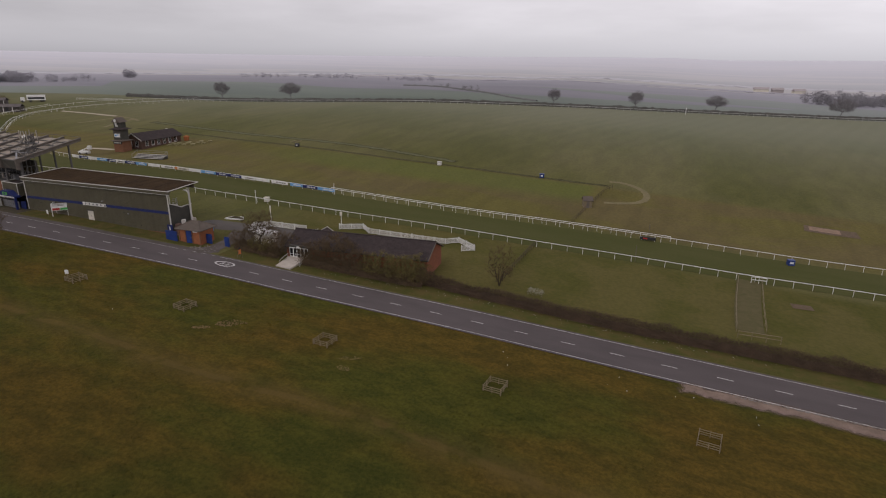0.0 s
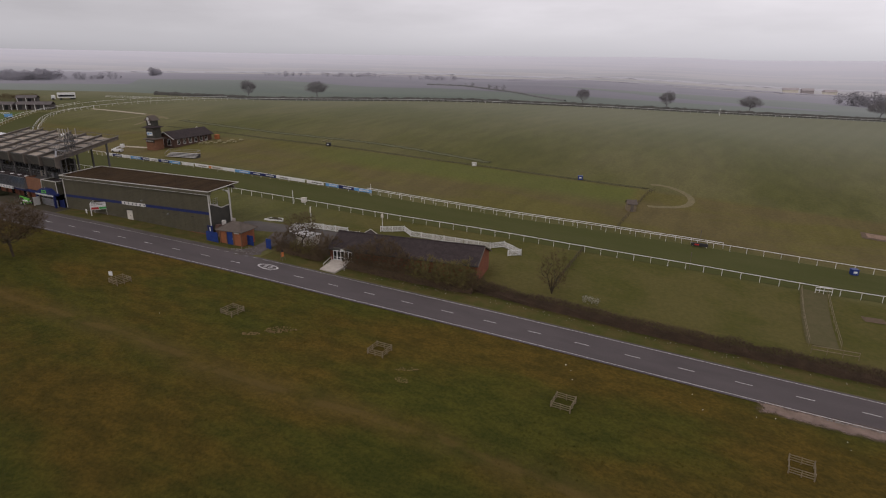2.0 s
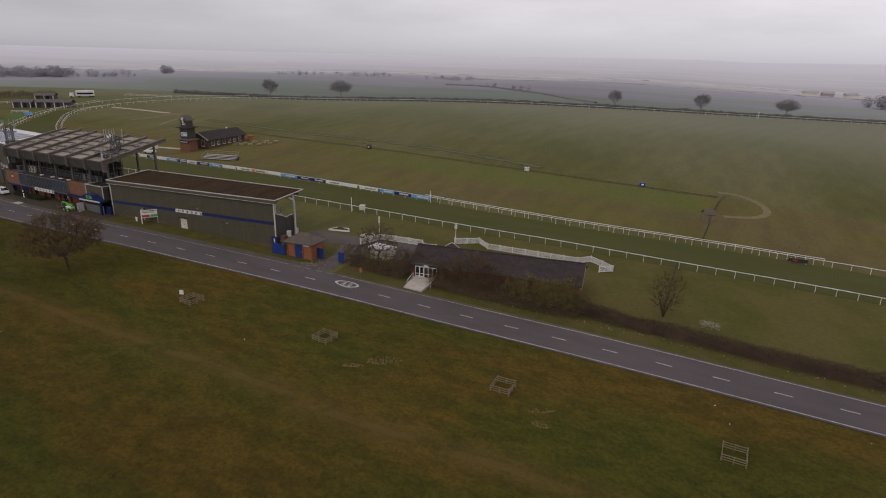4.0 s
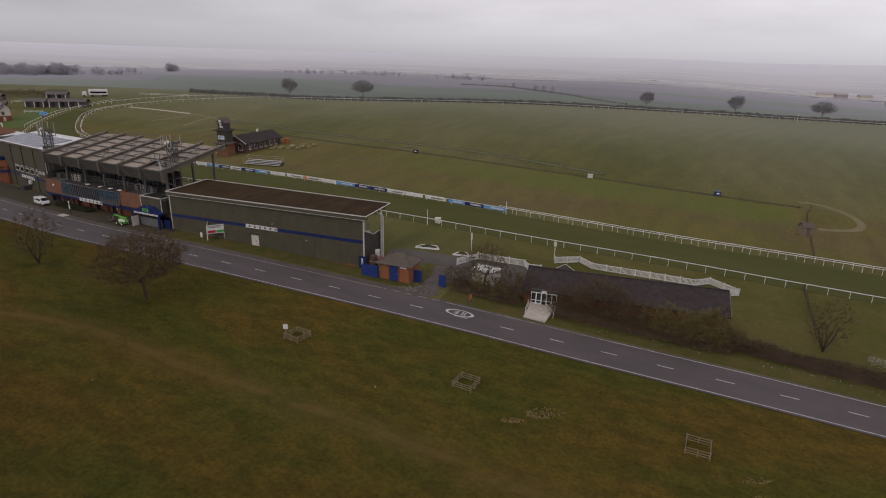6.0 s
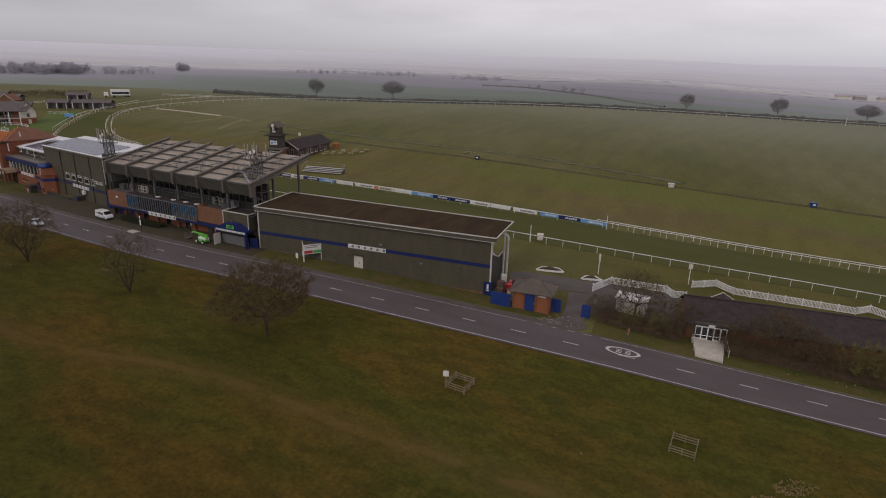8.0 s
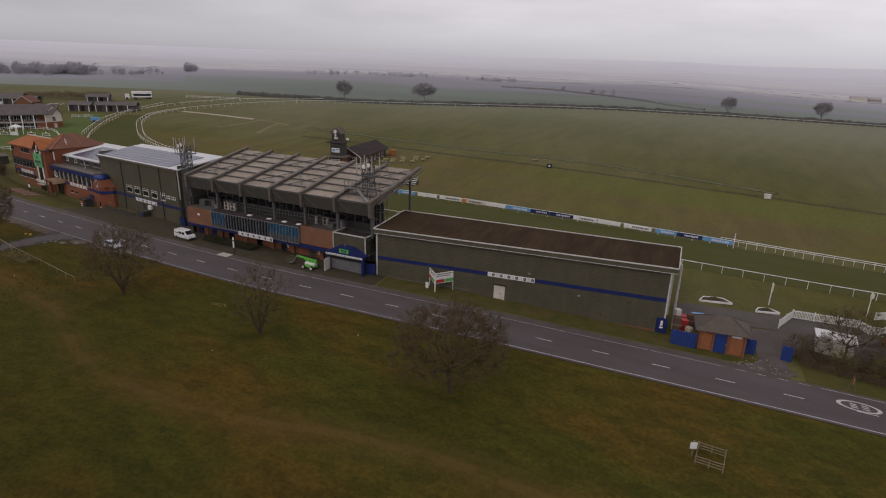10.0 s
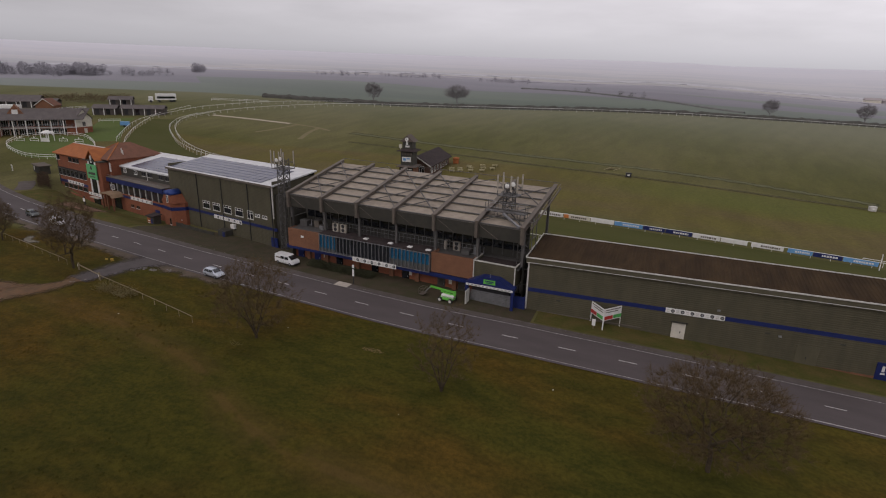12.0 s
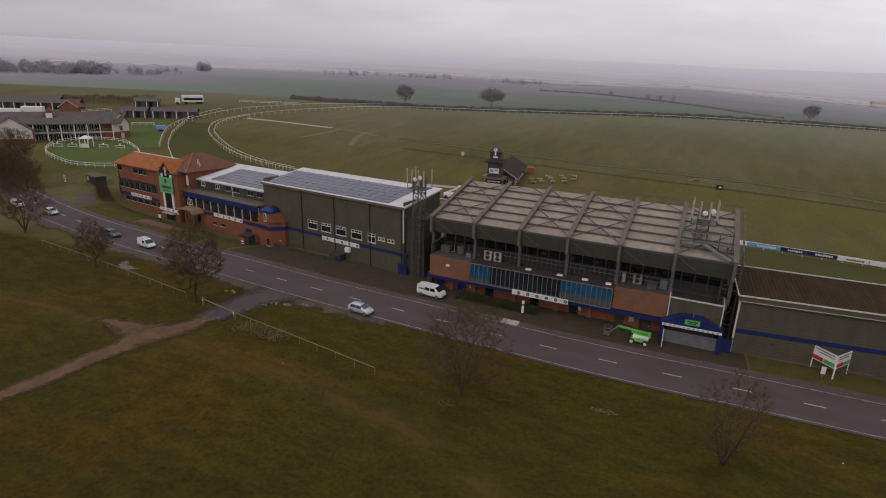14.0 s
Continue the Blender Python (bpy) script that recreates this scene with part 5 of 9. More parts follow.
def build_middle():
    ob = thing("middle_range", west_at(-29.9, 0, 0), WEST_RZ, "two-storey range with blue glazed gallery and solar roof", "building", ry=WEST_RY)
    L = 22.5
    part("ground_wall", MB().box(-L, 0, -1.2, -0.9, -0.3, 3.3), M_BRICK, ob, "red brick wall")
    part("end_wall", MB().box(-0.25, 0.05, -1.2, 6, -0.3, 6.4), M_BRICK, ob)
    part("gallery_sill", MB().box(-L, 0.05, -1.35, -0.9, 3.4, 3.65), M_BRICK, ob)
    part("blue_stripe", MB().box(-L + 4.2, 0.1, -1.3, -1.1, 2.9, 3.4), M_BLUE, ob)
    part("gallery_glass", MB().box(-L, -0.1, -1.15, -1.05, 3.6, 5.6), M_GLASS, ob)
    mul = MB().box(-0.05, 0.05, -1.32, -1.05, 3.6, 5.6).done("mullion", M_TRIM)
    for i in range(1, 10):
        part("mullion", mul, M_TRIM, ob, at=Matrix.Translation((-L + i * 2.25, 0, 0)))
    part("blue_fascia", MB().box(-L, 0.1, -1.55, -1.0, 5.55, 6.45), M_BLUE, ob, "dark blue fascia")
    part("gallery_roof", MB().box(-L, 0.1, -1.6, 1.4, 6.45, 6.58), M_BEAM, ob)
    part("railing", MB().bar((-L, -1.4, 6.95), (0, -1.4, 6.95), 0.04, 0.04), M_GALV, ob)
    part("upper_wall", MB().box(-L - 1.5, 0.2, 1.2, 1.4, 6.4, 8.6), M_CLADDARK, ob, "dark clad upper wall")
    def rz_(y):
        return 8.55 + (y - 0.9) * 0.17
    part("roof", MB().along_x([(0.9, rz_(0.9)), (10.5, rz_(10.5)), (10.5, rz_(10.5) - 0.25), (0.9, rz_(0.9) - 0.25)], -L - 2.2, 0.2), M_ROOFWHITE, ob, "white membrane roof")
    solar_field(ob, -L + 5.5, -0.2, 1.5, 8.2, rz_, 10, 6)
    for x in (-L + 3.6, -L + 8.0):
        window(ob, 1.1, 0.8, Matrix.Translation((x, 1.16, 7.3)), M_WHITE, 1)
    for x in (-11.4, -9.0, -5.0, -2.6):
        window(ob, 1.6, 0.8, Matrix.Translation((x, 1.16, 7.3)), M_STEEL, 1, glass=M_GLASS)
    part("white_pipe", MB().tube((-10.0, 1.1, 6.6), (-10.2, 1.1, 8.4), 0.06).tube((-10.0, 1.1, 6.7), (-9.3, 0.6, 6.62), 0.06), M_WHITE, ob)
    glyph_sign(ob, 8.2, 0.62, 10, Matrix.Translation((-12.6, -1.35, 2.95)))
    for x in (-12.6, -10.4):
        window(ob, 1.2, 0.6, Matrix.Translation((x, -1.22, 1.3)), M_BRICKBROWN, 1)
    d = part("blue_door", MB().box(-3.9, -2.4, -1.3, -1.15, -0.1, 2.1), M_BLUE, ob)
    part("handle", MB().box(-2.7, -2.62, -1.36, -1.3, 0.9, 1.1), M_GALV, d)
    window(ob, 1.6, 1.0, Matrix.Translation((-L + 2.4, -1.2, 4.0)), M_WHITE, 2)
    part("downpipe", MB().tube((0.15, -1.3, 0), (0.15, -1.3, 6.2), 0.07), M_TRIM, ob)
    # brick annexe with a blue barrel roof
    part("annexe", MB().prism([(0.2, -0.2), (0.6, -2.0), (4.0, -2.4), (5.6, -0.6), (5.6, 0.2), (0.2, 0.2)], -0.3, 4.6).along_y([(0.7, 4.6), (5.2, 4.6), (3.9, 6.1), (2.0, 6.1)], -2.2, 0.1), M_BRICK, ob, "brick annexe with tapering top")
    part("annexe_stripe", MB().prism([(0.17, -0.2), (0.57, -2.05), (4.03, -2.45), (5.65, -0.6), (5.6, 0.0), (0.2, 0.0)], 3.2, 3.8), M_BLUE, ob)
    part("barrel_roof", MB().along_y([(2.95 + 1.15 * math.cos(math.pi * k / 10), 6.0 + 0.85 * math.sin(math.pi * k / 10)) for k in range(11)], -2.3, -0.2), M_BLUE2, ob, "blue barrel roof", smooth=True)
    window(ob, 0.5, 1.3, Matrix.Translation((2.9, -2.24, 4.6)), M_WHITE, 0)
    window(ob, 0.7, 1.2, Matrix.Translation((3.4, -2.36, 0.6)), M_BRICKBROWN, 0)
    # porch with curved roof
    part("porch_roof", MB().along_y([(-L + 1.6, 3.4), (-L + 1.6, 3.6), (-L + 4.6, 3.9), (-L + 6.2, 3.7), (-L + 6.8, 3.0), (-L + 6.55, 3.0), (-L + 6.1, 3.45), (-L + 4.6, 3.65)], -3.6, -1.2), M_TAN, ob, "tan curved porch roof")
    for x in (-L + 1.9, -L + 4.0, -L + 6.2):
        part("porch_post", MB().box(x - 0.12, x + 0.12, -3.3, -3.06, -0.3, 3.5), M_BRICKBROWN, ob)
    part("porch_lamp", MB().lathe([(0.05, 0), (0.18, 0.08), (0.18, 0.25), (0.05, 0.33)], 10, "z", (-L + 1.9, -3.45, 2.3)), M_LAMP, ob)
    part("doorway", MB().box(-L + 2.6, -L + 5.4, -1.3, -1.18, 0.2, 3.0), M_GLASS, ob)


build_middle()


def dark_fence():
    """Close-boarded dark fence with pale pipes along the foot of the solar hall."""
    ob = thing("board_fence", west_at(-26.0, -2.0, 0.1), WEST_RZ, "low black close-boarded fence before the solar hall", "fence", ry=WEST_RY)
    bd = MB().box(-0.11, 0.11, -0.02, 0.02, -0.3, 1.05).done("board", M_CLADDARK)
    for i in range(52):
        part("board", bd, M_CLADDARK, ob, at=Matrix.Translation((0.12 + i * 0.235, 0, 0.05 * math.sin(i * 2.3))))
    for i in range(6):
        part("post", MB().box(i * 2.4, i * 2.4 + 0.12, 0.03, 0.15, -0.3, 1.15), M_CLADDARK, ob)
    pp = thing("stacked_pipe", west_at(-27.6, -1.2, 0.1), WEST_RZ, "white pipes leaning along the hall wall", "pipe", ry=WEST_RY)
    part("pipe", MB().tube((-1.2, 0, 1.5), (2.4, -0.25, 1.2), 0.07).tube((0.2, 0.1, 1.75), (3.0, -0.1, 1.35), 0.05).tube((-1.2, 0.1, 1.2), (-1.2, 0.1, 3.0), 0.05), M_WHITE, pp)
    sh = thing("bin_shed", west_at(-30.6, -3.3, 0.0), WEST_RZ + 4, "small dark timber bin shed with an orange notice", "shed", ry=WEST_RY)
    part("side_panel", MB().box(-1.0, 1.0, -0.7, 0.7, -0.3, 1.75), M_CLADDARK, sh, "dark boarded sides")
    part("roof", MB().add([(a, c, z) for a in (-1.2, 1.2) for c, z in ((-0.9, 1.75), (0.9, 1.95), (0.9, 2.08), (-0.9, 1.88))], [(3, 2, 1, 0), (4, 5, 6, 7)] + [(i, (i + 1) % 4, 4 + (i + 1) % 4, 4 + i) for i in range(4)]), M_SLATE, sh)
    nt = part("notice", MB().box(-0.95, 0.05, -0.75, -0.7, 0.1, 1.5), M_TILEORANGE, sh, "orange notice")
    part("notice_bars", MB().box(-0.7, -0.15, -0.77, -0.75, 0.85, 1.05).box(-0.7, -0.15, -0.77, -0.75, 0.4, 0.6), M_WHITE, nt)
    part("blue_panel", MB().box(0.1, 0.55, -0.74, -0.7, 0.0, 1.3), M_BLUE, sh)


dark_fence()


def hip_roof(x0, x1, y0, y1, z, h, over=0.5, ridge="x"):
    """A hipped roof over a rectangle."""
    a, b, c, d = x0 - over, x1 + over, y0 - over, y1 + over
    w = (d - c) / 2 if ridge == "x" else (b - a) / 2
    top = [(a + w, (c + d) / 2), (b - w, (c + d) / 2)] if ridge == "x" else [((a + b) / 2, c + w), ((a + b) / 2, d - w)]
    vs = [(a, c, z), (b, c, z), (b, d, z), (a, d, z), (*top[0], z + h), (*top[1], z + h), (a, c, z - 0.12), (b, c, z - 0.12), (b, d, z - 0.12), (a, d, z - 0.12)]
    fs = [(0, 1, 5, 4), (1, 2, 5), (2, 3, 4, 5), (3, 0, 4)] if ridge == "x" else [(0, 1, 4), (1, 2, 5, 4), (2, 3, 5), (3, 0, 4, 5)]
    return MB().add(vs, fs + [(6, 7, 1, 0), (7, 8, 2, 1), (8, 9, 3, 2), (9, 6, 0, 3), (9, 8, 7, 6)])


def build_red_block():
    ob = thing("red_brick_block", west_at(-52.4, -1.0, -0.2), WEST_RZ, "three-storey red brick block with orange and brown tiled roofs", "building", ry=WEST_RY)
    Z, W0, W1, B0, B1 = 9.5, -23.4, -6.3, -6.2, 0.9
    part("main_wall", MB().box(W0, W1, 0, 9.0, -0.5, Z), M_BRICK, ob, "red brick walls")
    for y0, y1, z0, z1 in ((-0.6, 4.2, Z, 11.2), (9.5, 4.2, 9.6, 11.2)):
        part("orange_slope", MB().add([(x, y, z + d) for d in (-0.12, 0.06) for x, y, z in ((W0 - 0.5, y0, z0), (W1 + 0.3, y0, z0), (W1 + 2.5, y1, z1), (W0 - 0.5, y1, z1))],
             [(3, 2, 1, 0), (4, 5, 6, 7), (0, 1, 5, 4), (1, 2, 6, 5), (2, 3, 7, 6), (3, 0, 4, 7)]), M_TILEORANGE, ob, "bright orange clay tile slope")
    part("ridge_tile", MB().bar((W0 - 0.5, 4.2, 11.28), (W1 + 2.5, 4.2, 11.28), 0.3, 0.14), M_TRIM, ob)
    part("gable_wall", MB().add([(x, y, z) for x in (W0, W0 + 0.25) for y, z in ((0, Z), (9.0, Z), (4.2, 11.1))], [(2, 1, 0), (3, 4, 5), (0, 1, 4, 3), (1, 2, 5, 4), (2, 0, 3, 5)]), M_BRICK, ob)
    for k in range(1, 13):
        f = k / 13
        part("tile_course", MB().bar((W0 - 0.5, -0.6 + 4.8 * f, Z + 0.07 + 1.7 * f), (W1 + 0.3 + 2.2 * f, -0.6 + 4.8 * f, Z + 0.07 + 1.7 * f), 0.06, 0.05), M_TILEORANGE, ob)
    part("side_wall", MB().box(-6.0, 1.8, 0.4, 11, -0.5, Z + 0.5), M_BRICK, ob)
    part("brown_roof", hip_roof(-6.6, 1.8, 0.2, 11, Z + 0.6, 2.7, 0.5, "y"), M_TILEBROWN, ob, "brown clay tile roof")
    part("hip_tile", MB().bar((-7.1, -0.3, Z + 0.64), (-2.4, 4.4, Z + 3.34), 0.2, 0.12).bar((2.3, -0.3, Z + 0.64), (-2.4, 4.4, Z + 3.34), 0.2, 0.12), M_TILEORANGE, ob)
    part("vent_pipe", MB().tube((0.6, 3.4, 10.6), (0.6, 3.4, 12.0), 0.1).tube((1.1, 3.4, 10.6), (1.1, 3.4, 11.6), 0.1), M_TRIM, ob)
    # tower bay with a gable, tall window and banner
    C = (B0 + B1) / 2
    part("tower_bay", MB().add([(x, y, z) for y in (-1.3, 3.0) for x, z in ((B0, -0.5), (B1, -0.5), (B1, 9.7), (C + 1.6, 9.7), (C, 11.5), (C - 1.6, 9.7), (B0, 9.7))],
         [(6, 5, 4, 3, 2, 1, 0), (7, 8, 9, 10, 11, 12, 13)] + [(i, (i + 1) % 7, 7 + (i + 1) % 7, 7 + i) for i in range(7)]), M_BRICK, ob)
    part("bay_roof", MB().add([(C - 2.2, -1.6, 9.6), (C, -1.6, 11.7), (C + 2.2, -1.6, 9.6), (C - 2.2, 3.0, 9.6), (C, 3.0, 11.7), (C + 2.2, 3.0, 9.6), (C - 2.2, -1.6, 9.78), (C, -1.6, 11.9), (C + 2.2, -1.6, 9.78), (C - 2.2, 3.0, 9.78), (C, 3.0, 11.9), (C + 2.2, 3.0, 9.78)],
         [(6, 7, 10, 9), (7, 8, 11, 10), (0, 3, 4, 1), (1, 4, 5, 2), (0, 1, 7, 6), (1, 2, 8, 7), (3, 9, 10, 4), (4, 10, 11, 5), (0, 6, 9, 3), (2, 5, 11, 8)]), M_TILEORANGE, ob)
    part("bay_eave", MB().box(B0 - 0.2, B1 + 0.2, -1.5, 0.3, 9.5, 9.75), M_CLADDARK, ob)
    part("tall_window", MB().box(C - 1.1, C + 1.1, -1.36, -1.3, 2.9, 10.2), M_GLASS, ob, "tall dark stair window")
    for s in (-1, 1):
        part("window_trim", MB().box(C + s * 1.45 - 0.3, C + s * 1.45 + 0.3, -1.42, -1.3, 3.0, 9.6), M_WHITE, ob)
    part("gable_post", MB().box(C - 0.2, C + 0.2, -1.5, -1.36, 9.2, 10.7), M_WHITE, ob)
    bn = part("banner", MB().box(C - 2.2, C + 2.2, -1.6, -1.5, 5.9, 8.9), M_BANNERGREEN, ob, "green banner")
    part("banner_bars", MB().box(C - 1.5, C + 1.5, -1.63, -1.6, 6.8, 7.3).box(C - 1.2, C + 1.2, -1.63, -1.6, 6.3, 6.5), M_CLADDARK, bn)
    part("banner_disc", MB().lathe([(0.4, -1.63), (0.4, -1.6)], 16, "y", (C, 0, 8.2)), M_CLADDARK, bn)
    glyph_sign(ob, 6.6, 0.6, 8, Matrix.Translation((B0 + 0.2, -1.4, 2.3)))
    part("bay_door", MB().box(C - 1.4, C + 1.4, -1.42, -1.3, 0.2, 1.9), M_GLASS, ob)
    part("bay_canopy", MB().box(C - 1.8, C + 1.8, -2.0, -1.3, 1.95, 2.1), M_CONCRETE, ob)
    # window bands
    part("gallery_band", MB().box(W0, W1, -0.12, 0.02, 4.5, 6.3), M_CLADDARK, ob, "dark gallery band")
    for i in range(8):
        window(ob, 1.4, 1.5, Matrix.Translation((W0 + 1.1 + i * 2.1, -0.13, 4.65)), M_STEEL, 1)
    part("lower_band", MB().box(W0, W1, -0.14, 0.02, 3.1, 3.6), M_BLUE, ob)
    for i in range(6):
        window(ob, 1.9, 0.9, Matrix.Translation((W0 + 3.0 + i * 2.4, -0.05, 2.0)), M_STEEL, 0)
    glyph_sign(ob, 7.6, 0.66, 10, Matrix.Translation((-18.7, -0.2, 3.15)))
    for x, w in ((-22.4, 1.4), (-16.3, 1.6), (-14.2, 1.6), (-12.6, 1.0)):
        window(ob, w, 1.0, Matrix.Translation((x, -0.03, 8.0)), M_STEEL, 1)
    part("window_hood", MB().box(W0, W1, -0.3, 0.0, 6.3, 6.42), M_SLATE, ob)
    for x in (W0 + 0.3, W1 - 0.4):
        part("downpipe", MB().tube((x, -0.1, -0.2), (x, -0.1, Z), 0.07), M_BLACK, ob)
    part("side_window", MB().box(1.1, 1.7, 0.32, 0.4, 7.6, 9.4), M_WHITE, ob)
    part("end_wing", MB().box(W0 - 2.6, W0, 1.0, 6.0, -0.5, 5.2), M_CLADDARK, ob, "low dark wing at the end")
    part("end_wing_arch", MB().box(W0 - 2.0, W0 - 0.7, 0.95, 1.02, 3.0, 4.8), M_GLASS, ob)
    part("boundary_wall", MB().box(W0 - 6.5, W1, -1.1, -0.8, -0.5, 1.3), M_BRICK, ob, "low red brick boundary wall")

build_red_block()


# ---- clock tower and weighing room across the course ----
def build_tower():
    x, y = -43.2, 57.6
    ob = thing("clock_tower", (x, y, gz(x, y)), 6, "dark timber clock tower on a brick base", "tower")
    part("brick_base", MB().box(-1.75, 1.75, -1.75, 1.75, -0.4, 3.4), M_BRICKBROWN, ob, "brown brick base")
    part("sign_band", MB().box(-1.6, 1.6, -1.95, -1.7, 2.5, 3.3), M_BLACK, ob)
    mb = MB()
    for i in range(7):
        mb.box(-1.3 + i * 0.4, -1.05 + i * 0.4, -1.98, -1.95, 2.75, 3.05)
    part("sign_bars", mb, M_WHITE, ob)
    part("lower_skirt", hip_roof(-1.7, 1.7, -1.7, 1.7, 3.5, 0.8, 0.7), M_SLATEGREY, ob, "grey skirt roof")
    part("shaft", MB().box(-1.5, 1.5, -1.5, 1.5, 3.6, 7.1), M_CLADDARK, ob, "dark boarded shaft")
    part("screen", MB().box(-1.15, 1.0, -1.62, -1.5, 4.6, 5.7, 0.04), M_WHITE, ob, "white results screen")
    part("screen_bars", MB().box(-0.9, -0.2, -1.66, -1.62, 4.85, 5.45).box(0.0, 0.8, -1.66, -1.62, 5.2, 5.45), M_SKYBLUE, ob)
    for sx in (-1.0, -0.35, 0.35, 1.0):
        part("louvre", MB().box(sx - 0.22, sx + 0.22, -1.57, -1.5, 6.2, 6.7), M_BEAM, ob)
    part("upper_skirt", hip_roof(-1.5, 1.5, -1.5, 1.5, 7.1, 0.9, 0.8), M_SLATE, ob, "dark skirt roof")
    part("clock_room", MB().box(-1.2, 1.2, -1.2, 1.2, 7.2, 9.4), M_CLADDARK, ob)
    part("clock_room_window", MB().box(-0.5, 0.5, -1.26, -1.2, 7.9, 8.3), M_WHITE, ob)
    part("roof", MB().add([(-1.7, -1.7, 9.2), (1.7, -1.7, 9.2), (1.7, 1.7, 9.2), (-1.7, 1.7, 9.2), (0, -1.5, 10.7), (0, 1.5, 10.7)], [(0, 1, 4), (1, 2, 5, 4), (2, 3, 5), (3, 0, 4, 5), (3, 2, 1, 0)]), M_SLATEGREY, ob, "grey gabled cap")
    part("clock_face", MB().lathe([(0.42, -1.78), (0.42, -1.65)], 16, "y", (0, 0, 9.75)), M_WHITE, ob, "white clock face")
    part("clock_hand", MB().box(-0.03, 0.03, -1.81, -1.78, 9.75, 10.05).box(-0.2, 0.03, -1.81, -1.78, 9.72, 9.78), M_BLACK, ob)
    part("clock_post", MB().box(-0.15, 0.15, -1.7, -1.2, 8.5, 9.3), M_WHITE, ob)
    wx, wy = -44.0, 70.5
    wb = thing("weighing_room", (wx, wy, gz(wx, wy)), 6, "brick and dark timber weighing room with slate roof", "building")
    part("wall", MB().add([(a, b, z) for b in (-9, 9) for a, z in ((-3.2, -0.5), (3.2, -0.5), (3.2, 2.7), (0, 4.5), (-3.2, 2.7))],
         [(0, 1, 2, 3, 4), (9, 8, 7, 6, 5)] + [(i, 5 + i, 5 + (i + 1) % 5, (i + 1) % 5) for i in range(5)]), M_DARKBRICK, wb, "dark brown brick walls")
    for s in (-1, 1):
        part("roof_slope", MB().add([(0, -9.5, 4.62), (0, 9.5, 4.62), (s * 3.9, 9.5, 2.32), (s * 3.9, -9.5, 2.32), (0, -9.5, 4.8), (0, 9.5, 4.8), (s * 3.9, 9.5, 2.5), (s * 3.9, -9.5, 2.5)],
             [(0, 1, 2, 3), (7, 6, 5, 4), (0, 4, 5, 1), (1, 5, 6, 2), (2, 6, 7, 3), (3, 7, 4, 0)]), M_SLATE, wb, "slate roof slope")
    part("barge_board", MB().bar((0, -9.55, 4.7), (-3.9, -9.55, 2.4), 0.1, 0.25).bar((0, -9.55, 4.7), (3.9, -9.55, 2.4), 0.1, 0.25), M_TRIM, wb)
    for i in range(6):
        window(wb, 1.2, 1.9, Matrix.Translation((3.24, -6.8 + i * 2.6, 0.6)) @ pose(0, 0, 0, 0, 0, 90), M_WHITE, 1)
    for sx in (-1.4, 1.4):
        window(wb, 1.3, 1.9, Matrix.Translation((sx, -9.04, 0.5)), M_WHITE, 1)
    br = thing("orange_booth", (-40.0, 80.6, gz(-40, 80.6)), 6, "small orange-red booth beside the weighing room", "booth")
    part("body", MB().box(-0.7, 0.7, -0.6, 0.6, 0, 1.4, 0.04), M_TILEORANGE, br)
    part("roof", hip_roof(-0.7, 0.7, -0.6, 0.6, 1.4, 0.35, 0.15), M_TILEORANGE, br)


build_tower()


def picnic_bench(x, y, rz):
    ob = thing("picnic_bench", (x, y, gz(x, y)), rz, "pale wooden picnic bench on the grass", "bench", "picnic benches")
    part("top", MB().box(-0.9, 0.9, -0.38, 0.38, 0.7, 0.76), M_PALEWOOD, ob)
    for s in (-1, 1):
        part("seat", MB().box(-0.9, 0.9, s * 0.72 - 0.13, s * 0.72 + 0.13, 0.42, 0.47), M_PALEWOOD, ob)
        part("leg_frame", MB().bar((s * 0.65, -0.75, 0), (s * 0.65, -0.2, 0.7), 0.07, 0.07).bar((s * 0.65, 0.75, 0), (s * 0.65, 0.2, 0.7), 0.07, 0.07).bar((s * 0.65, -0.75, 0.4), (s * 0.65, 0.75, 0.4), 0.07, 0.07), M_PALEWOOD, ob)
    return ob


UNIT = 1.0
bench = picnic_bench(-37.2, 70.4, 10)
UNIT = K
for i, (x, y) in enumerate(((-35.4, 71.6), (-33.0, 72.8), (-30.4, 74.0), (-36.4, 74.0), (-33.9, 75.4), (-31.0, 76.8), (-35.0, 77.2), (-32.0, 79.4), (-28.6, 77.0), (-38.3, 73.2), (-29.0, 80.5))):
    copy_thing(bench, pose(K * x, K * y, K * gz(x, y), 0, 0, 8 + 7 * (i % 3)))

st = thing("terrace_seating", (-23.6, 50.6, gz(-23.6, 50.6)), 8, "low grey steel seating terrace beside the rail", "seating")
for i in range(4):
    part("step", MB().box(-5.2, 5.2, -1.2 + i * 0.65, -0.65 + i * 0.65, 0.25 + i * 0.28, 0.32 + i * 0.28), M_TRIM, st)
    part("riser", MB().box(-5.2, 5.2, -0.68 + i * 0.65, -0.64 + i * 0.65, 0.0, 0.3 + i * 0.28), M_STEEL, st)
for s in (-5.3, 5.3):
    part("end_rail", MB().bar((s, -1.2, 0.0), (s, -1.2, 1.2), 0.06, 0.06).bar((s, 1.3, 0), (s, 1.3, 2.3), 0.06, 0.06).bar((s, -1.2, 1.2), (s, 1.3, 2.3), 0.06, 0.06), M_GALV, st)
part("back_rail", MB().bar((-5.3, 1.3, 2.2), (5.3, 1.3, 2.2), 0.06, 0.06).bar((-5.3, 1.3, 1.7), (5.3, 1.3, 1.7), 0.05, 0.05), M_GALV, st)
ws = thing("white_camera_hoist", (-50.5, 49.5, gz(-50.5, 49.5)), 20, "white folded camera hoist beside the rail", "hoist")
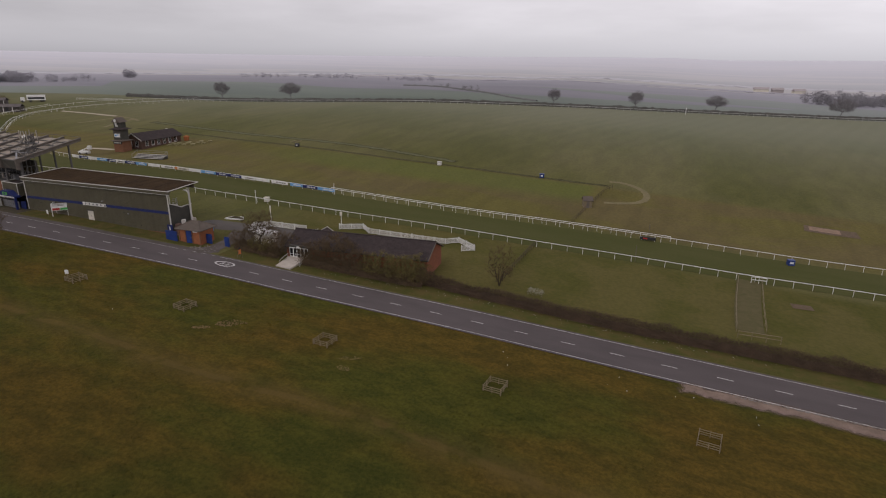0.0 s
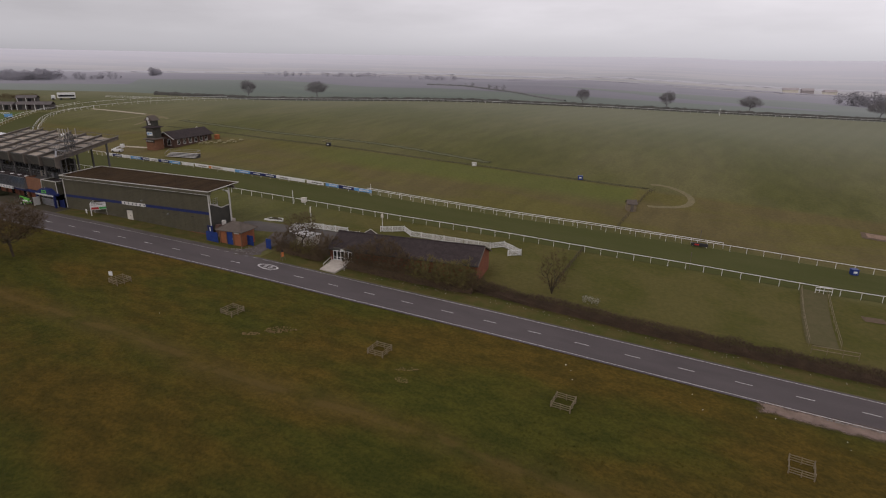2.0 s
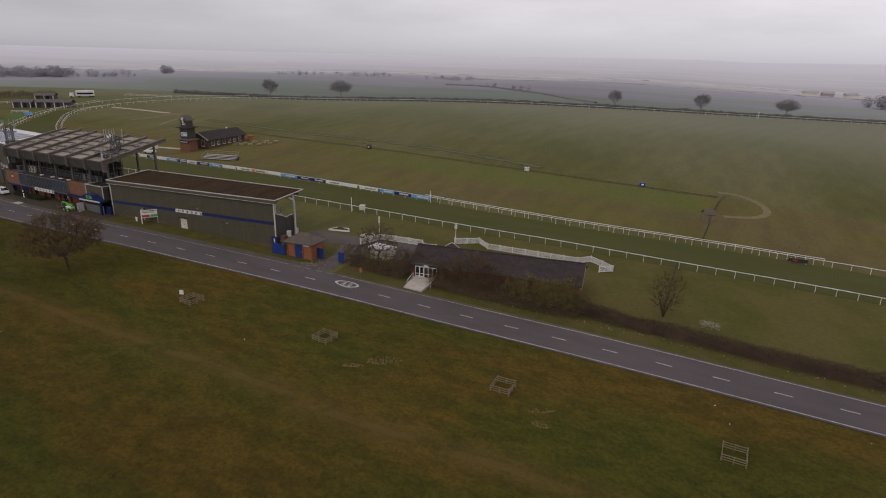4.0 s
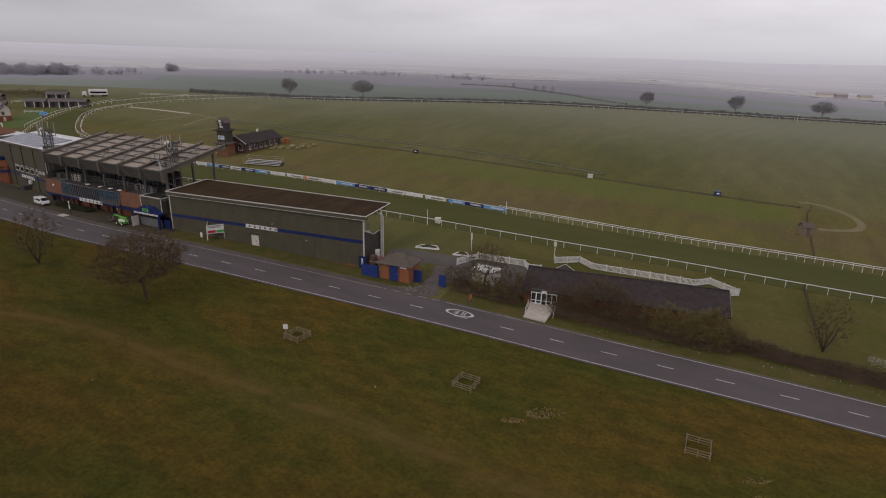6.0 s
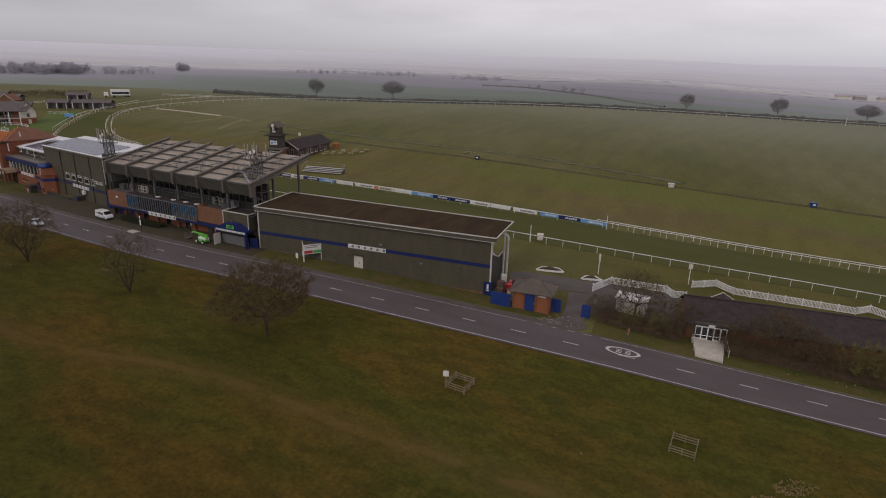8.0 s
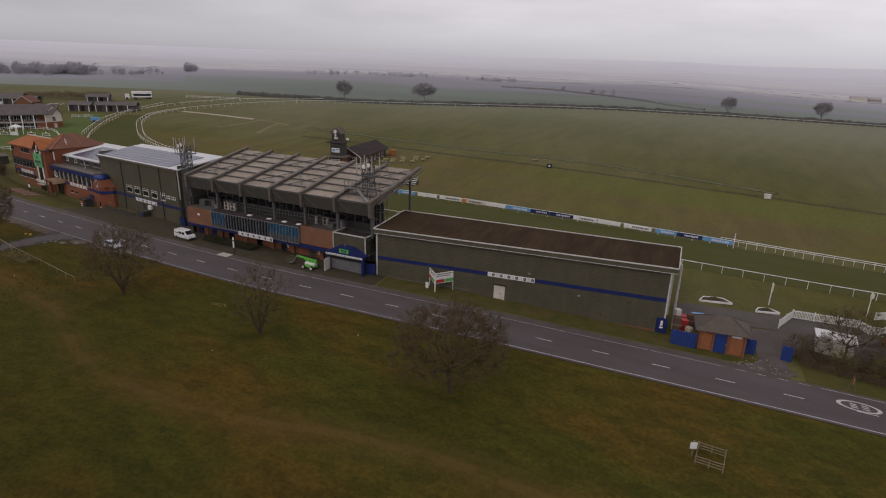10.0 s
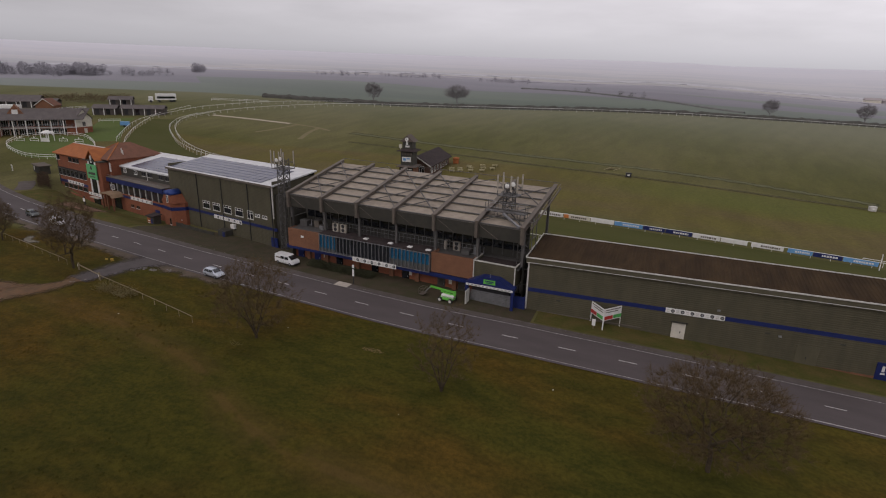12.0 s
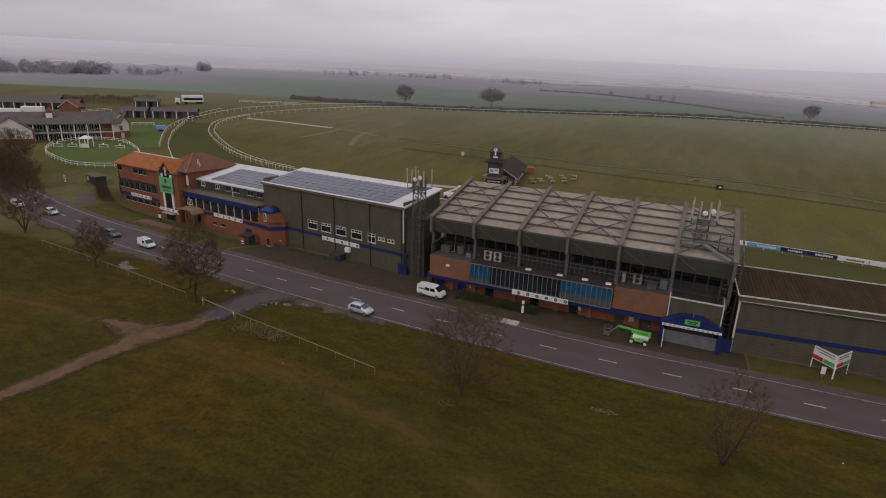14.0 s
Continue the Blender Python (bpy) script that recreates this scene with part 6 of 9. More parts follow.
part("base", MB().box(-1.6, 1.6, -0.7, 0.7, 0.3, 1.0, 0.08), M_WHITE, ws)
part("arm", MB().bar((-1.2, 0, 1.0), (1.8, 0, 2.2), 0.25, 0.3), M_WHITE, ws)
part("cradle", MB().box(1.4, 2.4, -0.5, 0.5, 1.5, 2.6, 0.08), M_WHITE, ws)
for sx in (-1.1, 1.1):
    part("wheel", MB().lathe([(0.3, -0.75), (0.32, -0.6)], 12, "y", (sx, 0, 0.32)), M_RUBBER, ws)


# ---- advertising boards on the inside rail ----
def rail_banners():
    spec = "wnwsncnswcowsnncwcsnsn"
    look_of = {"w": (M_WHITE, "plain white rail board"), "n": (M_BLUE, "dark blue rail board with pale bars"), "s": (M_SKYBLUE, "pale blue rail board with white bars"), "c": (M_WHITE, "white rail board with grey bars"), "o": (M_CREAM, "cream rail board with an orange corner")}
    line = [p for p in spread(RAIL_IN, 0.25) if -47 < p[0] < 48 and p[1] < 47]
    random.seed(14)
    at_, k = 0, 0
    while k < len(spec) and at_ < len(line) - 22:
        w = random.choice((15, 17, 18, 20))
        (x0, y0), (x1, y1) = line[at_], line[min(at_ + w, len(line) - 1)]
        z0, z1 = gz(x0, y0), gz(x1, y1)
        wide = math.hypot(x1 - x0, y1 - y0)
        ob = thing("rail_board", (x0, y0, z0), math.degrees(math.atan2(y1 - y0, x1 - x0)), look_of[spec[k]][1], "advertising board", "rail boards")
        tilt = pose(0, 0, 0, 0, -math.degrees(math.atan2(z1 - z0, wide)), 0)
        part("panel", MB().box(0.05, wide - 0.05, -0.15, -0.1, 0.42, 1.14), look_of[spec[k]][0], ob, at=tilt)
        if spec[k] == "o":
            part("corner", MB().box(0.1, 1.0, -0.17, -0.15, 0.44, 1.12), M_ORANGE, ob, at=tilt)
        if spec[k] != "w":
            u = wide * 0.3
            while u < wide * 0.85:
                s = random.uniform(0.16, 0.34)
                part("letter_bar", MB().box(u, u + s, -0.17, -0.15, 0.62, 0.92), M_WHITE if spec[k] in "ns" else M_BEAM, ob, at=tilt)
                u += s + 0.1
        at_ += w + random.choice((0, 0, 0, 2))
        k += 1


rail_banners()


# ---- kiosk and gates by the road ----
M_BRICKORANGE = brick_mat("orange_brick", (0.300, 0.115, 0.052), (0.245, 0.092, 0.044), (0.8, 0.8, 0.8))
M_UNITCREAM = mat("cream_plastic", (0.46, 0.40, 0.31), (0.38, 0.33, 0.26), 1.5, 0.6)


def build_kiosk():
    x, y = 43.5, 1.7
    z = -1.75
    ob = thing("ticket_kiosk", (x, y, z), 3, "brick ticket kiosk with blue doors and a hipped grey roof", "kiosk")
    part("wall", MB().box(-2.3, 2.5, -1.6, 1.7, -0.5, 2.45), M_BRICKORANGE, ob, "orange-red brick walls")
    part("roof", hip_roof(-2.3, 2.5, -1.6, 1.7, 2.45, 1.25, 0.5), M_SLATEGREY, ob, "grey tiled hipped roof")
    for a, b in (((-2.8, -2.1), (-0.65, 0.05)), ((3.0, -2.1), (0.85, 0.05)), ((3.0, 2.2), (0.85, 0.05)), ((-2.8, 2.2), (-0.65, 0.05))):
        part("hip_tile", MB().tube((*a, 2.47), (*b, 3.70), 0.07, n=6), M_SLATEGREY, ob)
    part("fascia", MB().box(-2.75, 2.95, -2.12, -2.06, 2.32, 2.46), M_BEAM, ob)
    for px in (-2.2, -0.8, 0.75, 2.4):
        part("pier", MB().box(px - 0.1, px + 0.1, -1.75, -1.6, -0.3, 2.3), M_BRICKBROWN, ob)
    d = part("blue_door", MB().box(-0.65, 0.55, -1.72, -1.6, -0.1, 2.2, 0.02), M_BLUE2, ob, "bright blue door")
    part("handle", MB().box(0.5, 0.58, -1.78, -1.72, 0.9, 1.1), M_GALV, d)
    part("shutter", MB().box(-2.05, -0.95, -1.68, -1.6, 0.0, 2.1), M_BRICKORANGE, ob, "rust-red shutter")
    part("shutter", MB().box(0.9, 2.25, -1.68, -1.6, 0.0, 2.1), M_BRICKORANGE, ob, "rust-red shutter")
    part("sign", MB().box(1.0, 2.0, -1.82, -1.74, 2.0, 2.25), M_WHITE, ob)
    for gx, gy, w, nm in ((38.4, -0.4, 2.7, "blue boarded gate beside the hall"), (45.9, 1.6, 1.4, "blue boarded gate beside the kiosk"), (49.9, 1.9, 1.1, "narrow blue boarded gate by the bushes")):
        zz = gz(gx + w / 2, max(gy, 0))
        gt = thing("blue_gate", (gx, gy, zz), 0, nm, "gate", "blue gates")
        n = int(w / 0.3)
        for i in range(n):
            part("board", MB().box(i * w / n + 0.01, (i + 1) * w / n - 0.01, -0.05, 0.05, -0.3, 1.8), M_BLUE2, gt)
        part("ledge", MB().box(0, w, 0.05, 0.1, 1.4, 1.55), M_BLUE2, gt)
    tp = thing("covered_stack", (41.6, 5.4, gz(41.6, 5.4)), 10, "blue and white tarpaulin-covered stack behind the kiosk", "stack")
    part("stack", MB().box(-1.5, 0.6, -0.7, 0.7, 0, 0.9, 0.15).box(-1.2, 0.4, -0.5, 0.6, 0.9, 1.5, 0.15).box(0.7, 1.9, -0.6, 0.5, 0, 0.7, 0.12), M_SKYBLUE, tp)
    part("strap", MB().box(-0.7, -0.5, -0.73, 0.73, 0, 0.94).box(0.1, 0.3, -0.73, 0.73, 0, 0.94), M_BLUE, tp)
    part("red_crate", MB().box(-2.4, -1.7, -0.5, 0.5, 0, 1.1, 0.03), M_RED, tp)
    for k, (cx, cy, w, h, m, lab) in enumerate(((38.9, 2.2, 0.9, 2.3, M_DARKBRICK, "tall rust-brown crate stacked beside the hall's end"), (39.7, 3.3, 0.8, 1.7, M_RED, "red plastic crate stacked beside the hall's end"), (38.8, 3.6, 0.7, 2.7, M_TRIM, "pale wrapped pallet beside the hall's end"), (40.3, 2.3, 0.7, 1.3, M_UNITCREAM, "cream drum-shaped bin beside the hall's end"), (40.4, 4.3, 0.8, 2.0, M_DARKBRICK, "brown timber crate behind the kiosk"))):
        cr = thing("storage_crate", (cx, cy, gz(cx, cy)), 17 * k, lab, "crate", "crates")
        part("box", MB().box(-w / 2, w / 2, -w / 2, w / 2, -0.2, h, 0.05), m, cr)
        for zz in (0.3, h * 0.6):
            part("batten", MB().box(-w / 2 - 0.03, w / 2 + 0.03, -w / 2 - 0.03, w / 2 + 0.03, zz, zz + 0.1), M_WOOD, cr)


build_kiosk()



def verge(pts, a, b, m, lab, lift=0.03):
    return strip(pts, a, b, lift, "verge", m, lab, "verge")


M_WORN = mat("worn_tan_grass", (0.175, 0.145, 0.072), (0.135, 0.115, 0.055), 0.5, 1.0, 0.3, 6)
M_SCUFF = mat("scuffed_chalky_earth", (0.255, 0.168, 0.118), (0.18, 0.125, 0.085), 0.9, 0.95, 0.3, 6)
M_VERGE = mat("muddy_verge", (0.058, 0.042, 0.027), (0.040, 0.038, 0.016), 0.5, 0.95, 0.4, 5, fine=0.35)
M_GRAVEL = mat("dusty_tarmac", (0.098, 0.083, 0.078), (0.072, 0.058, 0.050), 0.35, 0.95, 0.3, 8, fine=0.25)
M_LUSH = mat("verge_grass", (0.062, 0.066, 0.018), (0.095, 0.075, 0.028), 0.35, 1.0, 0.5, 5, fine=0.35, spec=0.05)
verge(ROAD[2:11], 3.5, 4.5, M_GRAVEL, "dusty tarmac margin on the buildings' side of the road", 0.045)
strip([(-71, -0.8), *ROAD[5:9]], 4.3, 12.0, 0.04, "verge", M_VERGE, "muddy brown verge in front of the stands", "verge", step=1.0, cross=10)
strip([*ROAD[3:5], (-71, -0.8)], 4.3, 12.0, 0.04, "verge", M_LUSH, "rough grass verge in front of the brick ranges", "verge", step=1.0, cross=10)
verge(ROAD[8:11], 4.9, 8.4, M_LUSH, "rough grass verge in front of the hall")
verge(ROAD[10:17], 3.9, 8.2, M_LUSH, "rough grass verge below the hedge")
M_MARGIN = mat("trodden_roadside_mud", (0.108, 0.079, 0.060), (0.074, 0.060, 0.036), 0.5, 0.95, 0.3, 6, fine=0.3)
soft_edge(M_MARGIN)
strip([*ROAD[3:7], (-35, -6.1)], -5.7, -1.6, 0.04, "verge", M_MARGIN, "worn muddy roadside margin where cars park", "verge", step=0.7, cross=8, rag=1.0)
strip([(126, -8.6), (140, -8.3), (150, -8.2), (175, -7.6)], -1.6, 1.4, 0.07, "verge", soft_edge(mat("pinkish_bare_earth", (0.215, 0.155, 0.125), (0.145, 0.105, 0.080), 0.6, 0.95, 0.3, 6, fine=0.3)), "bare earth margin beside the road", "verge", step=0.7, cross=6, rag=0.4)
strip([(38.4, 7.6), (43, 8.4), (48, 9.2), (51, 9.4)], -2.0, 1.8, 0.045, "forecourt", M_TARMAC, "grey-brown tarmac forecourt behind the kiosk", "path", step=1.0, cross=6)
strip([(49.6, 8.6), (53, 8.8), (58, 9.4), (62.2, 9.9)], -5.2, 3.2, 0.04, "forecourt", M_TARMAC, "grey-brown tarmac yard behind the shrubs", "path", step=1.0, cross=6)
strip([(49.0, -2.2), (49.0, 3), (48.6, 7), (48.0, 10.5)], -1.5, 1.4, 0.05, "forecourt", M_GRAVEL, "worn brown-grey path from the road to the lawn", "path")
strip([(49.5, -2.5), (48, -0.5), (47, 1.0)], -2.3, 2.3, 0.062, "gateway", M_GRAVEL, "broken stony gateway onto the road", "path")


def patch(rows, lift, name, m, label, rag=0.3, grow=0.0, ends=0.0):
    """A ragged sheet on the ground between two edges given as cross-sections (x, y, x, y)."""
    vs, n = [], 0
    for a, b in zip(rows, rows[1:]):
        k = max(2, int(math.hypot(b[0] - a[0], b[1] - a[1]) / 0.45))
        for i in range(k + (b is rows[-1])):
            x0, y0, x1, y1 = (u + (v - u) * i / k for u, v in zip(a, b))
            w = math.hypot(x1 - x0, y1 - y0) or 1.0
            ux, uy = (x1 - x0) / w, (y1 - y0) / w
            e0 = grow + rag * (noise.noise((x0 * 0.5, y0 * 0.5, 2)) + 0.7 * noise.noise((x0 * 1.6, y0 * 1.6, 5)))
            e1 = grow + rag * (noise.noise((x1 * 0.5, y1 * 0.5, 8)) + 0.7 * noise.noise((x1 * 1.6, y1 * 1.6, 11)))
            for j in range(7):
                f = -e0 + (w + e0 + e1) * j / 6
                X, Y = x0 + ux * f, y0 + uy * f
                vs.append((X, Y, gz(X, Y) + (0.12 * noise.noise((X * 0.06, Y * 0.06, 0)) if Y < -14 else 0) + lift))
            n += 1
    mb = MB().add(vs, [(i * 7 + j, (i + 1) * 7 + j, (i + 1) * 7 + j + 1, i * 7 + j + 1) for i in range(n - 1) for j in range(6)])
    return rim(solo(name, mb, m, label, "track", kind="structure"), [min(1.0, (0, 0.36, 0.75, 1, 0.75, 0.36, 0)[j], min(i, n - 1 - i) * 0.25 + ends) for i in range(n) for j in range(7)])


M_MUD = mat("reddish_track_mud", (0.150, 0.084, 0.042), (0.088, 0.055, 0.030), 0.55, 0.9, 0.4, 5, fine=0.3)
M_MUDGRASS = mat("muddied_grass", (0.092, 0.064, 0.030), (0.062, 0.056, 0.020), 0.6, 0.95, 0.4, 5, fine=0.35, spec=0.05)
for _m in (M_MUD, M_MUDGRASS):
    soft_edge(_m)
M_MOUTH = mat("damp_dark_tarmac", (0.084, 0.071, 0.070), (0.062, 0.052, 0.050), 0.4, 0.8, 0.2, 10, fine=0.2)
soft_edge(M_MOUTH)
TRACK = [(-66.9, -47.6, -65.1, -48.4), (-61.8, -35.9, -60.1, -36.6), (-61.3, -32.5, -59.0, -32.9), (-60.9, -28.5, -58.5, -29.0), (-60.4, -25.0, -57.7, -25.6), (-61.7, -22.6, -56.7, -24.0), (-60.8, -20.9, -55.3, -21.8), (-58.2, -19.6, -55.2, -19.4), (-57.1, -17.6, -55.0, -17.2), (-57.8, -15.4, -53.8, -15.8)]
SPUR = [(-67.2, -22.0, -67.0, -21.6), (-63.6, -22.7, -63.3, -20.9), (-61.2, -23.9, -60.4, -20.2), (-58.8, -24.4, -58.4, -20.0)]
MOUTH = [(-57.4, -16.4, -54.2, -17.0), (-57.8, -14.6, -53.5, -15.4), (-57.4, -12.4, -52.8, -12.8), (-57.0, -9.2, -51.4, -9.9), (-57.2, -6.4, -48.4, -7.9)]
patch(TRACK, 0.035, "farm_track", M_MUDGRASS, "muddied grass edges of the track", 0.9, 0.8)
patch(SPUR, 0.040, "farm_track", M_MUDGRASS, "muddied grass round the spur of the track", 1.0, 0.9)
patch(SPUR, 0.055, "farm_track", M_MUD, "muddy reddish spur of the track", 0.5, 0.3)
patch(TRACK, 0.070, "farm_track", M_MUD, "bare reddish earth track leading off the road", 0.35, 0.55)
patch(MOUTH, 0.085, "farm_track", M_MOUTH, "dark tarmac mouth of the track", 0.35, 0.9, 0.6)
strip([(-157, 116.5), (-139.4, 118.1), (-119.5, 117.7)], -0.9, 0.9, 0.05, "pale_path", M_CHALK, "pale bare path on the infield", "path")
strip([(-119.8, 117.7), (-108, 115.2), (-98, 110.6)], -0.7, 0.7, 0.05, "pale_path", M_WORN, "bare muddy path on the infield", "path")
strip([(-117.4, 116.6), (-119.5, 107), (-123.0, 97.4)], -0.8, 0.8, 0.045, "pale_path", M_WORN, "short bare muddy path", "path")
strip([(-106.5, 115.2), (-104.5, 105), (-100.5, 94.5)], -0.9, 0.9, 0.045, "pale_path", M_WORN, "short bare muddy path", "path")
strip([(-60.5, 58), (-55, 58.6), (-47, 58.8)], -1.0, 1.0, 0.05, "pale_path", M_CHALK, "pale path beside the clock tower", "path")
strip([(105.3, 90.5), (109.2, 90.9), (114.1, 86.7), (116.2, 80.2), (114.5, 73.9), (109.0, 70.3), (104.5, 69.4)], -0.85, 0.85, 0.05, "pale_path", M_WORN, "tan worn loop round the brush fence", "path")
strip([(150.4, 72.6), (154.9, 72.2), (160.9, 72.2)], -2.6, 2.2, 0.045, "bare_patch", M_DIRT, "brown bare rim of a patch on the infield", "path", step=0.8)
strip([(151.4, 72.6), (154.9, 72.4), (159.4, 72.3)], -1.5, 1.5, 0.06, "bare_patch", M_SCUFF, "bare pale patch on the infield", "path")
strip([(142, 24), (146, 24.5)], -0.9, 0.9, 0.05, "bare_patch", M_DIRT, "small reddish bare patch in the paddock", "path")
M_DITCH = mat("ditch_grass", (0.088, 0.082, 0.042), (0.072, 0.067, 0.036), 0.3, 1.0, 0.3, 4, spec=0.05)
soft_edge(M_DITCH)
M_DAMP = soft_edge(mat("damp_infield_grass", (0.112, 0.112, 0.062), (0.100, 0.100, 0.056), 0.3, 1.0, 0.3, 4, spec=0.05))
strip([(-84, 97), (-47, 91.2), (-20, 86.9), (4, 85.7), (40, 85.2), (57, 85.5), (87.4, 85.6), (106, 86)], -0.95, 0.95, 0.06, "drain", M_DITCH, "dark drain line across the infield", "drain", step=1.2, cross=4, rag=0.3)
strip([(-91, 110.5), (-66, 105), (-30, 97.6), (-5, 95.5), (17, 95.4), (37, 93.7), (60, 90.5)], -1.9, 1.9, 0.05, "drain", M_DAMP, "soft damp line across the infield", "drain", step=1.2, cross=4, rag=0.9)
M_PALEGRASS = mat("rank_pale_grass", (0.108, 0.092, 0.048), (0.088, 0.080, 0.037), 0.8, 1.0, 0.4, 5, spec=0.05)
strip([(136.6, 32), (135.6, 20), (135.2, 9)], -1.9, 1.9, 0.05, "crossing_path", M_PALEGRASS, "pale rough grass path between wire fences", "path")


# ---- low slate-roofed building by the ramp ----
def build_low():
    ob = thing("low_building", (61.6, 7.2, 0.0), 6.0, "low brick building with a dark slate roof", "building")
    L, W = 26.2, 4.3
    zr, ze, z0 = 1.05, -0.75, -4.6
    part("wall", MB().add([(x, y, z) for x in (0.3, L - 0.3) for y, z in ((-W + 0.4, z0), (W - 0.4, z0), (W - 0.4, ze), (0, zr - 0.15), (-W + 0.4, ze))],
         [(4, 3, 2, 1, 0), (5, 6, 7, 8, 9)] + [(i, (i + 1) % 5, 5 + (i + 1) % 5, 5 + i) for i in range(5)]), M_BRICK, ob, "red brick walls and gable")
    for s in (-1, 1):
        part("roof_slope", MB().add([(0, 0, zr), (L, 0, zr), (L, s * W, ze - 0.2), (0, s * W, ze - 0.2), (0, 0, zr + 0.14), (L, 0, zr + 0.14), (L, s * W, ze - 0.06), (0, s * W, ze - 0.06)],
             [(0, 1, 2, 3), (7, 6, 5, 4), (0, 4, 5, 1), (1, 5, 6, 2), (2, 6, 7, 3), (3, 7, 4, 0)]), M_SLATE, ob, "dark slate slope")
    n = 16
    for k in range(1, n):
        y = -W * k / n
        z = zr + 0.15 + (ze - zr - 0.2) * k / n
        part("slate_course", MB().box(0.02, L - 0.02, y - 0.02, y + 0.05, z - 0.01, z + 0.008), M_SLATE, ob)
    part("ridge_tile", MB().bar((0, 0, zr + 0.16), (L, 0, zr + 0.16), 0.3, 0.1), M_SLATE, ob)
    part("barge_board", MB().bar((L + 0.04, 0, zr + 0.06), (L + 0.04, -W, ze - 0.12), 0.08, 0.22).bar((L + 0.04, 0, zr + 0.06), (L + 0.04, W, ze - 0.12), 0.08, 0.18), M_BEAM, ob, "taupe barge board")
    part("gutter", MB().tube((0, -W - 0.03, ze - 0.15), (L, -W - 0.03, ze - 0.15), 0.07), M_BLACK, ob)
    # glazed doors and ramp
    part("porch_front", MB().box(1.2, 4.9, -W - 0.20, -W + 0.3, -2.9, ze + 0.22), M_CLADDARK, ob, "dark timber porch front")
    for i in range(5):
        x = 1.30 + i * 0.70
        dr = part("glass_door", MB().box(x, x + 0.70, -W - 0.26, -W - 0.20, -2.85, -0.85), M_GLASS, ob)
        part("door_frame", MB().box(x, x + 0.07, -W - 0.31, -W - 0.26, -2.85, -0.85).box(x + 0.63, x + 0.70, -W - 0.31, -W - 0.26, -2.85, -0.85).box(x + 0.07, x + 0.63, -W - 0.31, -W - 0.26, -0.95, -0.85).box(x + 0.07, x + 0.63, -W - 0.31, -W - 0.26, -2.85, -2.72).box(x + 0.07, x + 0.63, -W - 0.30, -W - 0.26, -2.05, -1.98), M_WHITE, dr)
        if i != 2:
            part("kick_panel", MB().box(x + 0.07, x + 0.63, -W - 0.29, -W - 0.26, -2.72, -2.36), M_TRIM, dr)
    part("door_sign", MB().box(2.7, 3.4, -W - 0.34, -W - 0.20, -0.82, -0.60), M_WHITE, ob)
    part("landing", MB().box(1.0, 5.0, -W - 1.0, -W - 0.2, -4.4, -2.55), M_CONCRETE, ob)
    part("ramp", MB().add([(1.3, -W - 1.0, -2.55), (4.6, -W - 1.0, -2.6), (4.0, -W - 4.9, -2.90), (1.1, -W - 4.5, -2.78), (1.3, -W - 1.0, -4.4), (4.6, -W - 1.0, -4.4), (4.0, -W - 4.9, -4.4), (1.1, -W - 4.5, -4.4)],
         [(0, 1, 2, 3), (7, 6, 5, 4), (0, 4, 5, 1), (1, 5, 6, 2), (2, 6, 7, 3), (3, 7, 4, 0)]), M_CONCRETE, ob, "pale concrete ramp")
    for x in (1.1, 4.8):
        part("handrail", MB().tube((x, -W - 0.6, -1.9), (x, -W - 3.2, -2.3), 0.04).tube((x, -W - 0.6, -2.85), (x, -W - 0.6, -1.9), 0.04).tube((x, -W - 3.2, -3.3), (x, -W - 3.2, -2.3), 0.04).tube((x, -W - 0.6, -2.4), (x, -W - 3.2, -2.8), 0.03), M_TRIM, ob)
    dm = part("dormer", MB().add([(x, y, z) for y in (0.3, 2.4) for x, z in ((3.3, 0.2), (6.5, 0.2), (4.9, 1.18))], [(0, 1, 2), (5, 4, 3), (0, 3, 4, 1), (1, 4, 5, 2), (2, 5, 3, 0)]), M_SLATE, ob, "dark slate gable behind the ridge")
    part("gable_board", MB().bar((3.1, 2.44, 0.14), (4.9, 2.44, 1.26), 0.05, 0.10).bar((6.7, 2.44, 0.14), (4.9, 2.44, 1.26), 0.05, 0.10), M_TRIM, dm)


build_low()


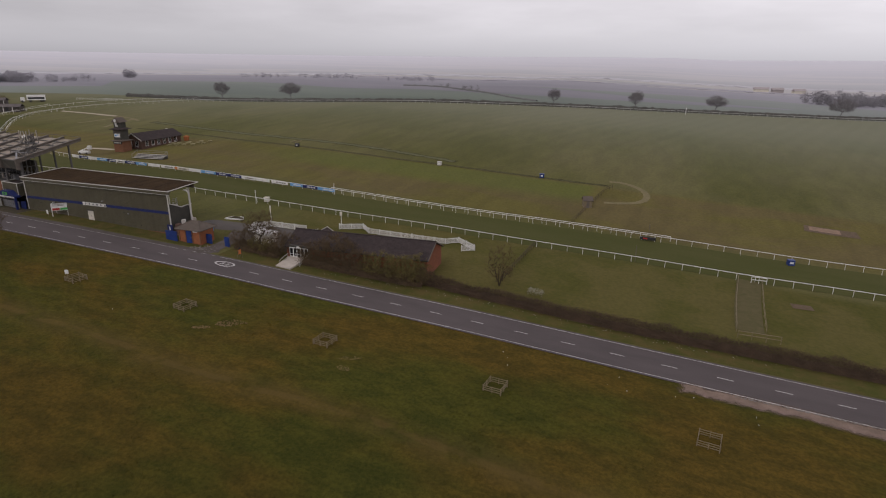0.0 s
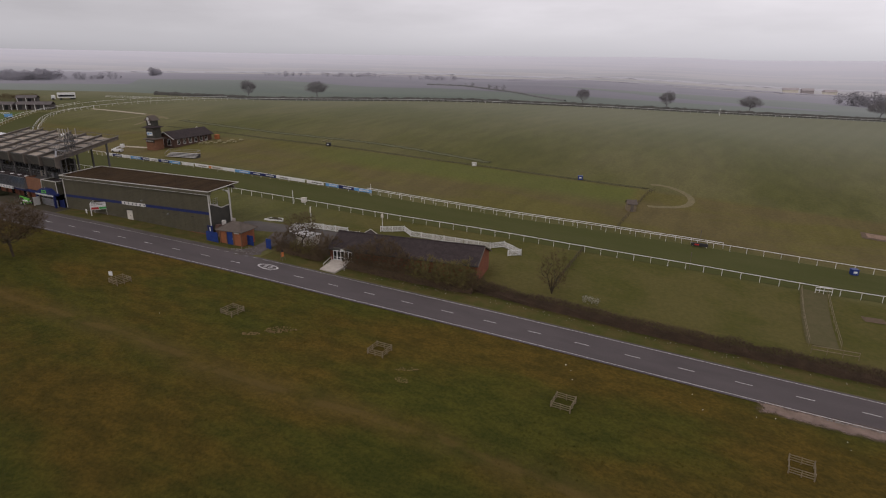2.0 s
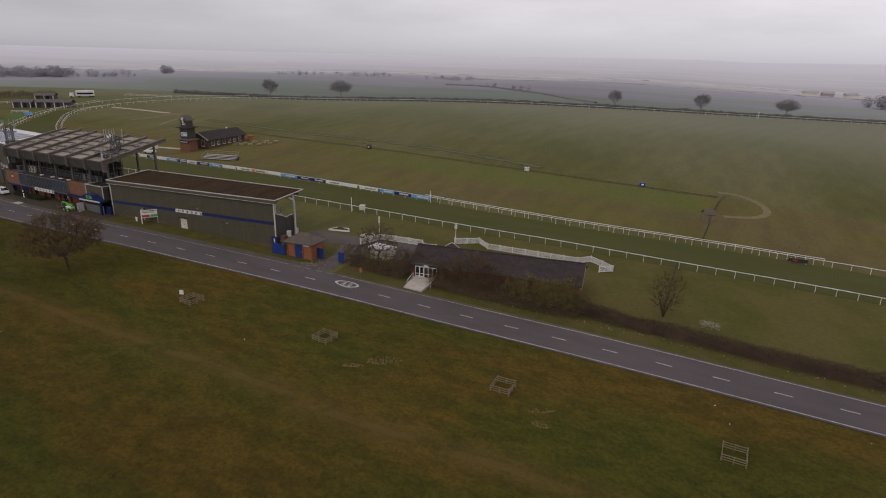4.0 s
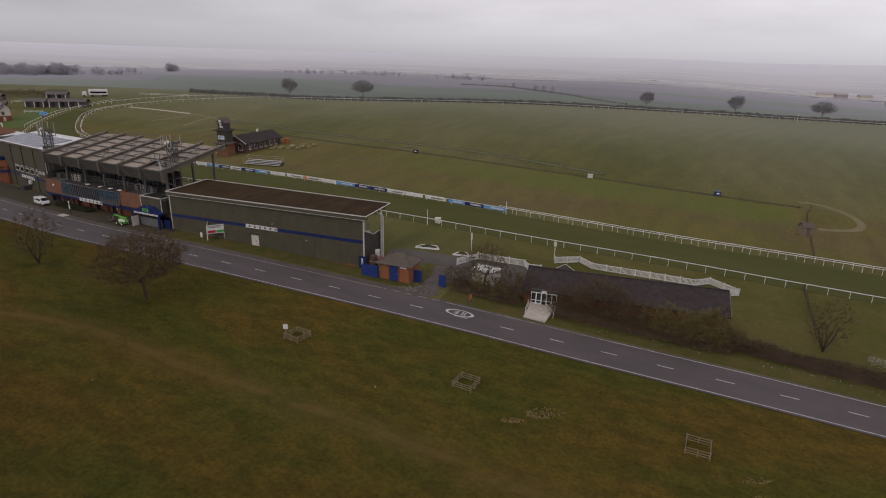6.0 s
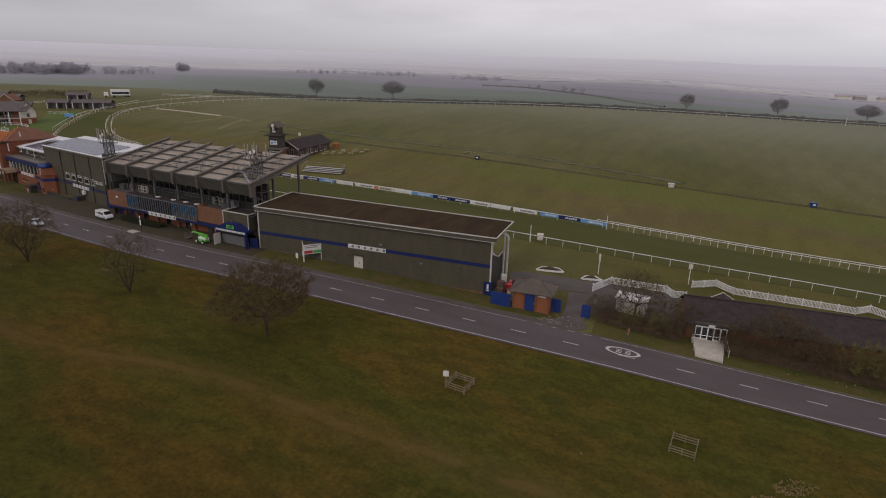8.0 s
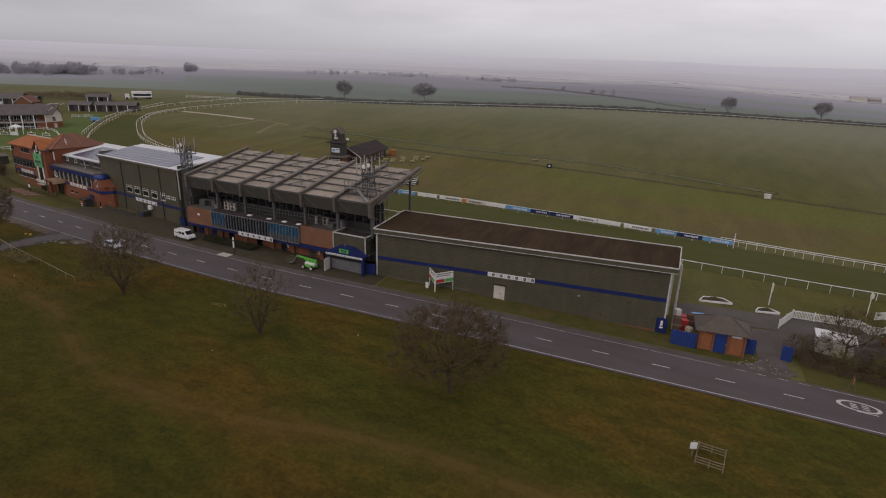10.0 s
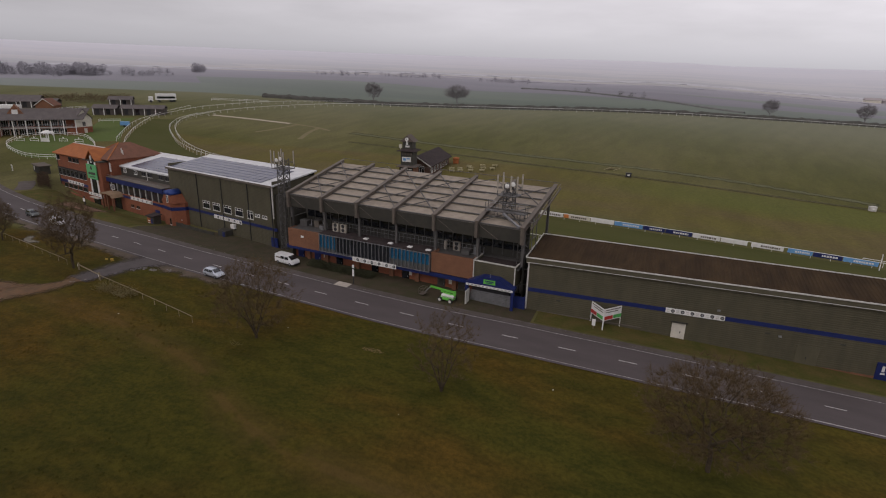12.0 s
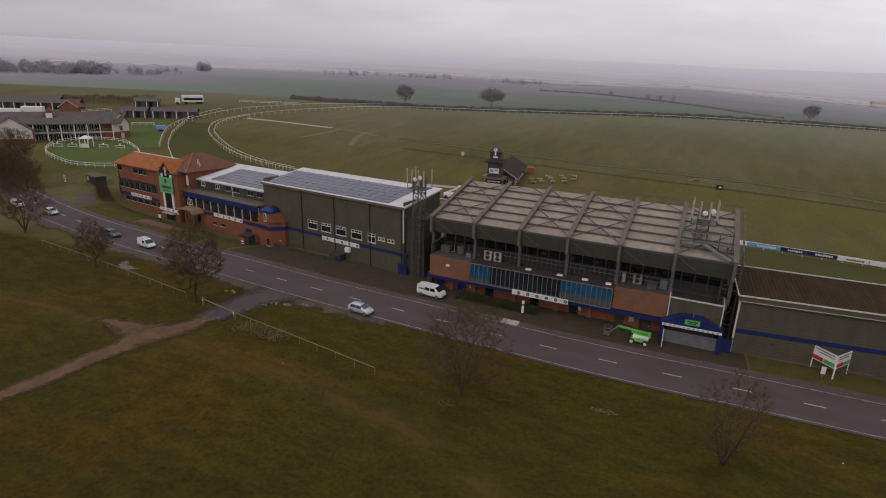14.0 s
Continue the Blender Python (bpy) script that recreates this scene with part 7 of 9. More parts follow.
def picket_fence(pts, lab, h=1.1):
    ob = thing("picket_fence", (pts[0][0], pts[0][1], gz(*pts[0])), 0, lab, "fence", "white picket fences")
    inv = plan_of(ob).inverted()
    post = MB().box(-0.07, 0.07, -0.07, 0.07, -0.2, h + 0.12, 0.03).done("post", M_WHITE)
    picket = MB().add([(x, y, z) for y in (-0.015, 0.015) for x, z in ((-0.045, 0.08), (0.045, 0.08), (0.045, h - 0.06), (0, h), (-0.045, h - 0.06))],
                      [(0, 1, 2, 3, 4), (9, 8, 7, 6, 5)] + [(i, 5 + i, 5 + (i + 1) % 5, (i + 1) % 5) for i in range(5)]).done("picket", M_WHITE)
    for (x0, y0), (x1, y1) in zip(pts, pts[1:]):
        d = math.hypot(x1 - x0, y1 - y0)
        n = max(1, round(d / 2.4))
        rails = MB()
        for i in range(n + 1):
            x, y = x0 + (x1 - x0) * i / n, y0 + (y1 - y0) * i / n
            part("post", post, M_WHITE, ob, at=inv @ Matrix.Translation((x, y, gz(x, y))))
        k = int(d / 0.17)
        for i in range(k):
            x, y = x0 + (x1 - x0) * (i + 0.5) / k, y0 + (y1 - y0) * (i + 0.5) / k
            part("picket", picket, M_WHITE, ob, at=inv @ pose(x, y, gz(x, y), 0, 0, math.degrees(math.atan2(y1 - y0, x1 - x0))))
        for z in (0.15, h - 0.08):
            rails.bar((x0, y0, gz(x0, y0) + z), (x1, y1, gz(x1, y1) + z), 0.05, 0.1)
        part("rail", rails, M_WHITE, ob, at=inv)
    return ob


picket_fence([(62.7, 19.4), (66.0, 22.9), (68.4, 21.0), (83.9, 22.9), (85.9, 24.9), (90.0, 22.4), (88.0, 20.9)], "white picket fence round the lawn behind the building")
picket_fence([(50.2, 8.0), (52.1, 11.9), (59.4, 13.1), (60.3, 12.0), (62.0, 13.1), (62.2, 11.6)], "white picket fence behind the shrubs")
wt = thing("white_tent", (55.6, 6.2, gz(55.6, 6.2) - 0.3), -6, "white flat-roofed tent among the shrubs", "tent")
part("roof", hip_roof(-1.9, 1.9, -1.2, 1.2, 2.1, 0.35, 0.1), M_WHITE, wt)
part("wall", MB().box(-1.8, 1.8, -1.1, 1.1, 0, 2.08), M_CREAM, wt)
part("valance", MB().box(-2.0, 2.0, -1.32, -1.28, 1.85, 2.1), M_WHITE, wt)


def planter(x, y, w, d, rz):
    ob = thing("flower_bed", (x, y, gz(x, y)), rz, "white-edged flower bed with bare soil", "flower bed", "flower beds")
    mb = MB()
    pts = [(-w / 2, -d / 2), (w / 2, -d / 2), (w / 2 - 0.8, d / 2), (-w / 2 + 0.8, d / 2)]
    for i in range(4):
        a, b = pts[i], pts[(i + 1) % 4]
        mb.bar((*a, 0.10), (*b, 0.10), 0.11, 0.26)
    part("edging", mb, M_WHITE, ob)
    vs, fs = [], []
    for j in range(5):
        for i in range(9):
            u, v = i / 8, j / 4
            xx = (-w / 2 + 0.1 + 0.7 * v) + (w - 0.2 - 1.4 * v) * u
            vs.append((xx, -d / 2 + 0.08 + (d - 0.16) * v, 0.12 + 0.38 * math.sin(math.pi * u) * math.sin(math.pi * v) + 0.06 * noise.noise((xx * 2, v * 5, x))))
    fs = [(j * 9 + i, j * 9 + i + 1, (j + 1) * 9 + i + 1, (j + 1) * 9 + i) for j in range(4) for i in range(8)]
    part("soil_mound", MB().add(vs, fs), M_VERGE, ob, smooth=True)


planter(43.2, 12.4, 4.0, 1.5, 10)
planter(49.2, 12.4, 2.9, 1.3, 14)


def pole(x, y, h, lab, plate=None, r=0.06, m=None):
    ob = thing("marker_pole", (x, y, gz(x, y)), 20, lab, "pole", "marker poles")
    part("pole", MB().tube((0, 0, -0.3), (0, 0, h), r, r * 0.9, 8), m or M_WHITE, ob)
    part("cap", MB().lathe([(r * 1.5, h), (r * 1.5, h + 0.06), (r * 0.5, h + 0.12)], 8), m or M_WHITE, ob)
    if plate:
        part("plate", MB().box(-plate[0] / 2, plate[0] / 2, -r - 0.05, -r, h - plate[1], h), M_CREAM, ob)
    return ob


pole(49.8, 14.9, 3.0, "tall white pole standing on the lawn", (0.25, 1.1))
pole(62.2, 20.9, 3.2, "white pole with a plate beside the picket fence", (0.5, 0.7))
pole(36.3, 26.4, 2.9, "white distance pole against the running rail", None, 0.07)
pole(47.0, 41.6, 2.6, "white distance pole against the inside rail", None, 0.07)
pole(119.0, 46.5, 3.0, "slim pole at the inside rail", None, 0.05, M_BEAM)
pole(117.8, 31.6, 3.0, "slim pole at the running rail", None, 0.05, M_BEAM)
pole(-62.8, 93.0, 1.3, "small white marker on the infield", (0.9, 1.0))
pole(121.6, 249.7, 3.4, "tall white pole near the far rail", None, 0.1)


# ---- V-shaped notice board ----
def notice_board():
    x, y = 9.4, -1.5
    ob = thing("notice_board", (x, y, gz(x, y)), 0, "V-shaped white notice board with red and green panels", "notice board")
    for s, w, rz in ((-1, 2.6, 131), (1, 2.8, 50)):
        f = part("board", MB().box(0, w, -0.04, 0.04, 1.15, 2.6), M_WHITE, ob, "white board", at=pose(0, 0, 0, 0, 0, rz))
        side = -0.055 if s == 1 else 0.055
        lo, hi = sorted((side, side * 0.75))
        near, far_ = (0.1, w * 0.5 - 0.04), (w * 0.5 + 0.04, w - 0.1)
        red, green = (near, far_) if s == 1 else (far_, near)
        part("red_panel", MB().box(*red, lo, hi, 1.25, 1.68), M_RED, f)
        part("green_panel", MB().box(*green, lo, hi, 1.25, 1.68), M_GREEN, f)
        part("heading_bars", MB().box(0.2, w - 0.3, lo, hi, 2.36, 2.46).box(0.2, w - 0.7, lo, hi, 2.1, 2.2), M_BEAM, f)
        part("leg", MB().box(w - 0.2, w - 0.1, -0.05, 0.05, -0.2, 1.15), M_WHITE, f)
    part("centre_leg", MB().box(-0.06, 0.06, -0.06, 0.06, -0.3, 2.4), M_WHITE, ob)
    sg = thing("small_sign", (8.4, -1.8, gz(8.4, -1.8)), 0, "small white sign on a short post", "sign")
    part("plate", MB().box(-0.2, 0.2, -0.03, 0.03, 0.5, 1.3), M_WHITE, sg)
    part("post", MB().box(-0.04, 0.04, 0.03, 0.1, -0.2, 1.0), M_WOOD, sg)


notice_board()
bs = thing("bus_stop_post", (-22.5, -2.9, gz(-22.5, -2.9)), 0, "black and white bus stop post on the verge", "post")
part("post", MB().tube((0, 0, -0.2), (0, 0, 2.9), 0.06), M_BLACK, bs)
part("plate", MB().box(-0.13, 0.13, -0.1, -0.05, 1.2, 2.1), M_WHITE, bs)
part("top_plate", MB().box(-0.13, 0.13, -0.1, -0.05, 2.3, 2.75), M_WHITE, bs)
bp = solo("bus_stop_pad", MB().box(-1.1, 0.9, -0.7, 0.6, -0.3, 0.10), M_CONCRETE, "pale concrete waiting pad beside the road", "pad", at=(-23.6, -3.6, gz(-23.6, -3.6)), rz=-4)
es = thing("entrance_sign", (-94.0, 13.2, gz(-94, 13.2)), 0, "dark post with a white plate beside the porch", "sign")
part("post", MB().box(-0.09, 0.09, -0.09, 0.09, -0.3, 1.7), M_BLACK, es)
part("plate", MB().box(-0.28, 0.28, -0.14, -0.09, 0.7, 1.35), M_WHITE, es)
osn = thing("orange_sign", (56.1, -1.3, gz(56.1, -1.3)), 78, "orange folding road sign on a frame", "sign")
part("face", MB().box(-0.3, 0.3, -0.03, 0.0, 0.7, 1.5), M_ORANGE, osn)
part("top_panel", MB().add([(-0.28, -0.05, 1.5), (0.28, -0.05, 1.5), (0, -0.05, 2.0), (-0.28, 0, 1.5), (0.28, 0, 1.5), (0, 0, 2.0)], [(0, 1, 2), (5, 4, 3), (0, 3, 4, 1), (1, 4, 5, 2), (2, 5, 3, 0)]), M_BLACK, osn)
for s in (-0.3, 0.3):
    part("leg", MB().tube((s, -0.3, -0.1), (s * 0.8, 0, 1.6), 0.03).tube((s, 0.4, -0.1), (s * 0.8, 0, 1.6), 0.03), M_BEAM, osn)

rd = thing("road_roundel", (56.0, -4.8, gz(56.0, -4.8) + 0.085), 2, "white speed roundel painted on the road", "road marking")
ring = MB()
N = 40
vs = []
tx, ty = gz(56.1, -4.8) - gz(54.1, -4.8), gz(55.1, -3.8) - gz(55.1, -5.8)
for r in (0.80, 1.0):
    for i in range(N):
        a = 2 * math.pi * i / N
        u, v = 1.95 * r * math.cos(a), 0.92 * r * math.sin(a)
        vs.append((u, v, u * tx / 2 + v * ty / 2))
ring.add(vs, [(i, (i + 1) % N, N + (i + 1) % N, N + i) for i in range(N)])
part("ring", ring, M_LINE, rd)
for u0 in (-0.75, 0.25):
    bars = MB()
    for v0 in (-0.42, -0.08, 0.26):
        bars.add([(u, v, u * tx / 2 + v * ty / 2) for u, v in ((u0, v0), (u0 + 0.6, v0), (u0 + 0.6, v0 + 0.16), (u0, v0 + 0.16))], [(0, 1, 2, 3)])
    part("figure_bar", bars, M_LINE, rd)


# ---- timber tree pens and fences on the pasture ----
def tree_pen():
    x, y = 63.0, -19.9
    ob = thing("tree_guard_pen", (x, y, gz(x, y)), -6, "square weathered timber guard pen on the pasture", "pen", "guard pens")
    s = 1.03
    for a, b in ((-s, -s), (s, -s), (s, s), (-s, s)):
        part("post", MB().box(a - 0.06, a + 0.06, b - 0.06, b + 0.06, -0.3, 0.80, 0.02), M_WOOD, ob)
    for z in (0.2, 0.45, 0.70):
        for (a, b), (c, d) in (((-s, -s), (s, -s)), ((s, -s), (s, s)), ((s, s), (-s, s)), ((-s, s), (-s, -s))):
            part("board", MB().bar((a, b, z), (c, d, z), 0.03, 0.085), M_WOOD, ob)
    for a, b in ((0, -s), (s, 0), (0, s), (-s, 0)):
        part("post", MB().box(a - 0.04, a + 0.04, b - 0.04, b + 0.04, -0.3, 0.76), M_WOOD, ob)
    return ob


pen = tree_pen()
for x, y, r in ((42.3, -20.6, -7), (85.2, -19.1, -2), (107.5, -19.0, -4), (129.5, -18.4, -6)):
    copy_thing(pen, pose(K * x, K * y, K * gz(x, y), 0, 0, r))
sn = thing("pen_sign", (40.9, -20.9, gz(40.9, -20.9)), 20, "small white sign on a post beside a pen", "sign")
part("plate", MB().box(-0.28, 0.28, -0.04, 0.0, 0.85, 1.45), M_WHITE, sn)
part("post", MB().box(-0.05, 0.05, 0.0, 0.08, -0.3, 1.6), M_WOOD, sn)
rail_fence([(-98.2, -5.9), (-82, -9.0), (-62.4, -13.3)], 2.6, "low_rail_fence", "low weathered timber rail beside the pasture", 0.75, r=0.042, material=M_WOOD, group="low rails")
rail_fence([(-53.0, -15.7), (-43.7, -17.8), (-31.4, -20.7)], 2.6, "low_rail_fence", "low weathered timber rail beside the track", 0.75, r=0.042, material=M_WOOD, group="low rails")
bar_gate = thing("barrier_gate", (-59.2, -14.0, gz(-59.2, -14.0)), -14, "low timber barrier across the track", "gate")
part("bar", MB().bar((0, 0, 0.75), (6.0, 0, 0.7), 0.1, 0.12), M_WOOD, bar_gate)
for s in (0.0, 6.0):
    part("post", MB().box(s - 0.1, s + 0.1, -0.1, 0.1, -0.3, 1.0, 0.02), M_WOOD, bar_gate)
    part("reflector", MB().box(s - 0.05, s + 0.05, -0.14, -0.1, 0.5, 0.75), M_WHITE, bar_gate)
rail_fence([(134.8, 31.2), (133.9, 20), (133.4, 8.4)], 3.0, "wire_fence", "thin post and wire fence beside the path", 1.1, r=0.03, material=M_WOOD, group="wire fences", double=True)
rail_fence([(138.5, 32.2), (137.7, 20), (137.2, 9.6)], 3.0, "wire_fence", "thin post and wire fence beside the path", 1.1, r=0.03, material=M_WOOD, group="wire fences", double=True)
rail_fence([(133.5, 8.3), (139, 9.0)], 1.8, "wire_fence", "timber fence end at the hedge", 1.1, r=0.05, material=M_WOOD, group="wire fences", double=True)
rail_fence([(99.4, 31.0), (99.0, 18), (98.8, 9.5)], 1.3, "wire_fence", "dark post and brush fence up the slope", 1.1, r=0.06, material=M_BARK, group="wire fences", double=True)
rail_fence([(136.8, 31.2), (139.2, 31.6)], 1.2, "white_gate", "small white gate beside the running rail", 1.1, r=0.06, group="white gates", double=True)


# ---- infield: hut, brush fence, boxes ----
UNIT = 1.2
hut = thing("field_hut", (103.6, 64.0, gz(103.6, 64)), 20, "small weathered wooden hut on the infield", "hut")
part("wall", MB().add([(a, b, z) for a in (-1.1, 1.1) for b, z in ((-1.2, -0.3), (1.2, -0.3), (1.2, 1.9), (0, 2.7), (-1.2, 1.9))],
     [(4, 3, 2, 1, 0), (5, 6, 7, 8, 9)] + [(i, (i + 1) % 5, 5 + (i + 1) % 5, 5 + i) for i in range(5)]), M_WOOD, hut)
for s in (-1, 1):
    part("roof_slope", MB().add([(-1.3, 0, 2.75), (1.3, 0, 2.75), (1.3, s * 1.45, 1.8), (-1.3, s * 1.45, 1.8), (-1.3, 0, 2.85), (1.3, 0, 2.85), (1.3, s * 1.45, 1.9), (-1.3, s * 1.45, 1.9)],
         [(0, 1, 2, 3), (7, 6, 5, 4), (0, 4, 5, 1), (1, 5, 6, 2), (2, 6, 7, 3), (3, 7, 4, 0)]), M_SLATEGREY, hut)
part("door", MB().box(-0.4, 0.4, -1.26, -1.2, -0.1, 1.7), M_BEAM, hut)
UNIT = K
rail_fence([(103.0, 47.2), (104.0, 60.5)], 1.6, "hurdle_fence", "brown timber hurdle fence on the infield", 1.2, r=0.05, material=M_BARK, group="hurdles", double=True)
rail_fence([(104.4, 66.4), (105.7, 79.4), (107.2, 84.2)], 1.6, "hurdle_fence", "brown timber hurdle fence on the infield", 1.2, r=0.05, material=M_BARK, group="hurdles", double=True)


def field_box(x, y, m, lab, w=1.3):
    ob = thing("equipment_box", (x, y, gz(x, y)), 12, lab, "box", "equipment boxes")
    part("body", MB().box(-w / 2, w / 2, -0.5, 0.5, 0.05, 0.95, 0.05), m, ob)
    part("lid", MB().box(-w / 2 - 0.05, w / 2 + 0.05, -0.55, 0.55, 0.95, 1.08, 0.04), m, ob)
    part("label_plate", MB().box(-0.3, 0.3, -0.53, -0.5, 0.4, 0.75), M_WHITE, ob)


field_box(4.5, 84.7, M_BLACK, "dark equipment box on the infield")
field_box(56.2, 84.5, M_TRIM, "pale equipment box on the infield")
field_box(87.2, 85.9, M_BLUE2, "blue equipment box on the infield")
field_box(144.3, 44.3, M_BLUE2, "blue box against the inside rail", 1.1)
field_box(37.5, 28.6, M_CREAM, "pale box beside the running rail", 1.0)
gp = thing("brush_frame", (0.2, 90.0, gz(0.2, 90)), 0, "loose pile of pale timber lying beside a box", "frame")
part("frame", MB().bar((-1.6, 0, 0.1), (1.2, 0.4, 0.9), 0.08, 0.08).bar((-1.0, 0.6, 0.1), (1.4, -0.3, 0.6), 0.08, 0.08).bar((-1.4, -0.4, 0.2), (-0.2, 0.7, 0.3), 0.08, 0.08), M_WOOD, gp)
for k, (a, b, c, d, e) in enumerate(((-2.2, -0.6, -0.6, 0.9, 0.7), (-1.8, 0.9, 0.4, -0.5, 0.9), (-0.4, 0.8, 1.6, 0.2, 0.5), (0.2, -0.9, 1.9, 0.6, 0.8), (-2.4, 0.3, -1.2, -0.8, 0.4))):
    part("pole", MB().bar((a, b, 0.08), (c, d, e), 0.09, 0.09), M_PALEWOOD, gp)
sb = thing("start_ramp_board", (119.3, 45.0, gz(119.3, 45)), 0, "dark low board with pale legs at the rail", "board")
part("board", MB().box(-1.8, 1.2, -0.15, 0.15, 0.25, 0.85, 0.04), M_BLACK, sb)
part("stripe", MB().box(-1.2, -0.4, -0.19, -0.15, 0.4, 0.7), M_RED, sb)
part("leg", MB().bar((-1.5, 0, 0), (-1.5, 0, 0.9), 0.1, 0.1), M_WHITE, sb)
part("leg", MB().bar((1.0, 0, 0), (1.0, 0, 0.9), 0.1, 0.1), M_WHITE, sb)


# ---- vehicles ----
def car_shell(prof, half, tuck):
    """A body from stations (x, sill, belt, roof, half width at roof): lofted side to side."""
    vs, fs, k = [], [], 8
    for x, zs_, zb, zr_, wf, wr in prof:
        ring_ = [(-wf * 0.94, zs_), (-wf, (zs_ + zb) / 2), (-wf * 0.97, zb), (-wr, zr_ - 0.05), (wr, zr_ - 0.05), (wf * 0.97, zb), (wf, (zs_ + zb) / 2), (wf * 0.94, zs_)]
        vs += [(x, a, b) for a, b in ring_]
    for i in range(len(prof) - 1):
        fs += [(i * k + j, i * k + (j + 1) % k, (i + 1) * k + (j + 1) % k, (i + 1) * k + j) for j in range(k)]
    fs += [tuple(range(k)), tuple(range((len(prof) - 1) * k, len(prof) * k))]
    return MB().add(vs, fs)


def vehicle(kind, x, y, rz, m, label):
    ob = thing(kind, (x, y, gz(x, y) + 0.08), rz, label, "van" if "van" in kind else "car", "parked vehicles")
    if kind == "panel_van":
        L, W, H, wb = 4.9, 0.95, 1.95, (-1.55, 1.5)
        prof = [(-2.45, 0.45, 1.0, 1.72, 0.88, 0.78), (-2.38, 0.32, 1.0, 1.90, 0.95, 0.82), (-1.0, 0.30, 1.0, 1.97, 0.95, 0.82), (0.6, 0.30, 1.0, 1.97, 0.95, 0.82), (1.0, 0.30, 1.0, 1.89, 0.95, 0.79), (1.45, 0.30, 1.02, 1.56, 0.95, 0.80), (1.9, 0.30, 1.05, 1.20, 0.95, 0.82), (2.3, 0.36, 0.94, 1.03, 0.90, 0.76), (2.44, 0.42, 0.62, 0.72, 0.80, 0.64)]
        side = [(0.2, 1.15, 1.12, 1.62), (-0.85, 0.05, 1.12, 1.62)]
        wind = (1.06, 1.84, 1.88, 1.24, 0.72)
        rear = (-2.44, 1.1, 1.65, 0.7)
    elif kind == "small_van":
        L, W, H, wb = 4.3, 0.88, 1.8, (-1.35, 1.3)
        prof = [(-2.12, 0.45, 0.95, 1.6, 0.82, 0.72), (-2.05, 0.32, 0.95, 1.78, 0.88, 0.76), (0.2, 0.30, 0.95, 1.82, 0.88, 0.76), (0.6, 0.30, 0.95, 1.74, 0.88, 0.72), (1.3, 0.30, 1.0, 1.08, 0.88, 0.78), (1.95, 0.34, 0.8, 0.88, 0.84, 0.7), (2.12, 0.42, 0.6, 0.66, 0.74, 0.58)]
        side = [(-0.2, 0.6, 1.0, 1.5)]
        wind = (0.66, 1.70, 1.4, 1.1, 0.66)
        rear = (-2.12, 1.05, 1.5, 0.6)
    else:
        L, W, H, wb = 4.2, 0.87, 1.48, (-1.3, 1.28)
        prof = [(-2.03, 0.42, 0.70, 0.86, 0.72, 0.60), (-1.99, 0.34, 0.90, 0.98, 0.82, 0.68), (-1.86, 0.28, 0.92, 1.22, 0.86, 0.64), (-1.62, 0.27, 0.92, 1.46, 0.87, 0.58), (-1.1, 0.26, 0.91, 1.54, 0.87, 0.59), (-0.3, 0.26, 0.90, 1.57, 0.87, 0.60), (0.25, 0.26, 0.90, 1.53, 0.87, 0.60), (0.65, 0.26, 0.91, 1.34, 0.87, 0.63), (1.15, 0.26, 0.93, 1.04, 0.87, 0.70), (1.6, 0.28, 0.84, 0.93, 0.85, 0.70), (1.9, 0.32, 0.70, 0.78, 0.80, 0.62), (2.05, 0.40, 0.54, 0.60, 0.66, 0.50)]
        side = [(-1.55, -0.42, 0.97, 1.40), (-0.34, 0.66, 0.97, 1.40)]
        wind = (0.36, 1.50, 1.12, 1.06, 0.57)
        rear = (-1.80, 1.02, 1.36, 0.54)
    body = part("body", car_shell(prof, W, 0), m, ob, smooth=kind == "hatchback")
    if kind == "panel_van":
        part("side_bars", MB().box(-2.0, -0.5, -W - 0.005, -W + 0.05, 1.18, 1.4).box(-2.0, -0.5, W - 0.05, W + 0.005, 1.18, 1.4), M_BEAM, body)
    for s in (-1, 1):
        for a, b, z0, z1 in side:
            def yy(z):
                t = (z - 0.95) / 0.7
                return s * (W * 0.985 - 0.13 * max(t, 0) * (1.6 if kind == "hatchback" else 0.8))
            part("side_window", MB().add([(a, yy(z0) + s * 0.02, z0), (b, yy(z0) + s * 0.02, z0), (b - (0.16 if b > 0.3 else 0.02), yy(z1) + s * 0.02, z1), (a + (0.2 if a < -1 else 0.02), yy(z1) + s * 0.02, z1),
                 (a, yy(z0) - s * 0.03, z0), (b, yy(z0) - s * 0.03, z0), (b - 0.1, yy(z1) - s * 0.03, z1), (a + 0.1, yy(z1) - s * 0.03, z1)],
                 [(0, 1, 2, 3), (7, 6, 5, 4), (0, 4, 5, 1), (1, 5, 6, 2), (2, 6, 7, 3), (3, 7, 4, 0)]), M_GLASS, body)
    x0, z0, x1, z1, hw = wind
    part("windscreen", MB().add([(x0 + 0.04, -hw, z0 - 0.02), (x0 + 0.04, hw, z0 - 0.02), (x1 + 0.03, hw + 0.08, z1), (x1 + 0.03, -hw - 0.08, z1), (x0 - 0.05, -hw, z0 - 0.1), (x0 - 0.05, hw, z0 - 0.1), (x1 - 0.1, hw, z1 - 0.08), (x1 - 0.1, -hw, z1 - 0.08)],
         [(0, 1, 2, 3), (7, 6, 5, 4), (0, 4, 5, 1), (1, 5, 6, 2), (2, 6, 7, 3), (3, 7, 4, 0)]), M_GLASS, body)
    xr, za, zb_, hr = rear
    part("rear_window", MB().box(xr - 0.06, xr + 0.05, -hr, hr, za, zb_), M_GLASS, body)
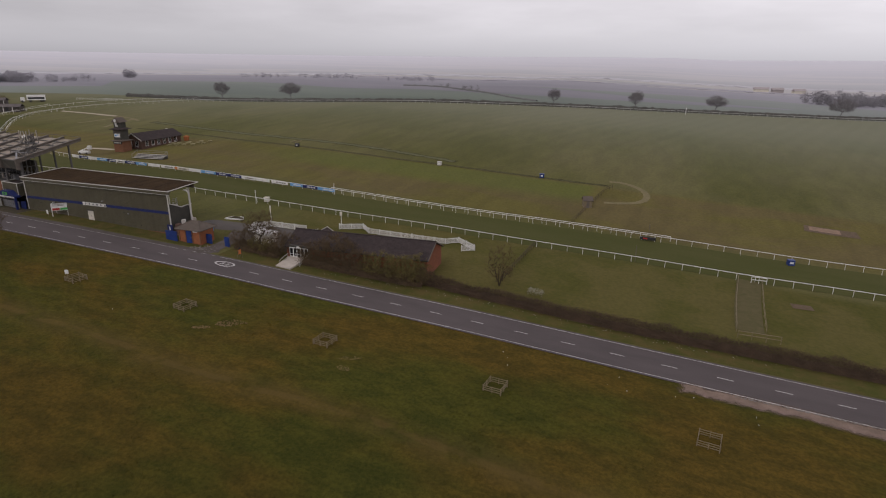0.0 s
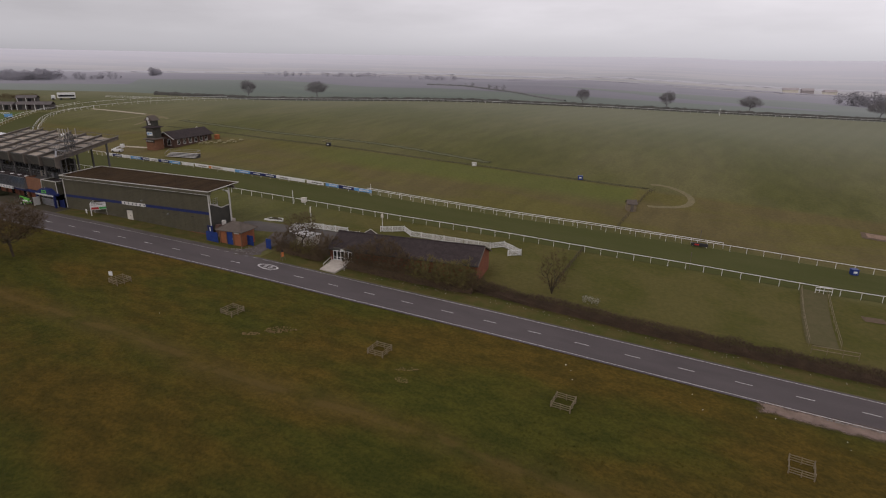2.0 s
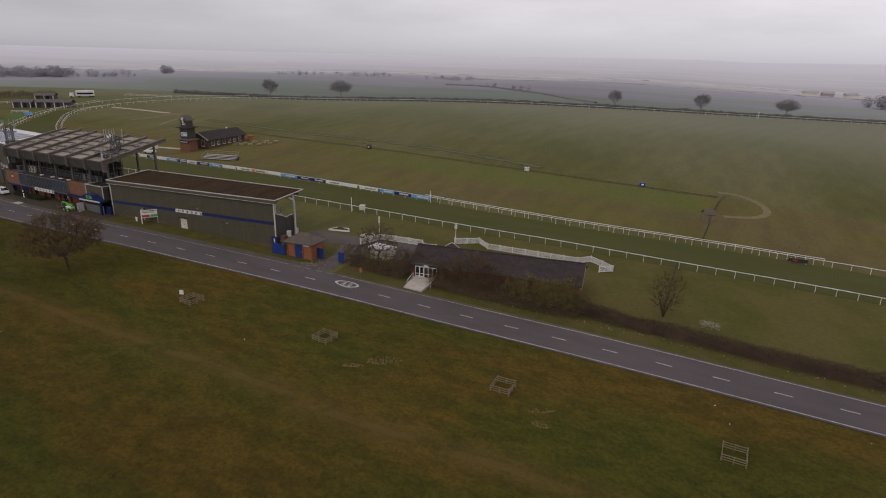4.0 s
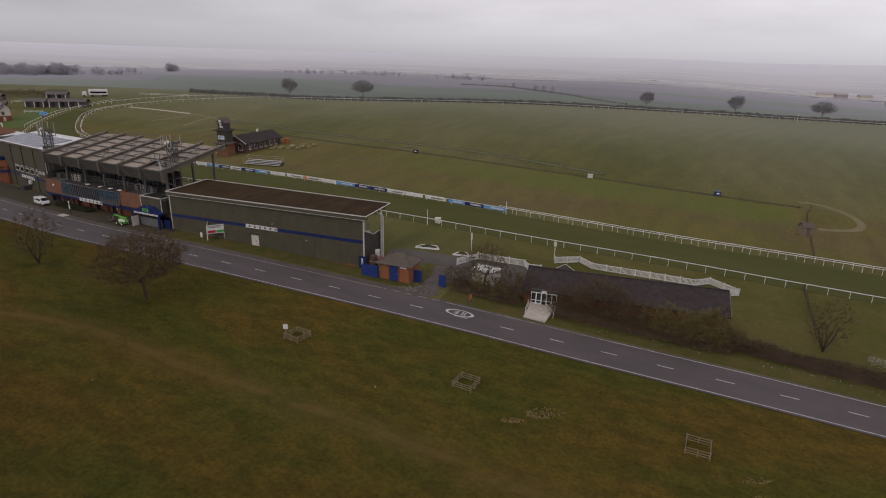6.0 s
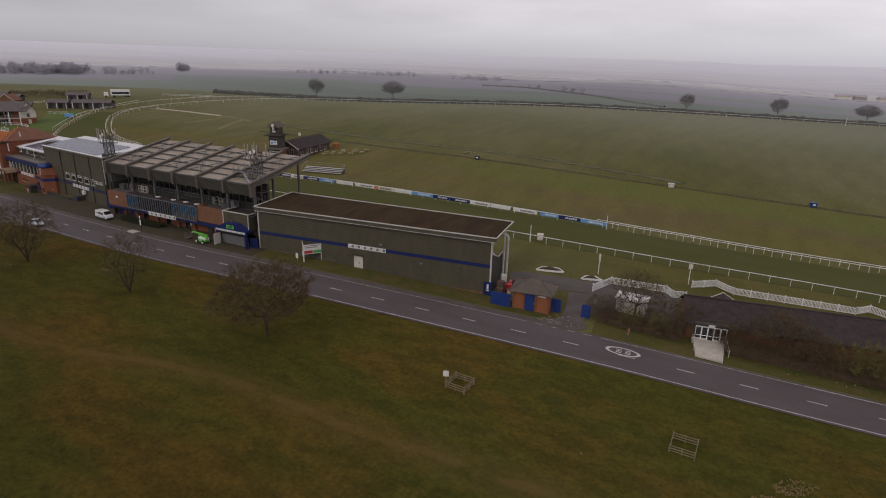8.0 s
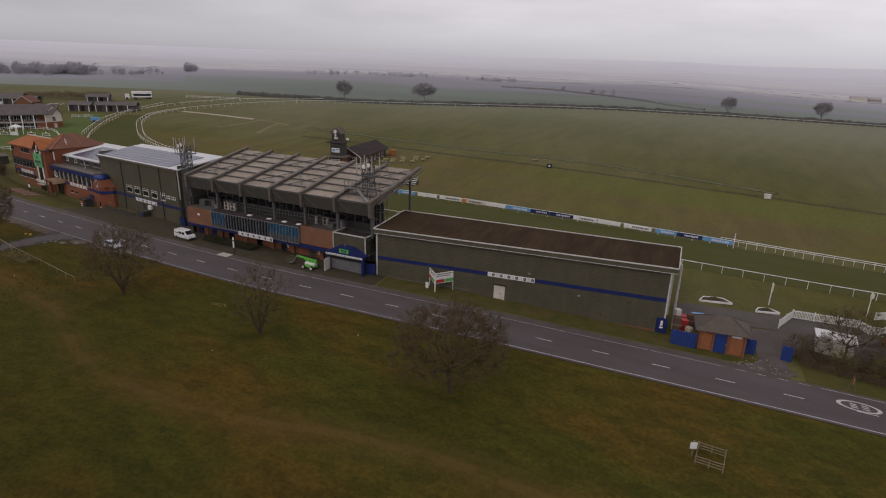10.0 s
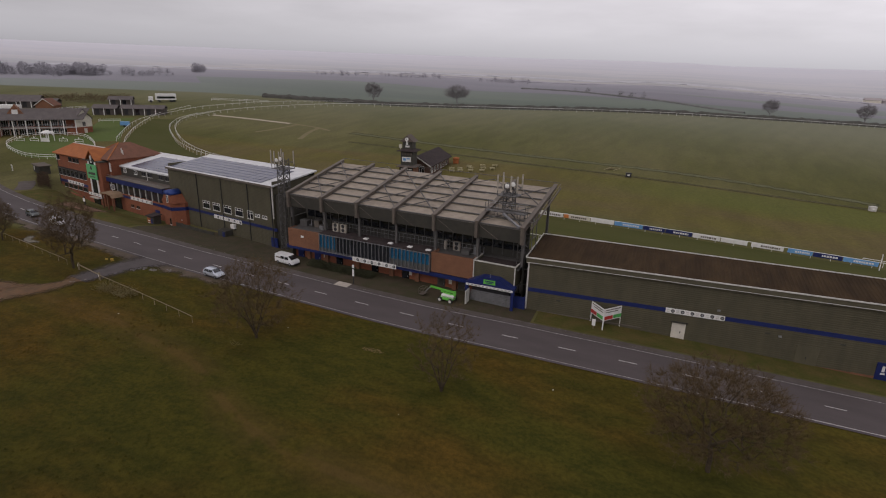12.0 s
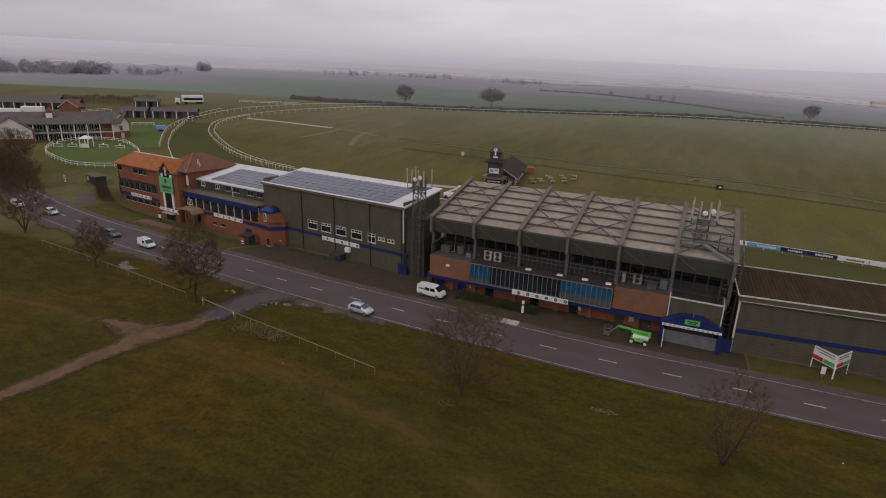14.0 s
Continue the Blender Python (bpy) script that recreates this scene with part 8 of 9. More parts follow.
    part("bumper", MB().box(prof[-1][0] - 0.1, prof[-1][0] + 0.03, -0.72, 0.72, 0.28, 0.48, 0.04), M_BLACK, body)
    for s in (-1, 1):
        part("headlight", MB().box(prof[-2][0] - 0.05, prof[-2][0] + 0.1, s * 0.66 - 0.14, s * 0.66 + 0.14, 0.58, 0.72, 0.03), M_LAMP, body)
        part("tail_light", MB().box(prof[0][0] - 0.03, prof[0][0] + 0.05, s * 0.68 - 0.1, s * 0.68 + 0.1, 0.7, 1.0, 0.02), M_RED, body)
        part("mirror", MB().box(wind[0] + 0.15, wind[0] + 0.3, s * (W + 0.1) - 0.1, s * (W + 0.1) + 0.1, 0.98, 1.14, 0.03), m, body)
        for wx in wb:
            w = part("wheel", MB().lathe([(0.22, -0.1), (0.30, -0.11), (0.32, -0.07), (0.32, 0.07), (0.30, 0.11), (0.22, 0.1)], 16, "y", (wx, s * (W - 0.10), 0.32)), M_RUBBER, ob)
            part("rim", MB().lathe([(0.05, s * 0.13), (0.20, s * 0.115), (0.2, s * 0.09)], 12, "y", (wx, s * (W - 0.10), 0.32)), M_GALV, w)
    if kind == "small_van":
        part("roof_rack", MB().bar((-1.6, -0.6, 1.92), (0.2, -0.6, 1.92), 0.05, 0.05).bar((-1.6, 0.6, 1.92), (0.2, 0.6, 1.92), 0.05, 0.05).bar((-1.5, -0.6, 1.9), (-1.5, 0.6, 1.9), 0.05, 0.05).bar((0, -0.6, 1.9), (0, 0.6, 1.9), 0.05, 0.05), M_GALV, ob)
    return ob


UNIT = 1.0
vehicle("panel_van", -35.0, -0.2, -9, M_CARWHITE, "white panel van parked before the stand")
vehicle("hatchback", -40.7, -8.5, -9, M_CARSILVER, "silver hatchback parked at the roadside")
vehicle("small_van", -82.9, -0.2, -14, M_CARWHITE, "small white van with a roof rack")
vehicle("hatchback", -92.2, 1.7, -14, M_CARDARK, "dark grey-green hatchback parked at the roadside")
vehicle("hatchback", -113.0, 6.5, -15, M_CARWHITE, "white hatchback parked at the roadside")
vehicle("small_van", -122.6, 7.0, -17, M_CARWHITE, "white van parked behind a roadside tree")


def boom_lift():
    ob = thing("boom_lift", (-9.4, -2.4, gz(-9.4, -2.4)), -6, "green articulated boom lift parked on the verge", "boom lift")
    part("chassis", MB().box(-1.2, 1.2, -0.7, 0.7, 0.4, 0.75, 0.05), M_LIME, ob)
    for sx in (-0.95, 0.95):
        for sy in (-0.85, 0.85):
            w = part("wheel", MB().lathe([(0.28, -0.16), (0.40, -0.14), (0.42, 0), (0.40, 0.14), (0.28, 0.16)], 16, "y", (sx, sy, 0.42)), M_RUBBER, ob)
            part("rim", MB().lathe([(0.25, -0.17), (0.25, 0.17)], 12, "y", (sx, sy, 0.42)), M_TRIM, w)
    t = part("turntable", MB().box(-0.9, 1.3, -0.55, 0.55, 0.8, 1.25, 0.06), M_WHITE, ob, "white turntable cover")
    part("stripe", MB().box(-0.7, 1.1, -0.58, -0.55, 0.85, 0.95), M_LIME, t)
    part("lower_boom", MB().bar((1.2, 0, 1.25), (-1.2, 0, 1.55), 0.28, 0.26), M_LIME, ob)
    part("upper_boom", MB().bar((1.3, 0, 1.75), (-3.2, 0, 1.95), 0.26, 0.28), M_LIME, ob)
    part("knuckle", MB().box(1.1, 1.5, -0.2, 0.2, 1.1, 1.95, 0.04), M_LIME, ob)
    part("jib", MB().bar((-3.2, 0, 1.95), (-4.2, 0, 0.75), 0.14, 0.16).bar((-3.2, 0, 1.75), (-4.1, 0, 0.95), 0.08, 0.08), M_GALV, ob)
    mb = MB().box(-5.1, -4.2, -0.7, 0.7, 0.35, 0.42)
    for z in (0.9, 1.45):
        for p, q in (((-5.1, -0.7), (-4.2, -0.7)), ((-4.2, -0.7), (-4.2, 0.7)), ((-4.2, 0.7), (-5.1, 0.7)), ((-5.1, 0.7), (-5.1, -0.7))):
            mb.bar((*p, z), (*q, z), 0.05, 0.05)
    for p in ((-5.1, -0.7), (-4.2, -0.7), (-4.2, 0.7), (-5.1, 0.7)):
        mb.bar((*p, 0.4), (*p, 1.45), 0.05, 0.05)
    part("basket", mb, M_BEAM, ob)


boom_lift()
UNIT = K


# ---- paddock, stables and lorry beyond the stands ----
# slate colour lightened to imitate haze over the yard
M_YARDROOF = mat("hazed_yard_roof", (0.130, 0.114, 0.110), (0.100, 0.088, 0.086), 0.4, 0.9, 0.1, 8, fine=0.25, spec=0.15)
M_YARDWALL = mat("dark_stable_timber", (0.090, 0.078, 0.072), (0.068, 0.060, 0.056), 0.6, 0.9, 0.1, 12)


def build_paddock():
    oval = [(-170, 49.5), (-163, 42), (-152, 37.3), (-143.5, 36), (-136, 40), (-136.5, 47), (-143, 54), (-150, 58.8), (-160, 63), (-168.5, 60), (-171, 54), (-170, 49.5)]
    mb, vs = MB(), []
    cx, cy = -154.5, 49.5
    ring_ = spread(oval, 2.0)
    k = len(ring_)
    for f in (1.0, 0.66, 0.33, 0.02):
        vs += [(cx + (x - cx) * f, cy + (y - cy) * f, gz(cx + (x - cx) * f, cy + (y - cy) * f) + 0.05) for x, y in ring_]
    mb.add(vs, [(j * k + i, j * k + (i + 1) % k, (j + 1) * k + (i + 1) % k, (j + 1) * k + i) for j in range(3) for i in range(k)])
    solo("paddock_lawn", mb, M_LAWN, "mown green lawn of the parade ring", "lawn", kind="structure")
    rail_fence(oval, 2.2, "parade_rail", "white double rail round the parade ring", 1.15, True, 0.06, group="parade rails")
    rail_fence([(-136, 42.5), (-128, 47), (-118, 46)], 2.2, "parade_rail", "white rail leading to the course", 1.15, True, 0.06, group="parade rails")
    rail_fence([(-179.3, 84.3), (-172.4, 89.0)], 2.4, "parade_rail", "white rail beside the grandstand lawn", 1.15, True, 0.06, group="parade rails")
    strip([(-180.5, 93.5), (-169.5, 80.5), (-157, 67.5), (-149.5, 61.0)], -5.4, 5.4, 0.045, "lawn", M_LAWN, "green lawn between the pavilion and the course", "lawn", step=2.0)
    gx, gy = -161.5, 53.0
    gb = thing("gazebo", (gx, gy, gz(gx, gy)), 20, "small white gazebo in the parade ring", "gazebo")
    for a, b in ((-1.2, -1.2), (1.2, -1.2), (1.2, 1.2), (-1.2, 1.2)):
        part("post", MB().box(a - 0.1, a + 0.1, b - 0.1, b + 0.1, 0, 2.5), M_WHITE, gb)
    part("roof", MB().add([(-1.5, -1.5, 2.5), (1.5, -1.5, 2.5), (1.5, 1.5, 2.5), (-1.5, 1.5, 2.5), (0, 0, 3.4)], [(0, 1, 4), (1, 2, 4), (2, 3, 4), (3, 0, 4), (3, 2, 1, 0)]), M_WHITE, gb)
    part("counter", MB().box(-1.1, 1.1, -1.1, -0.9, 0, 1.1), M_WHITE, gb)
    for x, y in ((-167.0, 48.5), (-164.0, 50.6), (-157.5, 55.0), (-153.5, 57.0)):
        nb = thing("number_board", (x, y, gz(x, y)), 24, "white framed board on the parade ring lawn", "board", "parade boards")
        part("frame", MB().bar((-1.2, 0, 0.9), (1.2, 0, 0.9), 0.1, 0.12).bar((-1.2, 0, 0), (-1.2, 0, 0.9), 0.1, 0.1).bar((1.2, 0, 0), (1.2, 0, 0.9), 0.1, 0.1).bar((-1.2, 0, 0.25), (1.2, 0, 0.25), 0.1, 0.1), M_WHITE, nb)
        part("ball", MB().lathe([(0.05, 0.95), (0.2, 1.1), (0.2, 1.3), (0.05, 1.45)], 10), M_WHITE, nb)
    # long two-storey pavilion, with a gabled wing at each end
    ob = thing("paddock_pavilion", (-165.4, 65.7, 3.3), 50, "two-storey brick and glass pavilion with white gables and a dark roof", "building")
    L, D, E, R = 27.0, 8.5, 4.9, 7.9
    part("back_wall", MB().box(-L, 0, 1.6, D, -0.6, E), M_BRICK, ob)
    for y0, y1 in ((-0.5, D / 2), (D + 0.5, D / 2)):
        part("roof_slope", MB().add([(x, y, z + d) for d in (0, 0.2) for x, y, z in ((-L - 3, y0, E - 0.1), (2.0, y0, E - 0.1), (4.0, y1, R), (-L - 3, y1, R))],
             [(3, 2, 1, 0), (4, 5, 6, 7), (0, 1, 5, 4), (1, 2, 6, 5), (2, 3, 7, 6), (3, 0, 4, 7)]), M_YARDROOF, ob, "dark slate roof slope")
    part("balcony_floor", MB().box(-L + 4, -0.2, -0.1, 1.6, 2.3, 2.5), M_TRIM, ob)
    for i in range(8):
        x = -0.3 - i * 3.3
        part("white_post", MB().box(x - 0.13, x + 0.13, -0.25, 0.0, -0.6, E), M_WHITE, ob)
    for i in range(10):
        x = -4.0 - i * 2.15
        window(ob, 1.9, 2.0, Matrix.Translation((x, 1.55, 0.0)), M_WHITE, 2, False)
        window(ob, 1.9, 1.9, Matrix.Translation((x, 1.55, 2.75)), M_WHITE, 2, False)
    part("brick_end", MB().box(-2.9, 0, 0.2, 1.7, -0.6, 2.3), M_BRICK, ob)
    part("balcony_rail", MB().bar((-L + 4, -0.05, 3.4), (-0.2, -0.05, 3.4), 0.06, 0.08).bar((-L + 4, -0.05, 2.95), (-0.2, -0.05, 2.95), 0.05, 0.06), M_GALV, ob)
    part("clock_gable", MB().add([(x, y, z) for y in (2.0, 5.0) for x, z in ((-18.5, 6.2), (-13.5, 6.2), (-16.0, 9.4))], [(0, 1, 2), (5, 4, 3), (0, 3, 4, 1), (1, 4, 5, 2), (2, 5, 3, 0)]), M_BRICKBROWN, ob)
    part("gable_clock", MB().box(-16.8, -15.2, 1.85, 2.0, 6.3, 7.9), M_WHITE, ob)

    def wing(x, y, rz, w, e, r, depth, brick):
        """A gabled wing seen end-on."""
        at = pose(x, y, 0, 0, 0, rz)
        g1 = part("gable_wall", MB().add([(a, b, z) for b in (0.0, 0.3) for a, z in ((-w / 2, brick), (w / 2, brick), (w / 2, e), (0, r), (-w / 2, e))],
             [(4, 3, 2, 1, 0), (5, 6, 7, 8, 9)] + [(i, (i + 1) % 5, 5 + (i + 1) % 5, 5 + i) for i in range(5)]), M_CREAM, ob, "cream rendered gable", at=at)
        part("lower_wall", MB().box(-w / 2, w / 2, 0.02, depth, -0.6, brick).box(-w / 2, w / 2, 0.3, depth, brick, e), M_BRICK, ob, at=at)
        for s in (-1, 1):
            part("roof_slope", MB().add([(a, b, z + d) for d in (0, 0.18) for a, b, z in ((0, -0.3, r), (0, depth, r), (s * (w / 2 + 0.4), depth, e - 0.3), (s * (w / 2 + 0.4), -0.3, e - 0.3))],
                 [(3, 2, 1, 0), (4, 5, 6, 7), (0, 1, 5, 4), (1, 2, 6, 5), (2, 3, 7, 6), (3, 0, 4, 7)]), M_YARDROOF, ob, at=at)
        part("gable_window", MB().box(-0.5, 0.5, -0.06, 0.0, brick + 0.3, brick + 1.6), M_STEEL, g1)
        return g1

    wing(1.9, 2.0, 38, 5.6, E, 7.9, 9.0, 2.3)
    part("wing_door", MB().box(1.5, 2.6, 1.9, 2.05, -0.4, 1.8), M_CREAM, ob)
    wing(-L + 2.0, -2.6, -4, 9.5, 3.6, 7.0, 8.0, 1.2)
    # stable ranges behind
    for n, (x, y, rz, ln) in enumerate(((-179.3, 104.2, 32, 15.5), (-192.0, 98.2, 25, 9.0), (-233.0, 100.4, 30, 14), (-249.7, 94.9, 28, 26), (-253.0, 104.0, 28, 20), (-206.5, 117.0, 40, 9))):
        sbk = thing("stable_range", (x, y, gz(x, y)), rz, "low dark stable range with a grey roof", "stable", "stables")
        part("wall", MB().box(-ln / 2, ln / 2, -2.2, 2.2, -0.5, 2.4), M_YARDWALL, sbk)
        for s in (-1, 1):
            part("roof_slope", MB().add([(-ln / 2 - 0.3, 0, 3.5), (ln / 2 + 0.3, 0, 3.5), (ln / 2 + 0.3, s * 2.7, 2.2), (-ln / 2 - 0.3, s * 2.7, 2.2), (-ln / 2 - 0.3, 0, 3.62), (ln / 2 + 0.3, 0, 3.62), (ln / 2 + 0.3, s * 2.7, 2.32), (-ln / 2 - 0.3, s * 2.7, 2.32)],
                 [(0, 1, 2, 3), (7, 6, 5, 4), (0, 4, 5, 1), (1, 5, 6, 2), (2, 6, 7, 3), (3, 7, 4, 0)]), M_YARDROOF, sbk)
        for i in range(int(ln / 4)):
            part("stable_door", MB().box(-ln / 2 + 1.2 + i * 4, -ln / 2 + 2.6 + i * 4, -2.26, -2.2, 0, 2.1), M_GLASS if i % 2 else M_BLACK, sbk)
        for i in range(int(ln / 4) + 1):
            part("white_post", MB().box(-ln / 2 + 0.4 + i * 4, -ln / 2 + 0.65 + i * 4, -2.75, -2.5, -0.3, 2.25), M_WHITE, sbk)
    yh = thing("stable_house", (-218.0, 91.5, gz(-218, 91.5)), 28, "small brown-roofed house with a gable in the stable yard", "house")
    part("wall", MB().box(-3.2, 3.2, 0, 6, -0.5, 2.6).add([(x, y, z) for y in (0.0, 6.0) for x, z in ((-3.2, 2.6), (3.2, 2.6), (0, 4.9))], [(0, 1, 2), (5, 4, 3), (0, 3, 4, 1), (1, 4, 5, 2), (2, 5, 3, 0)]), M_BRICKBROWN, yh)
    for s in (-1, 1):
        part("roof_slope", MB().add([(0, y, z) for y in (-0.3, 6.2) for z in (4.95, 5.12)] + [(s * 3.6, y, z) for y in (-0.3, 6.2) for z in (2.35, 2.52)], [(0, 2, 6, 4), (1, 5, 7, 3), (0, 4, 5, 1), (2, 3, 7, 6), (4, 6, 7, 5)]), M_TILEBROWN, yh, "brown tiled slope")
    part("gable_board", MB().bar((0, -0.33, 5.05), (3.6, -0.33, 2.45), 0.06, 0.22).bar((0, -0.33, 5.05), (-3.6, -0.33, 2.45), 0.06, 0.22), M_TRIM, yh)
    rail_fence([(-217.1, 93.4), (-209.8, 104.5)], 2.4, "parade_rail", "white rail beside the stable yard", 1.15, True, 0.06, group="parade rails")
    for x, y, ln in ((-225.5, 83.5, 7), (-227.3, 76.4, 8)):
        wc = thing("horse_transporter", (x, y, gz(x, y)), 30, "long white horse transporter parked in the yard", "lorry", "lorries")
        part("box", MB().box(-ln / 2, ln / 2, -1.2, 1.2, 0.9, 3.4, 0.1), M_WHITE, wc)
        part("skirt", MB().box(-ln / 2 + 0.3, ln / 2 - 0.3, -1.1, 1.1, 0.4, 0.9), M_BLACK, wc)
    bd = thing("blue_trailer", (-165.4, 83.4, gz(-165.4, 83.4)), 30, "pale blue box trailer beside the rail", "trailer")
    part("box", MB().box(-1.4, 1.4, -0.7, 0.7, 0.5, 1.8, 0.06), M_SKYBLUE, bd)
    part("axle", MB().tube((0, -1.0, 0.35), (0, 1.0, 0.35), 0.35, n=12), M_RUBBER, bd)
    lx, ly = -196.6, 130.0
    lo = thing("lorry", (lx, ly, gz(lx, ly)), 52, "white box lorry with dark windows parked on the grass", "lorry")
    part("box", MB().box(-3.2, 5.0, -1.25, 1.25, 1.0, 3.6, 0.08), M_WHITE, lo)
    part("cab", MB().box(-6.0, -4.2, -1.1, 1.1, 0.5, 2.4, 0.15), M_WHITE, lo)
    part("side_window", MB().box(-2.6, 4.6, -1.29, -1.25, 1.6, 2.5), M_GLASS, lo)
    part("windscreen", MB().box(-6.03, -5.95, -0.9, 0.9, 1.4, 2.2), M_GLASS, lo)
    for sx in (-5.2, -1.8, 3.0, 4.2):
        part("wheel", MB().lathe([(0.5, -1.2), (0.5, 1.2)], 12, "y", (sx, 0, 0.5)), M_RUBBER, lo)
    sh = thing("low_shed", (-126.5, 27.0, gz(-126.5, 27)), -20, "low dark shed with notices beside the road gate", "shed")
    part("wall", MB().box(-2.6, 2.6, -1.1, 1.1, -0.6, 1.8), M_CLADDARK, sh)
    part("roof", MB().box(-2.9, 2.9, -1.4, 1.4, 1.8, 1.98), M_SLATEGREY, sh, "grey felted roof")
    # black panel stands in for the shade inside the shed's opening
    part("open_front", MB().box(-0.9, 2.3, -1.14, -1.1, 0.1, 1.6), M_BLACK, sh)
    part("notice", MB().box(-1.9, -1.3, -1.16, -1.1, 0.6, 1.5), M_WHITE, sh)
    s2 = thing("gate_sign", (-131.3, 23.2, gz(-131.3, 23.2)), -20, "white sign with dark bars by the road gate", "sign")
    part("plate", MB().box(-0.5, 0.5, -0.04, 0.04, 0.5, 2.0), M_WHITE, s2)
    part("bars", MB().box(-0.3, 0.3, -0.06, -0.04, 0.8, 1.1).box(-0.2, 0.2, -0.06, -0.04, 1.3, 1.7), M_BLACK, s2)


build_paddock()
strip([(-114, 14.0), (-118.5, 18), (-122.5, 20.5)], -1.6, 1.6, 0.05, "yard_entrance", M_GRAVEL, "pale dusty entrance beside the red block", "path")
strip([(-97.5, 10.2), (-92, 9.6), (-84, 8.6)], -2.0, 3.4, 0.07, "brick_apron", soft_edge(mat("reddish_brick_dust", (0.165, 0.085, 0.058), (0.100, 0.066, 0.040), 0.6, 0.95, 0.3, 8, fine=0.3)), "worn reddish brick apron before the porch", "paving", step=0.7, cross=6, rag=0.5)


# ---- trees and hedges ----
def ribbon(mb, p, q, w):
    d = (q - p)
    s = d.cross(Vector((random.uniform(-1, 1), random.uniform(-1, 1), random.uniform(-1, 1))))
    if s.length < 1e-6:
        return
    s = s.normalized() * w / 2
    mb.add([p - s, p + s, q + s * 0.4, q - s * 0.4], [(0, 1, 2, 3)])


def crown_tree(name, seed, height, width, fork, tips, label, mt=None, mw=None, twig_w=0.026, group="roadside trees", twigs_each=4, thick=0.012, lean=0.0, stems=1, cat="tree", drop=0.0, reach=1.0):
    """A bare tree: tips strewn through a rounded crown, each joined to the nearest wood, and the wood thickened by what it carries."""
    rnd = random.Random(seed)
    rx, top = width / 2, height * fork
    cz, rz_ = top + (height - top) * (0.46 - drop), (height - top) * 0.54
    nodes, parent = [], []

    def put(p, a):
        nodes.append(p)
        parent.append(a)
        return len(nodes) - 1
    a = put(Vector((0, 0, -0.25)), -1)
    for k in range(1, 4):
        a = put(Vector((lean * k / 3 + rnd.gauss(0, 0.02) * height * fork, rnd.gauss(0, 0.02) * height * fork, top * k / 3)), a)
    if stems > 1:
        for q in range(stems):
            t = 2 * math.pi * (q + rnd.random() * 0.6) / stems
            b = put(Vector((math.cos(t) * rx * 0.14, math.sin(t) * rx * 0.14, top + 0.10 * height)), 1)
            put(Vector((math.cos(t) * rx * 0.34, math.sin(t) * rx * 0.34, top + 0.34 * height)), b)
    heart = nodes[3].copy()
    ends = []
    while len(ends) < tips:
        v = Vector((rnd.uniform(-1, 1), rnd.uniform(-1, 1), rnd.uniform(-1, 1)))
        if not 0.12 < v.length < 1:
            continue
        v = v.normalized() * v.length ** 0.85
        lump = 0.86 + 0.30 * noise.noise((v.x * 1.6 + seed, v.y * 1.6, v.z * 1.6))
        p = Vector((v.x * rx * lump, v.y * rx * lump, cz + v.z * rz_ * lump * (0.8 if v.z < 0 else 1.0)))
        if p.z > top * 0.75:
            ends.append(p)
    ends.sort(key=lambda p: (p - heart).length + rnd.gauss(0, 0.06) * height)
    step = width * 0.065
    arr = np.array([tuple(p) for p in nodes])
    away = np.linalg.norm(arr - np.array(heart), axis=1)
    for p in ends:
        t = np.array(p)
        r = (p - heart).length
        d = np.linalg.norm(arr - t, axis=1) + 0.35 * np.abs(away - r * 0.55)
        d[0:2] += 1e3
        i = int(np.argmin(d))
        a, start = i, nodes[i].copy()
        way = p - start
        k = max(1, int(way.length / step))
        more = []
        for m in range(1, k + 1):
            f = m / k
            q = start + way * f + Vector((rnd.gauss(0, 0.16) * step, rnd.gauss(0, 0.16) * step, math.sin(math.pi * f) * -0.06 * way.length + rnd.gauss(0, 0.12) * step))
            a = put(q, a)
            more.append(tuple(q))
        arr = np.concatenate([arr, np.array(more)])
        away = np.concatenate([away, np.linalg.norm(np.array(more) - np.array(heart), axis=1)])
    load = [0] * len(nodes)
    kids = [0] * len(nodes)
    for i in range(len(nodes) - 1, 0, -1):
        load[i] += 1 if not kids[i] else 0
        load[parent[i]] += load[i]
        kids[parent[i]] += 1
    ob = thing(name, (0, 0, -500), 0, label, cat, group)
    wood, twigs = MB(), MB()
    for i in range(1, len(nodes)):
        p, q = nodes[parent[i]], nodes[i]
        r0, r1 = (thick * max(load[j], 1) ** 0.5 for j in (parent[i], i))
        r0 = min(r0, r1 * 1.5)
        if load[i] > 5:
            wood.tube(p, q, r0, r1, 7 if load[i] > 80 else 4, False)
        else:
            ribbon(twigs, p, q, max(r0 * 2, twig_w))
        if load[i] <= 4:
            out = (q - heart).normalized()
            for _ in range(twigs_each):
                v = (out * 0.8 + Vector((rnd.gauss(0, 0.7), rnd.gauss(0, 0.7), rnd.gauss(0.15, 0.6)))).normalized()
                ribbon(twigs, q, q + v * (0.18 + width * rnd.uniform(0.02, 0.06)) * reach, twig_w)
    part("trunk", wood, mt or M_BARK, ob)
    tagged(part("crown", twigs, mw or M_TWIG, ob, "fine bare brown twigs" if cat == "tree" else ""), kind="stuff")
    return ob


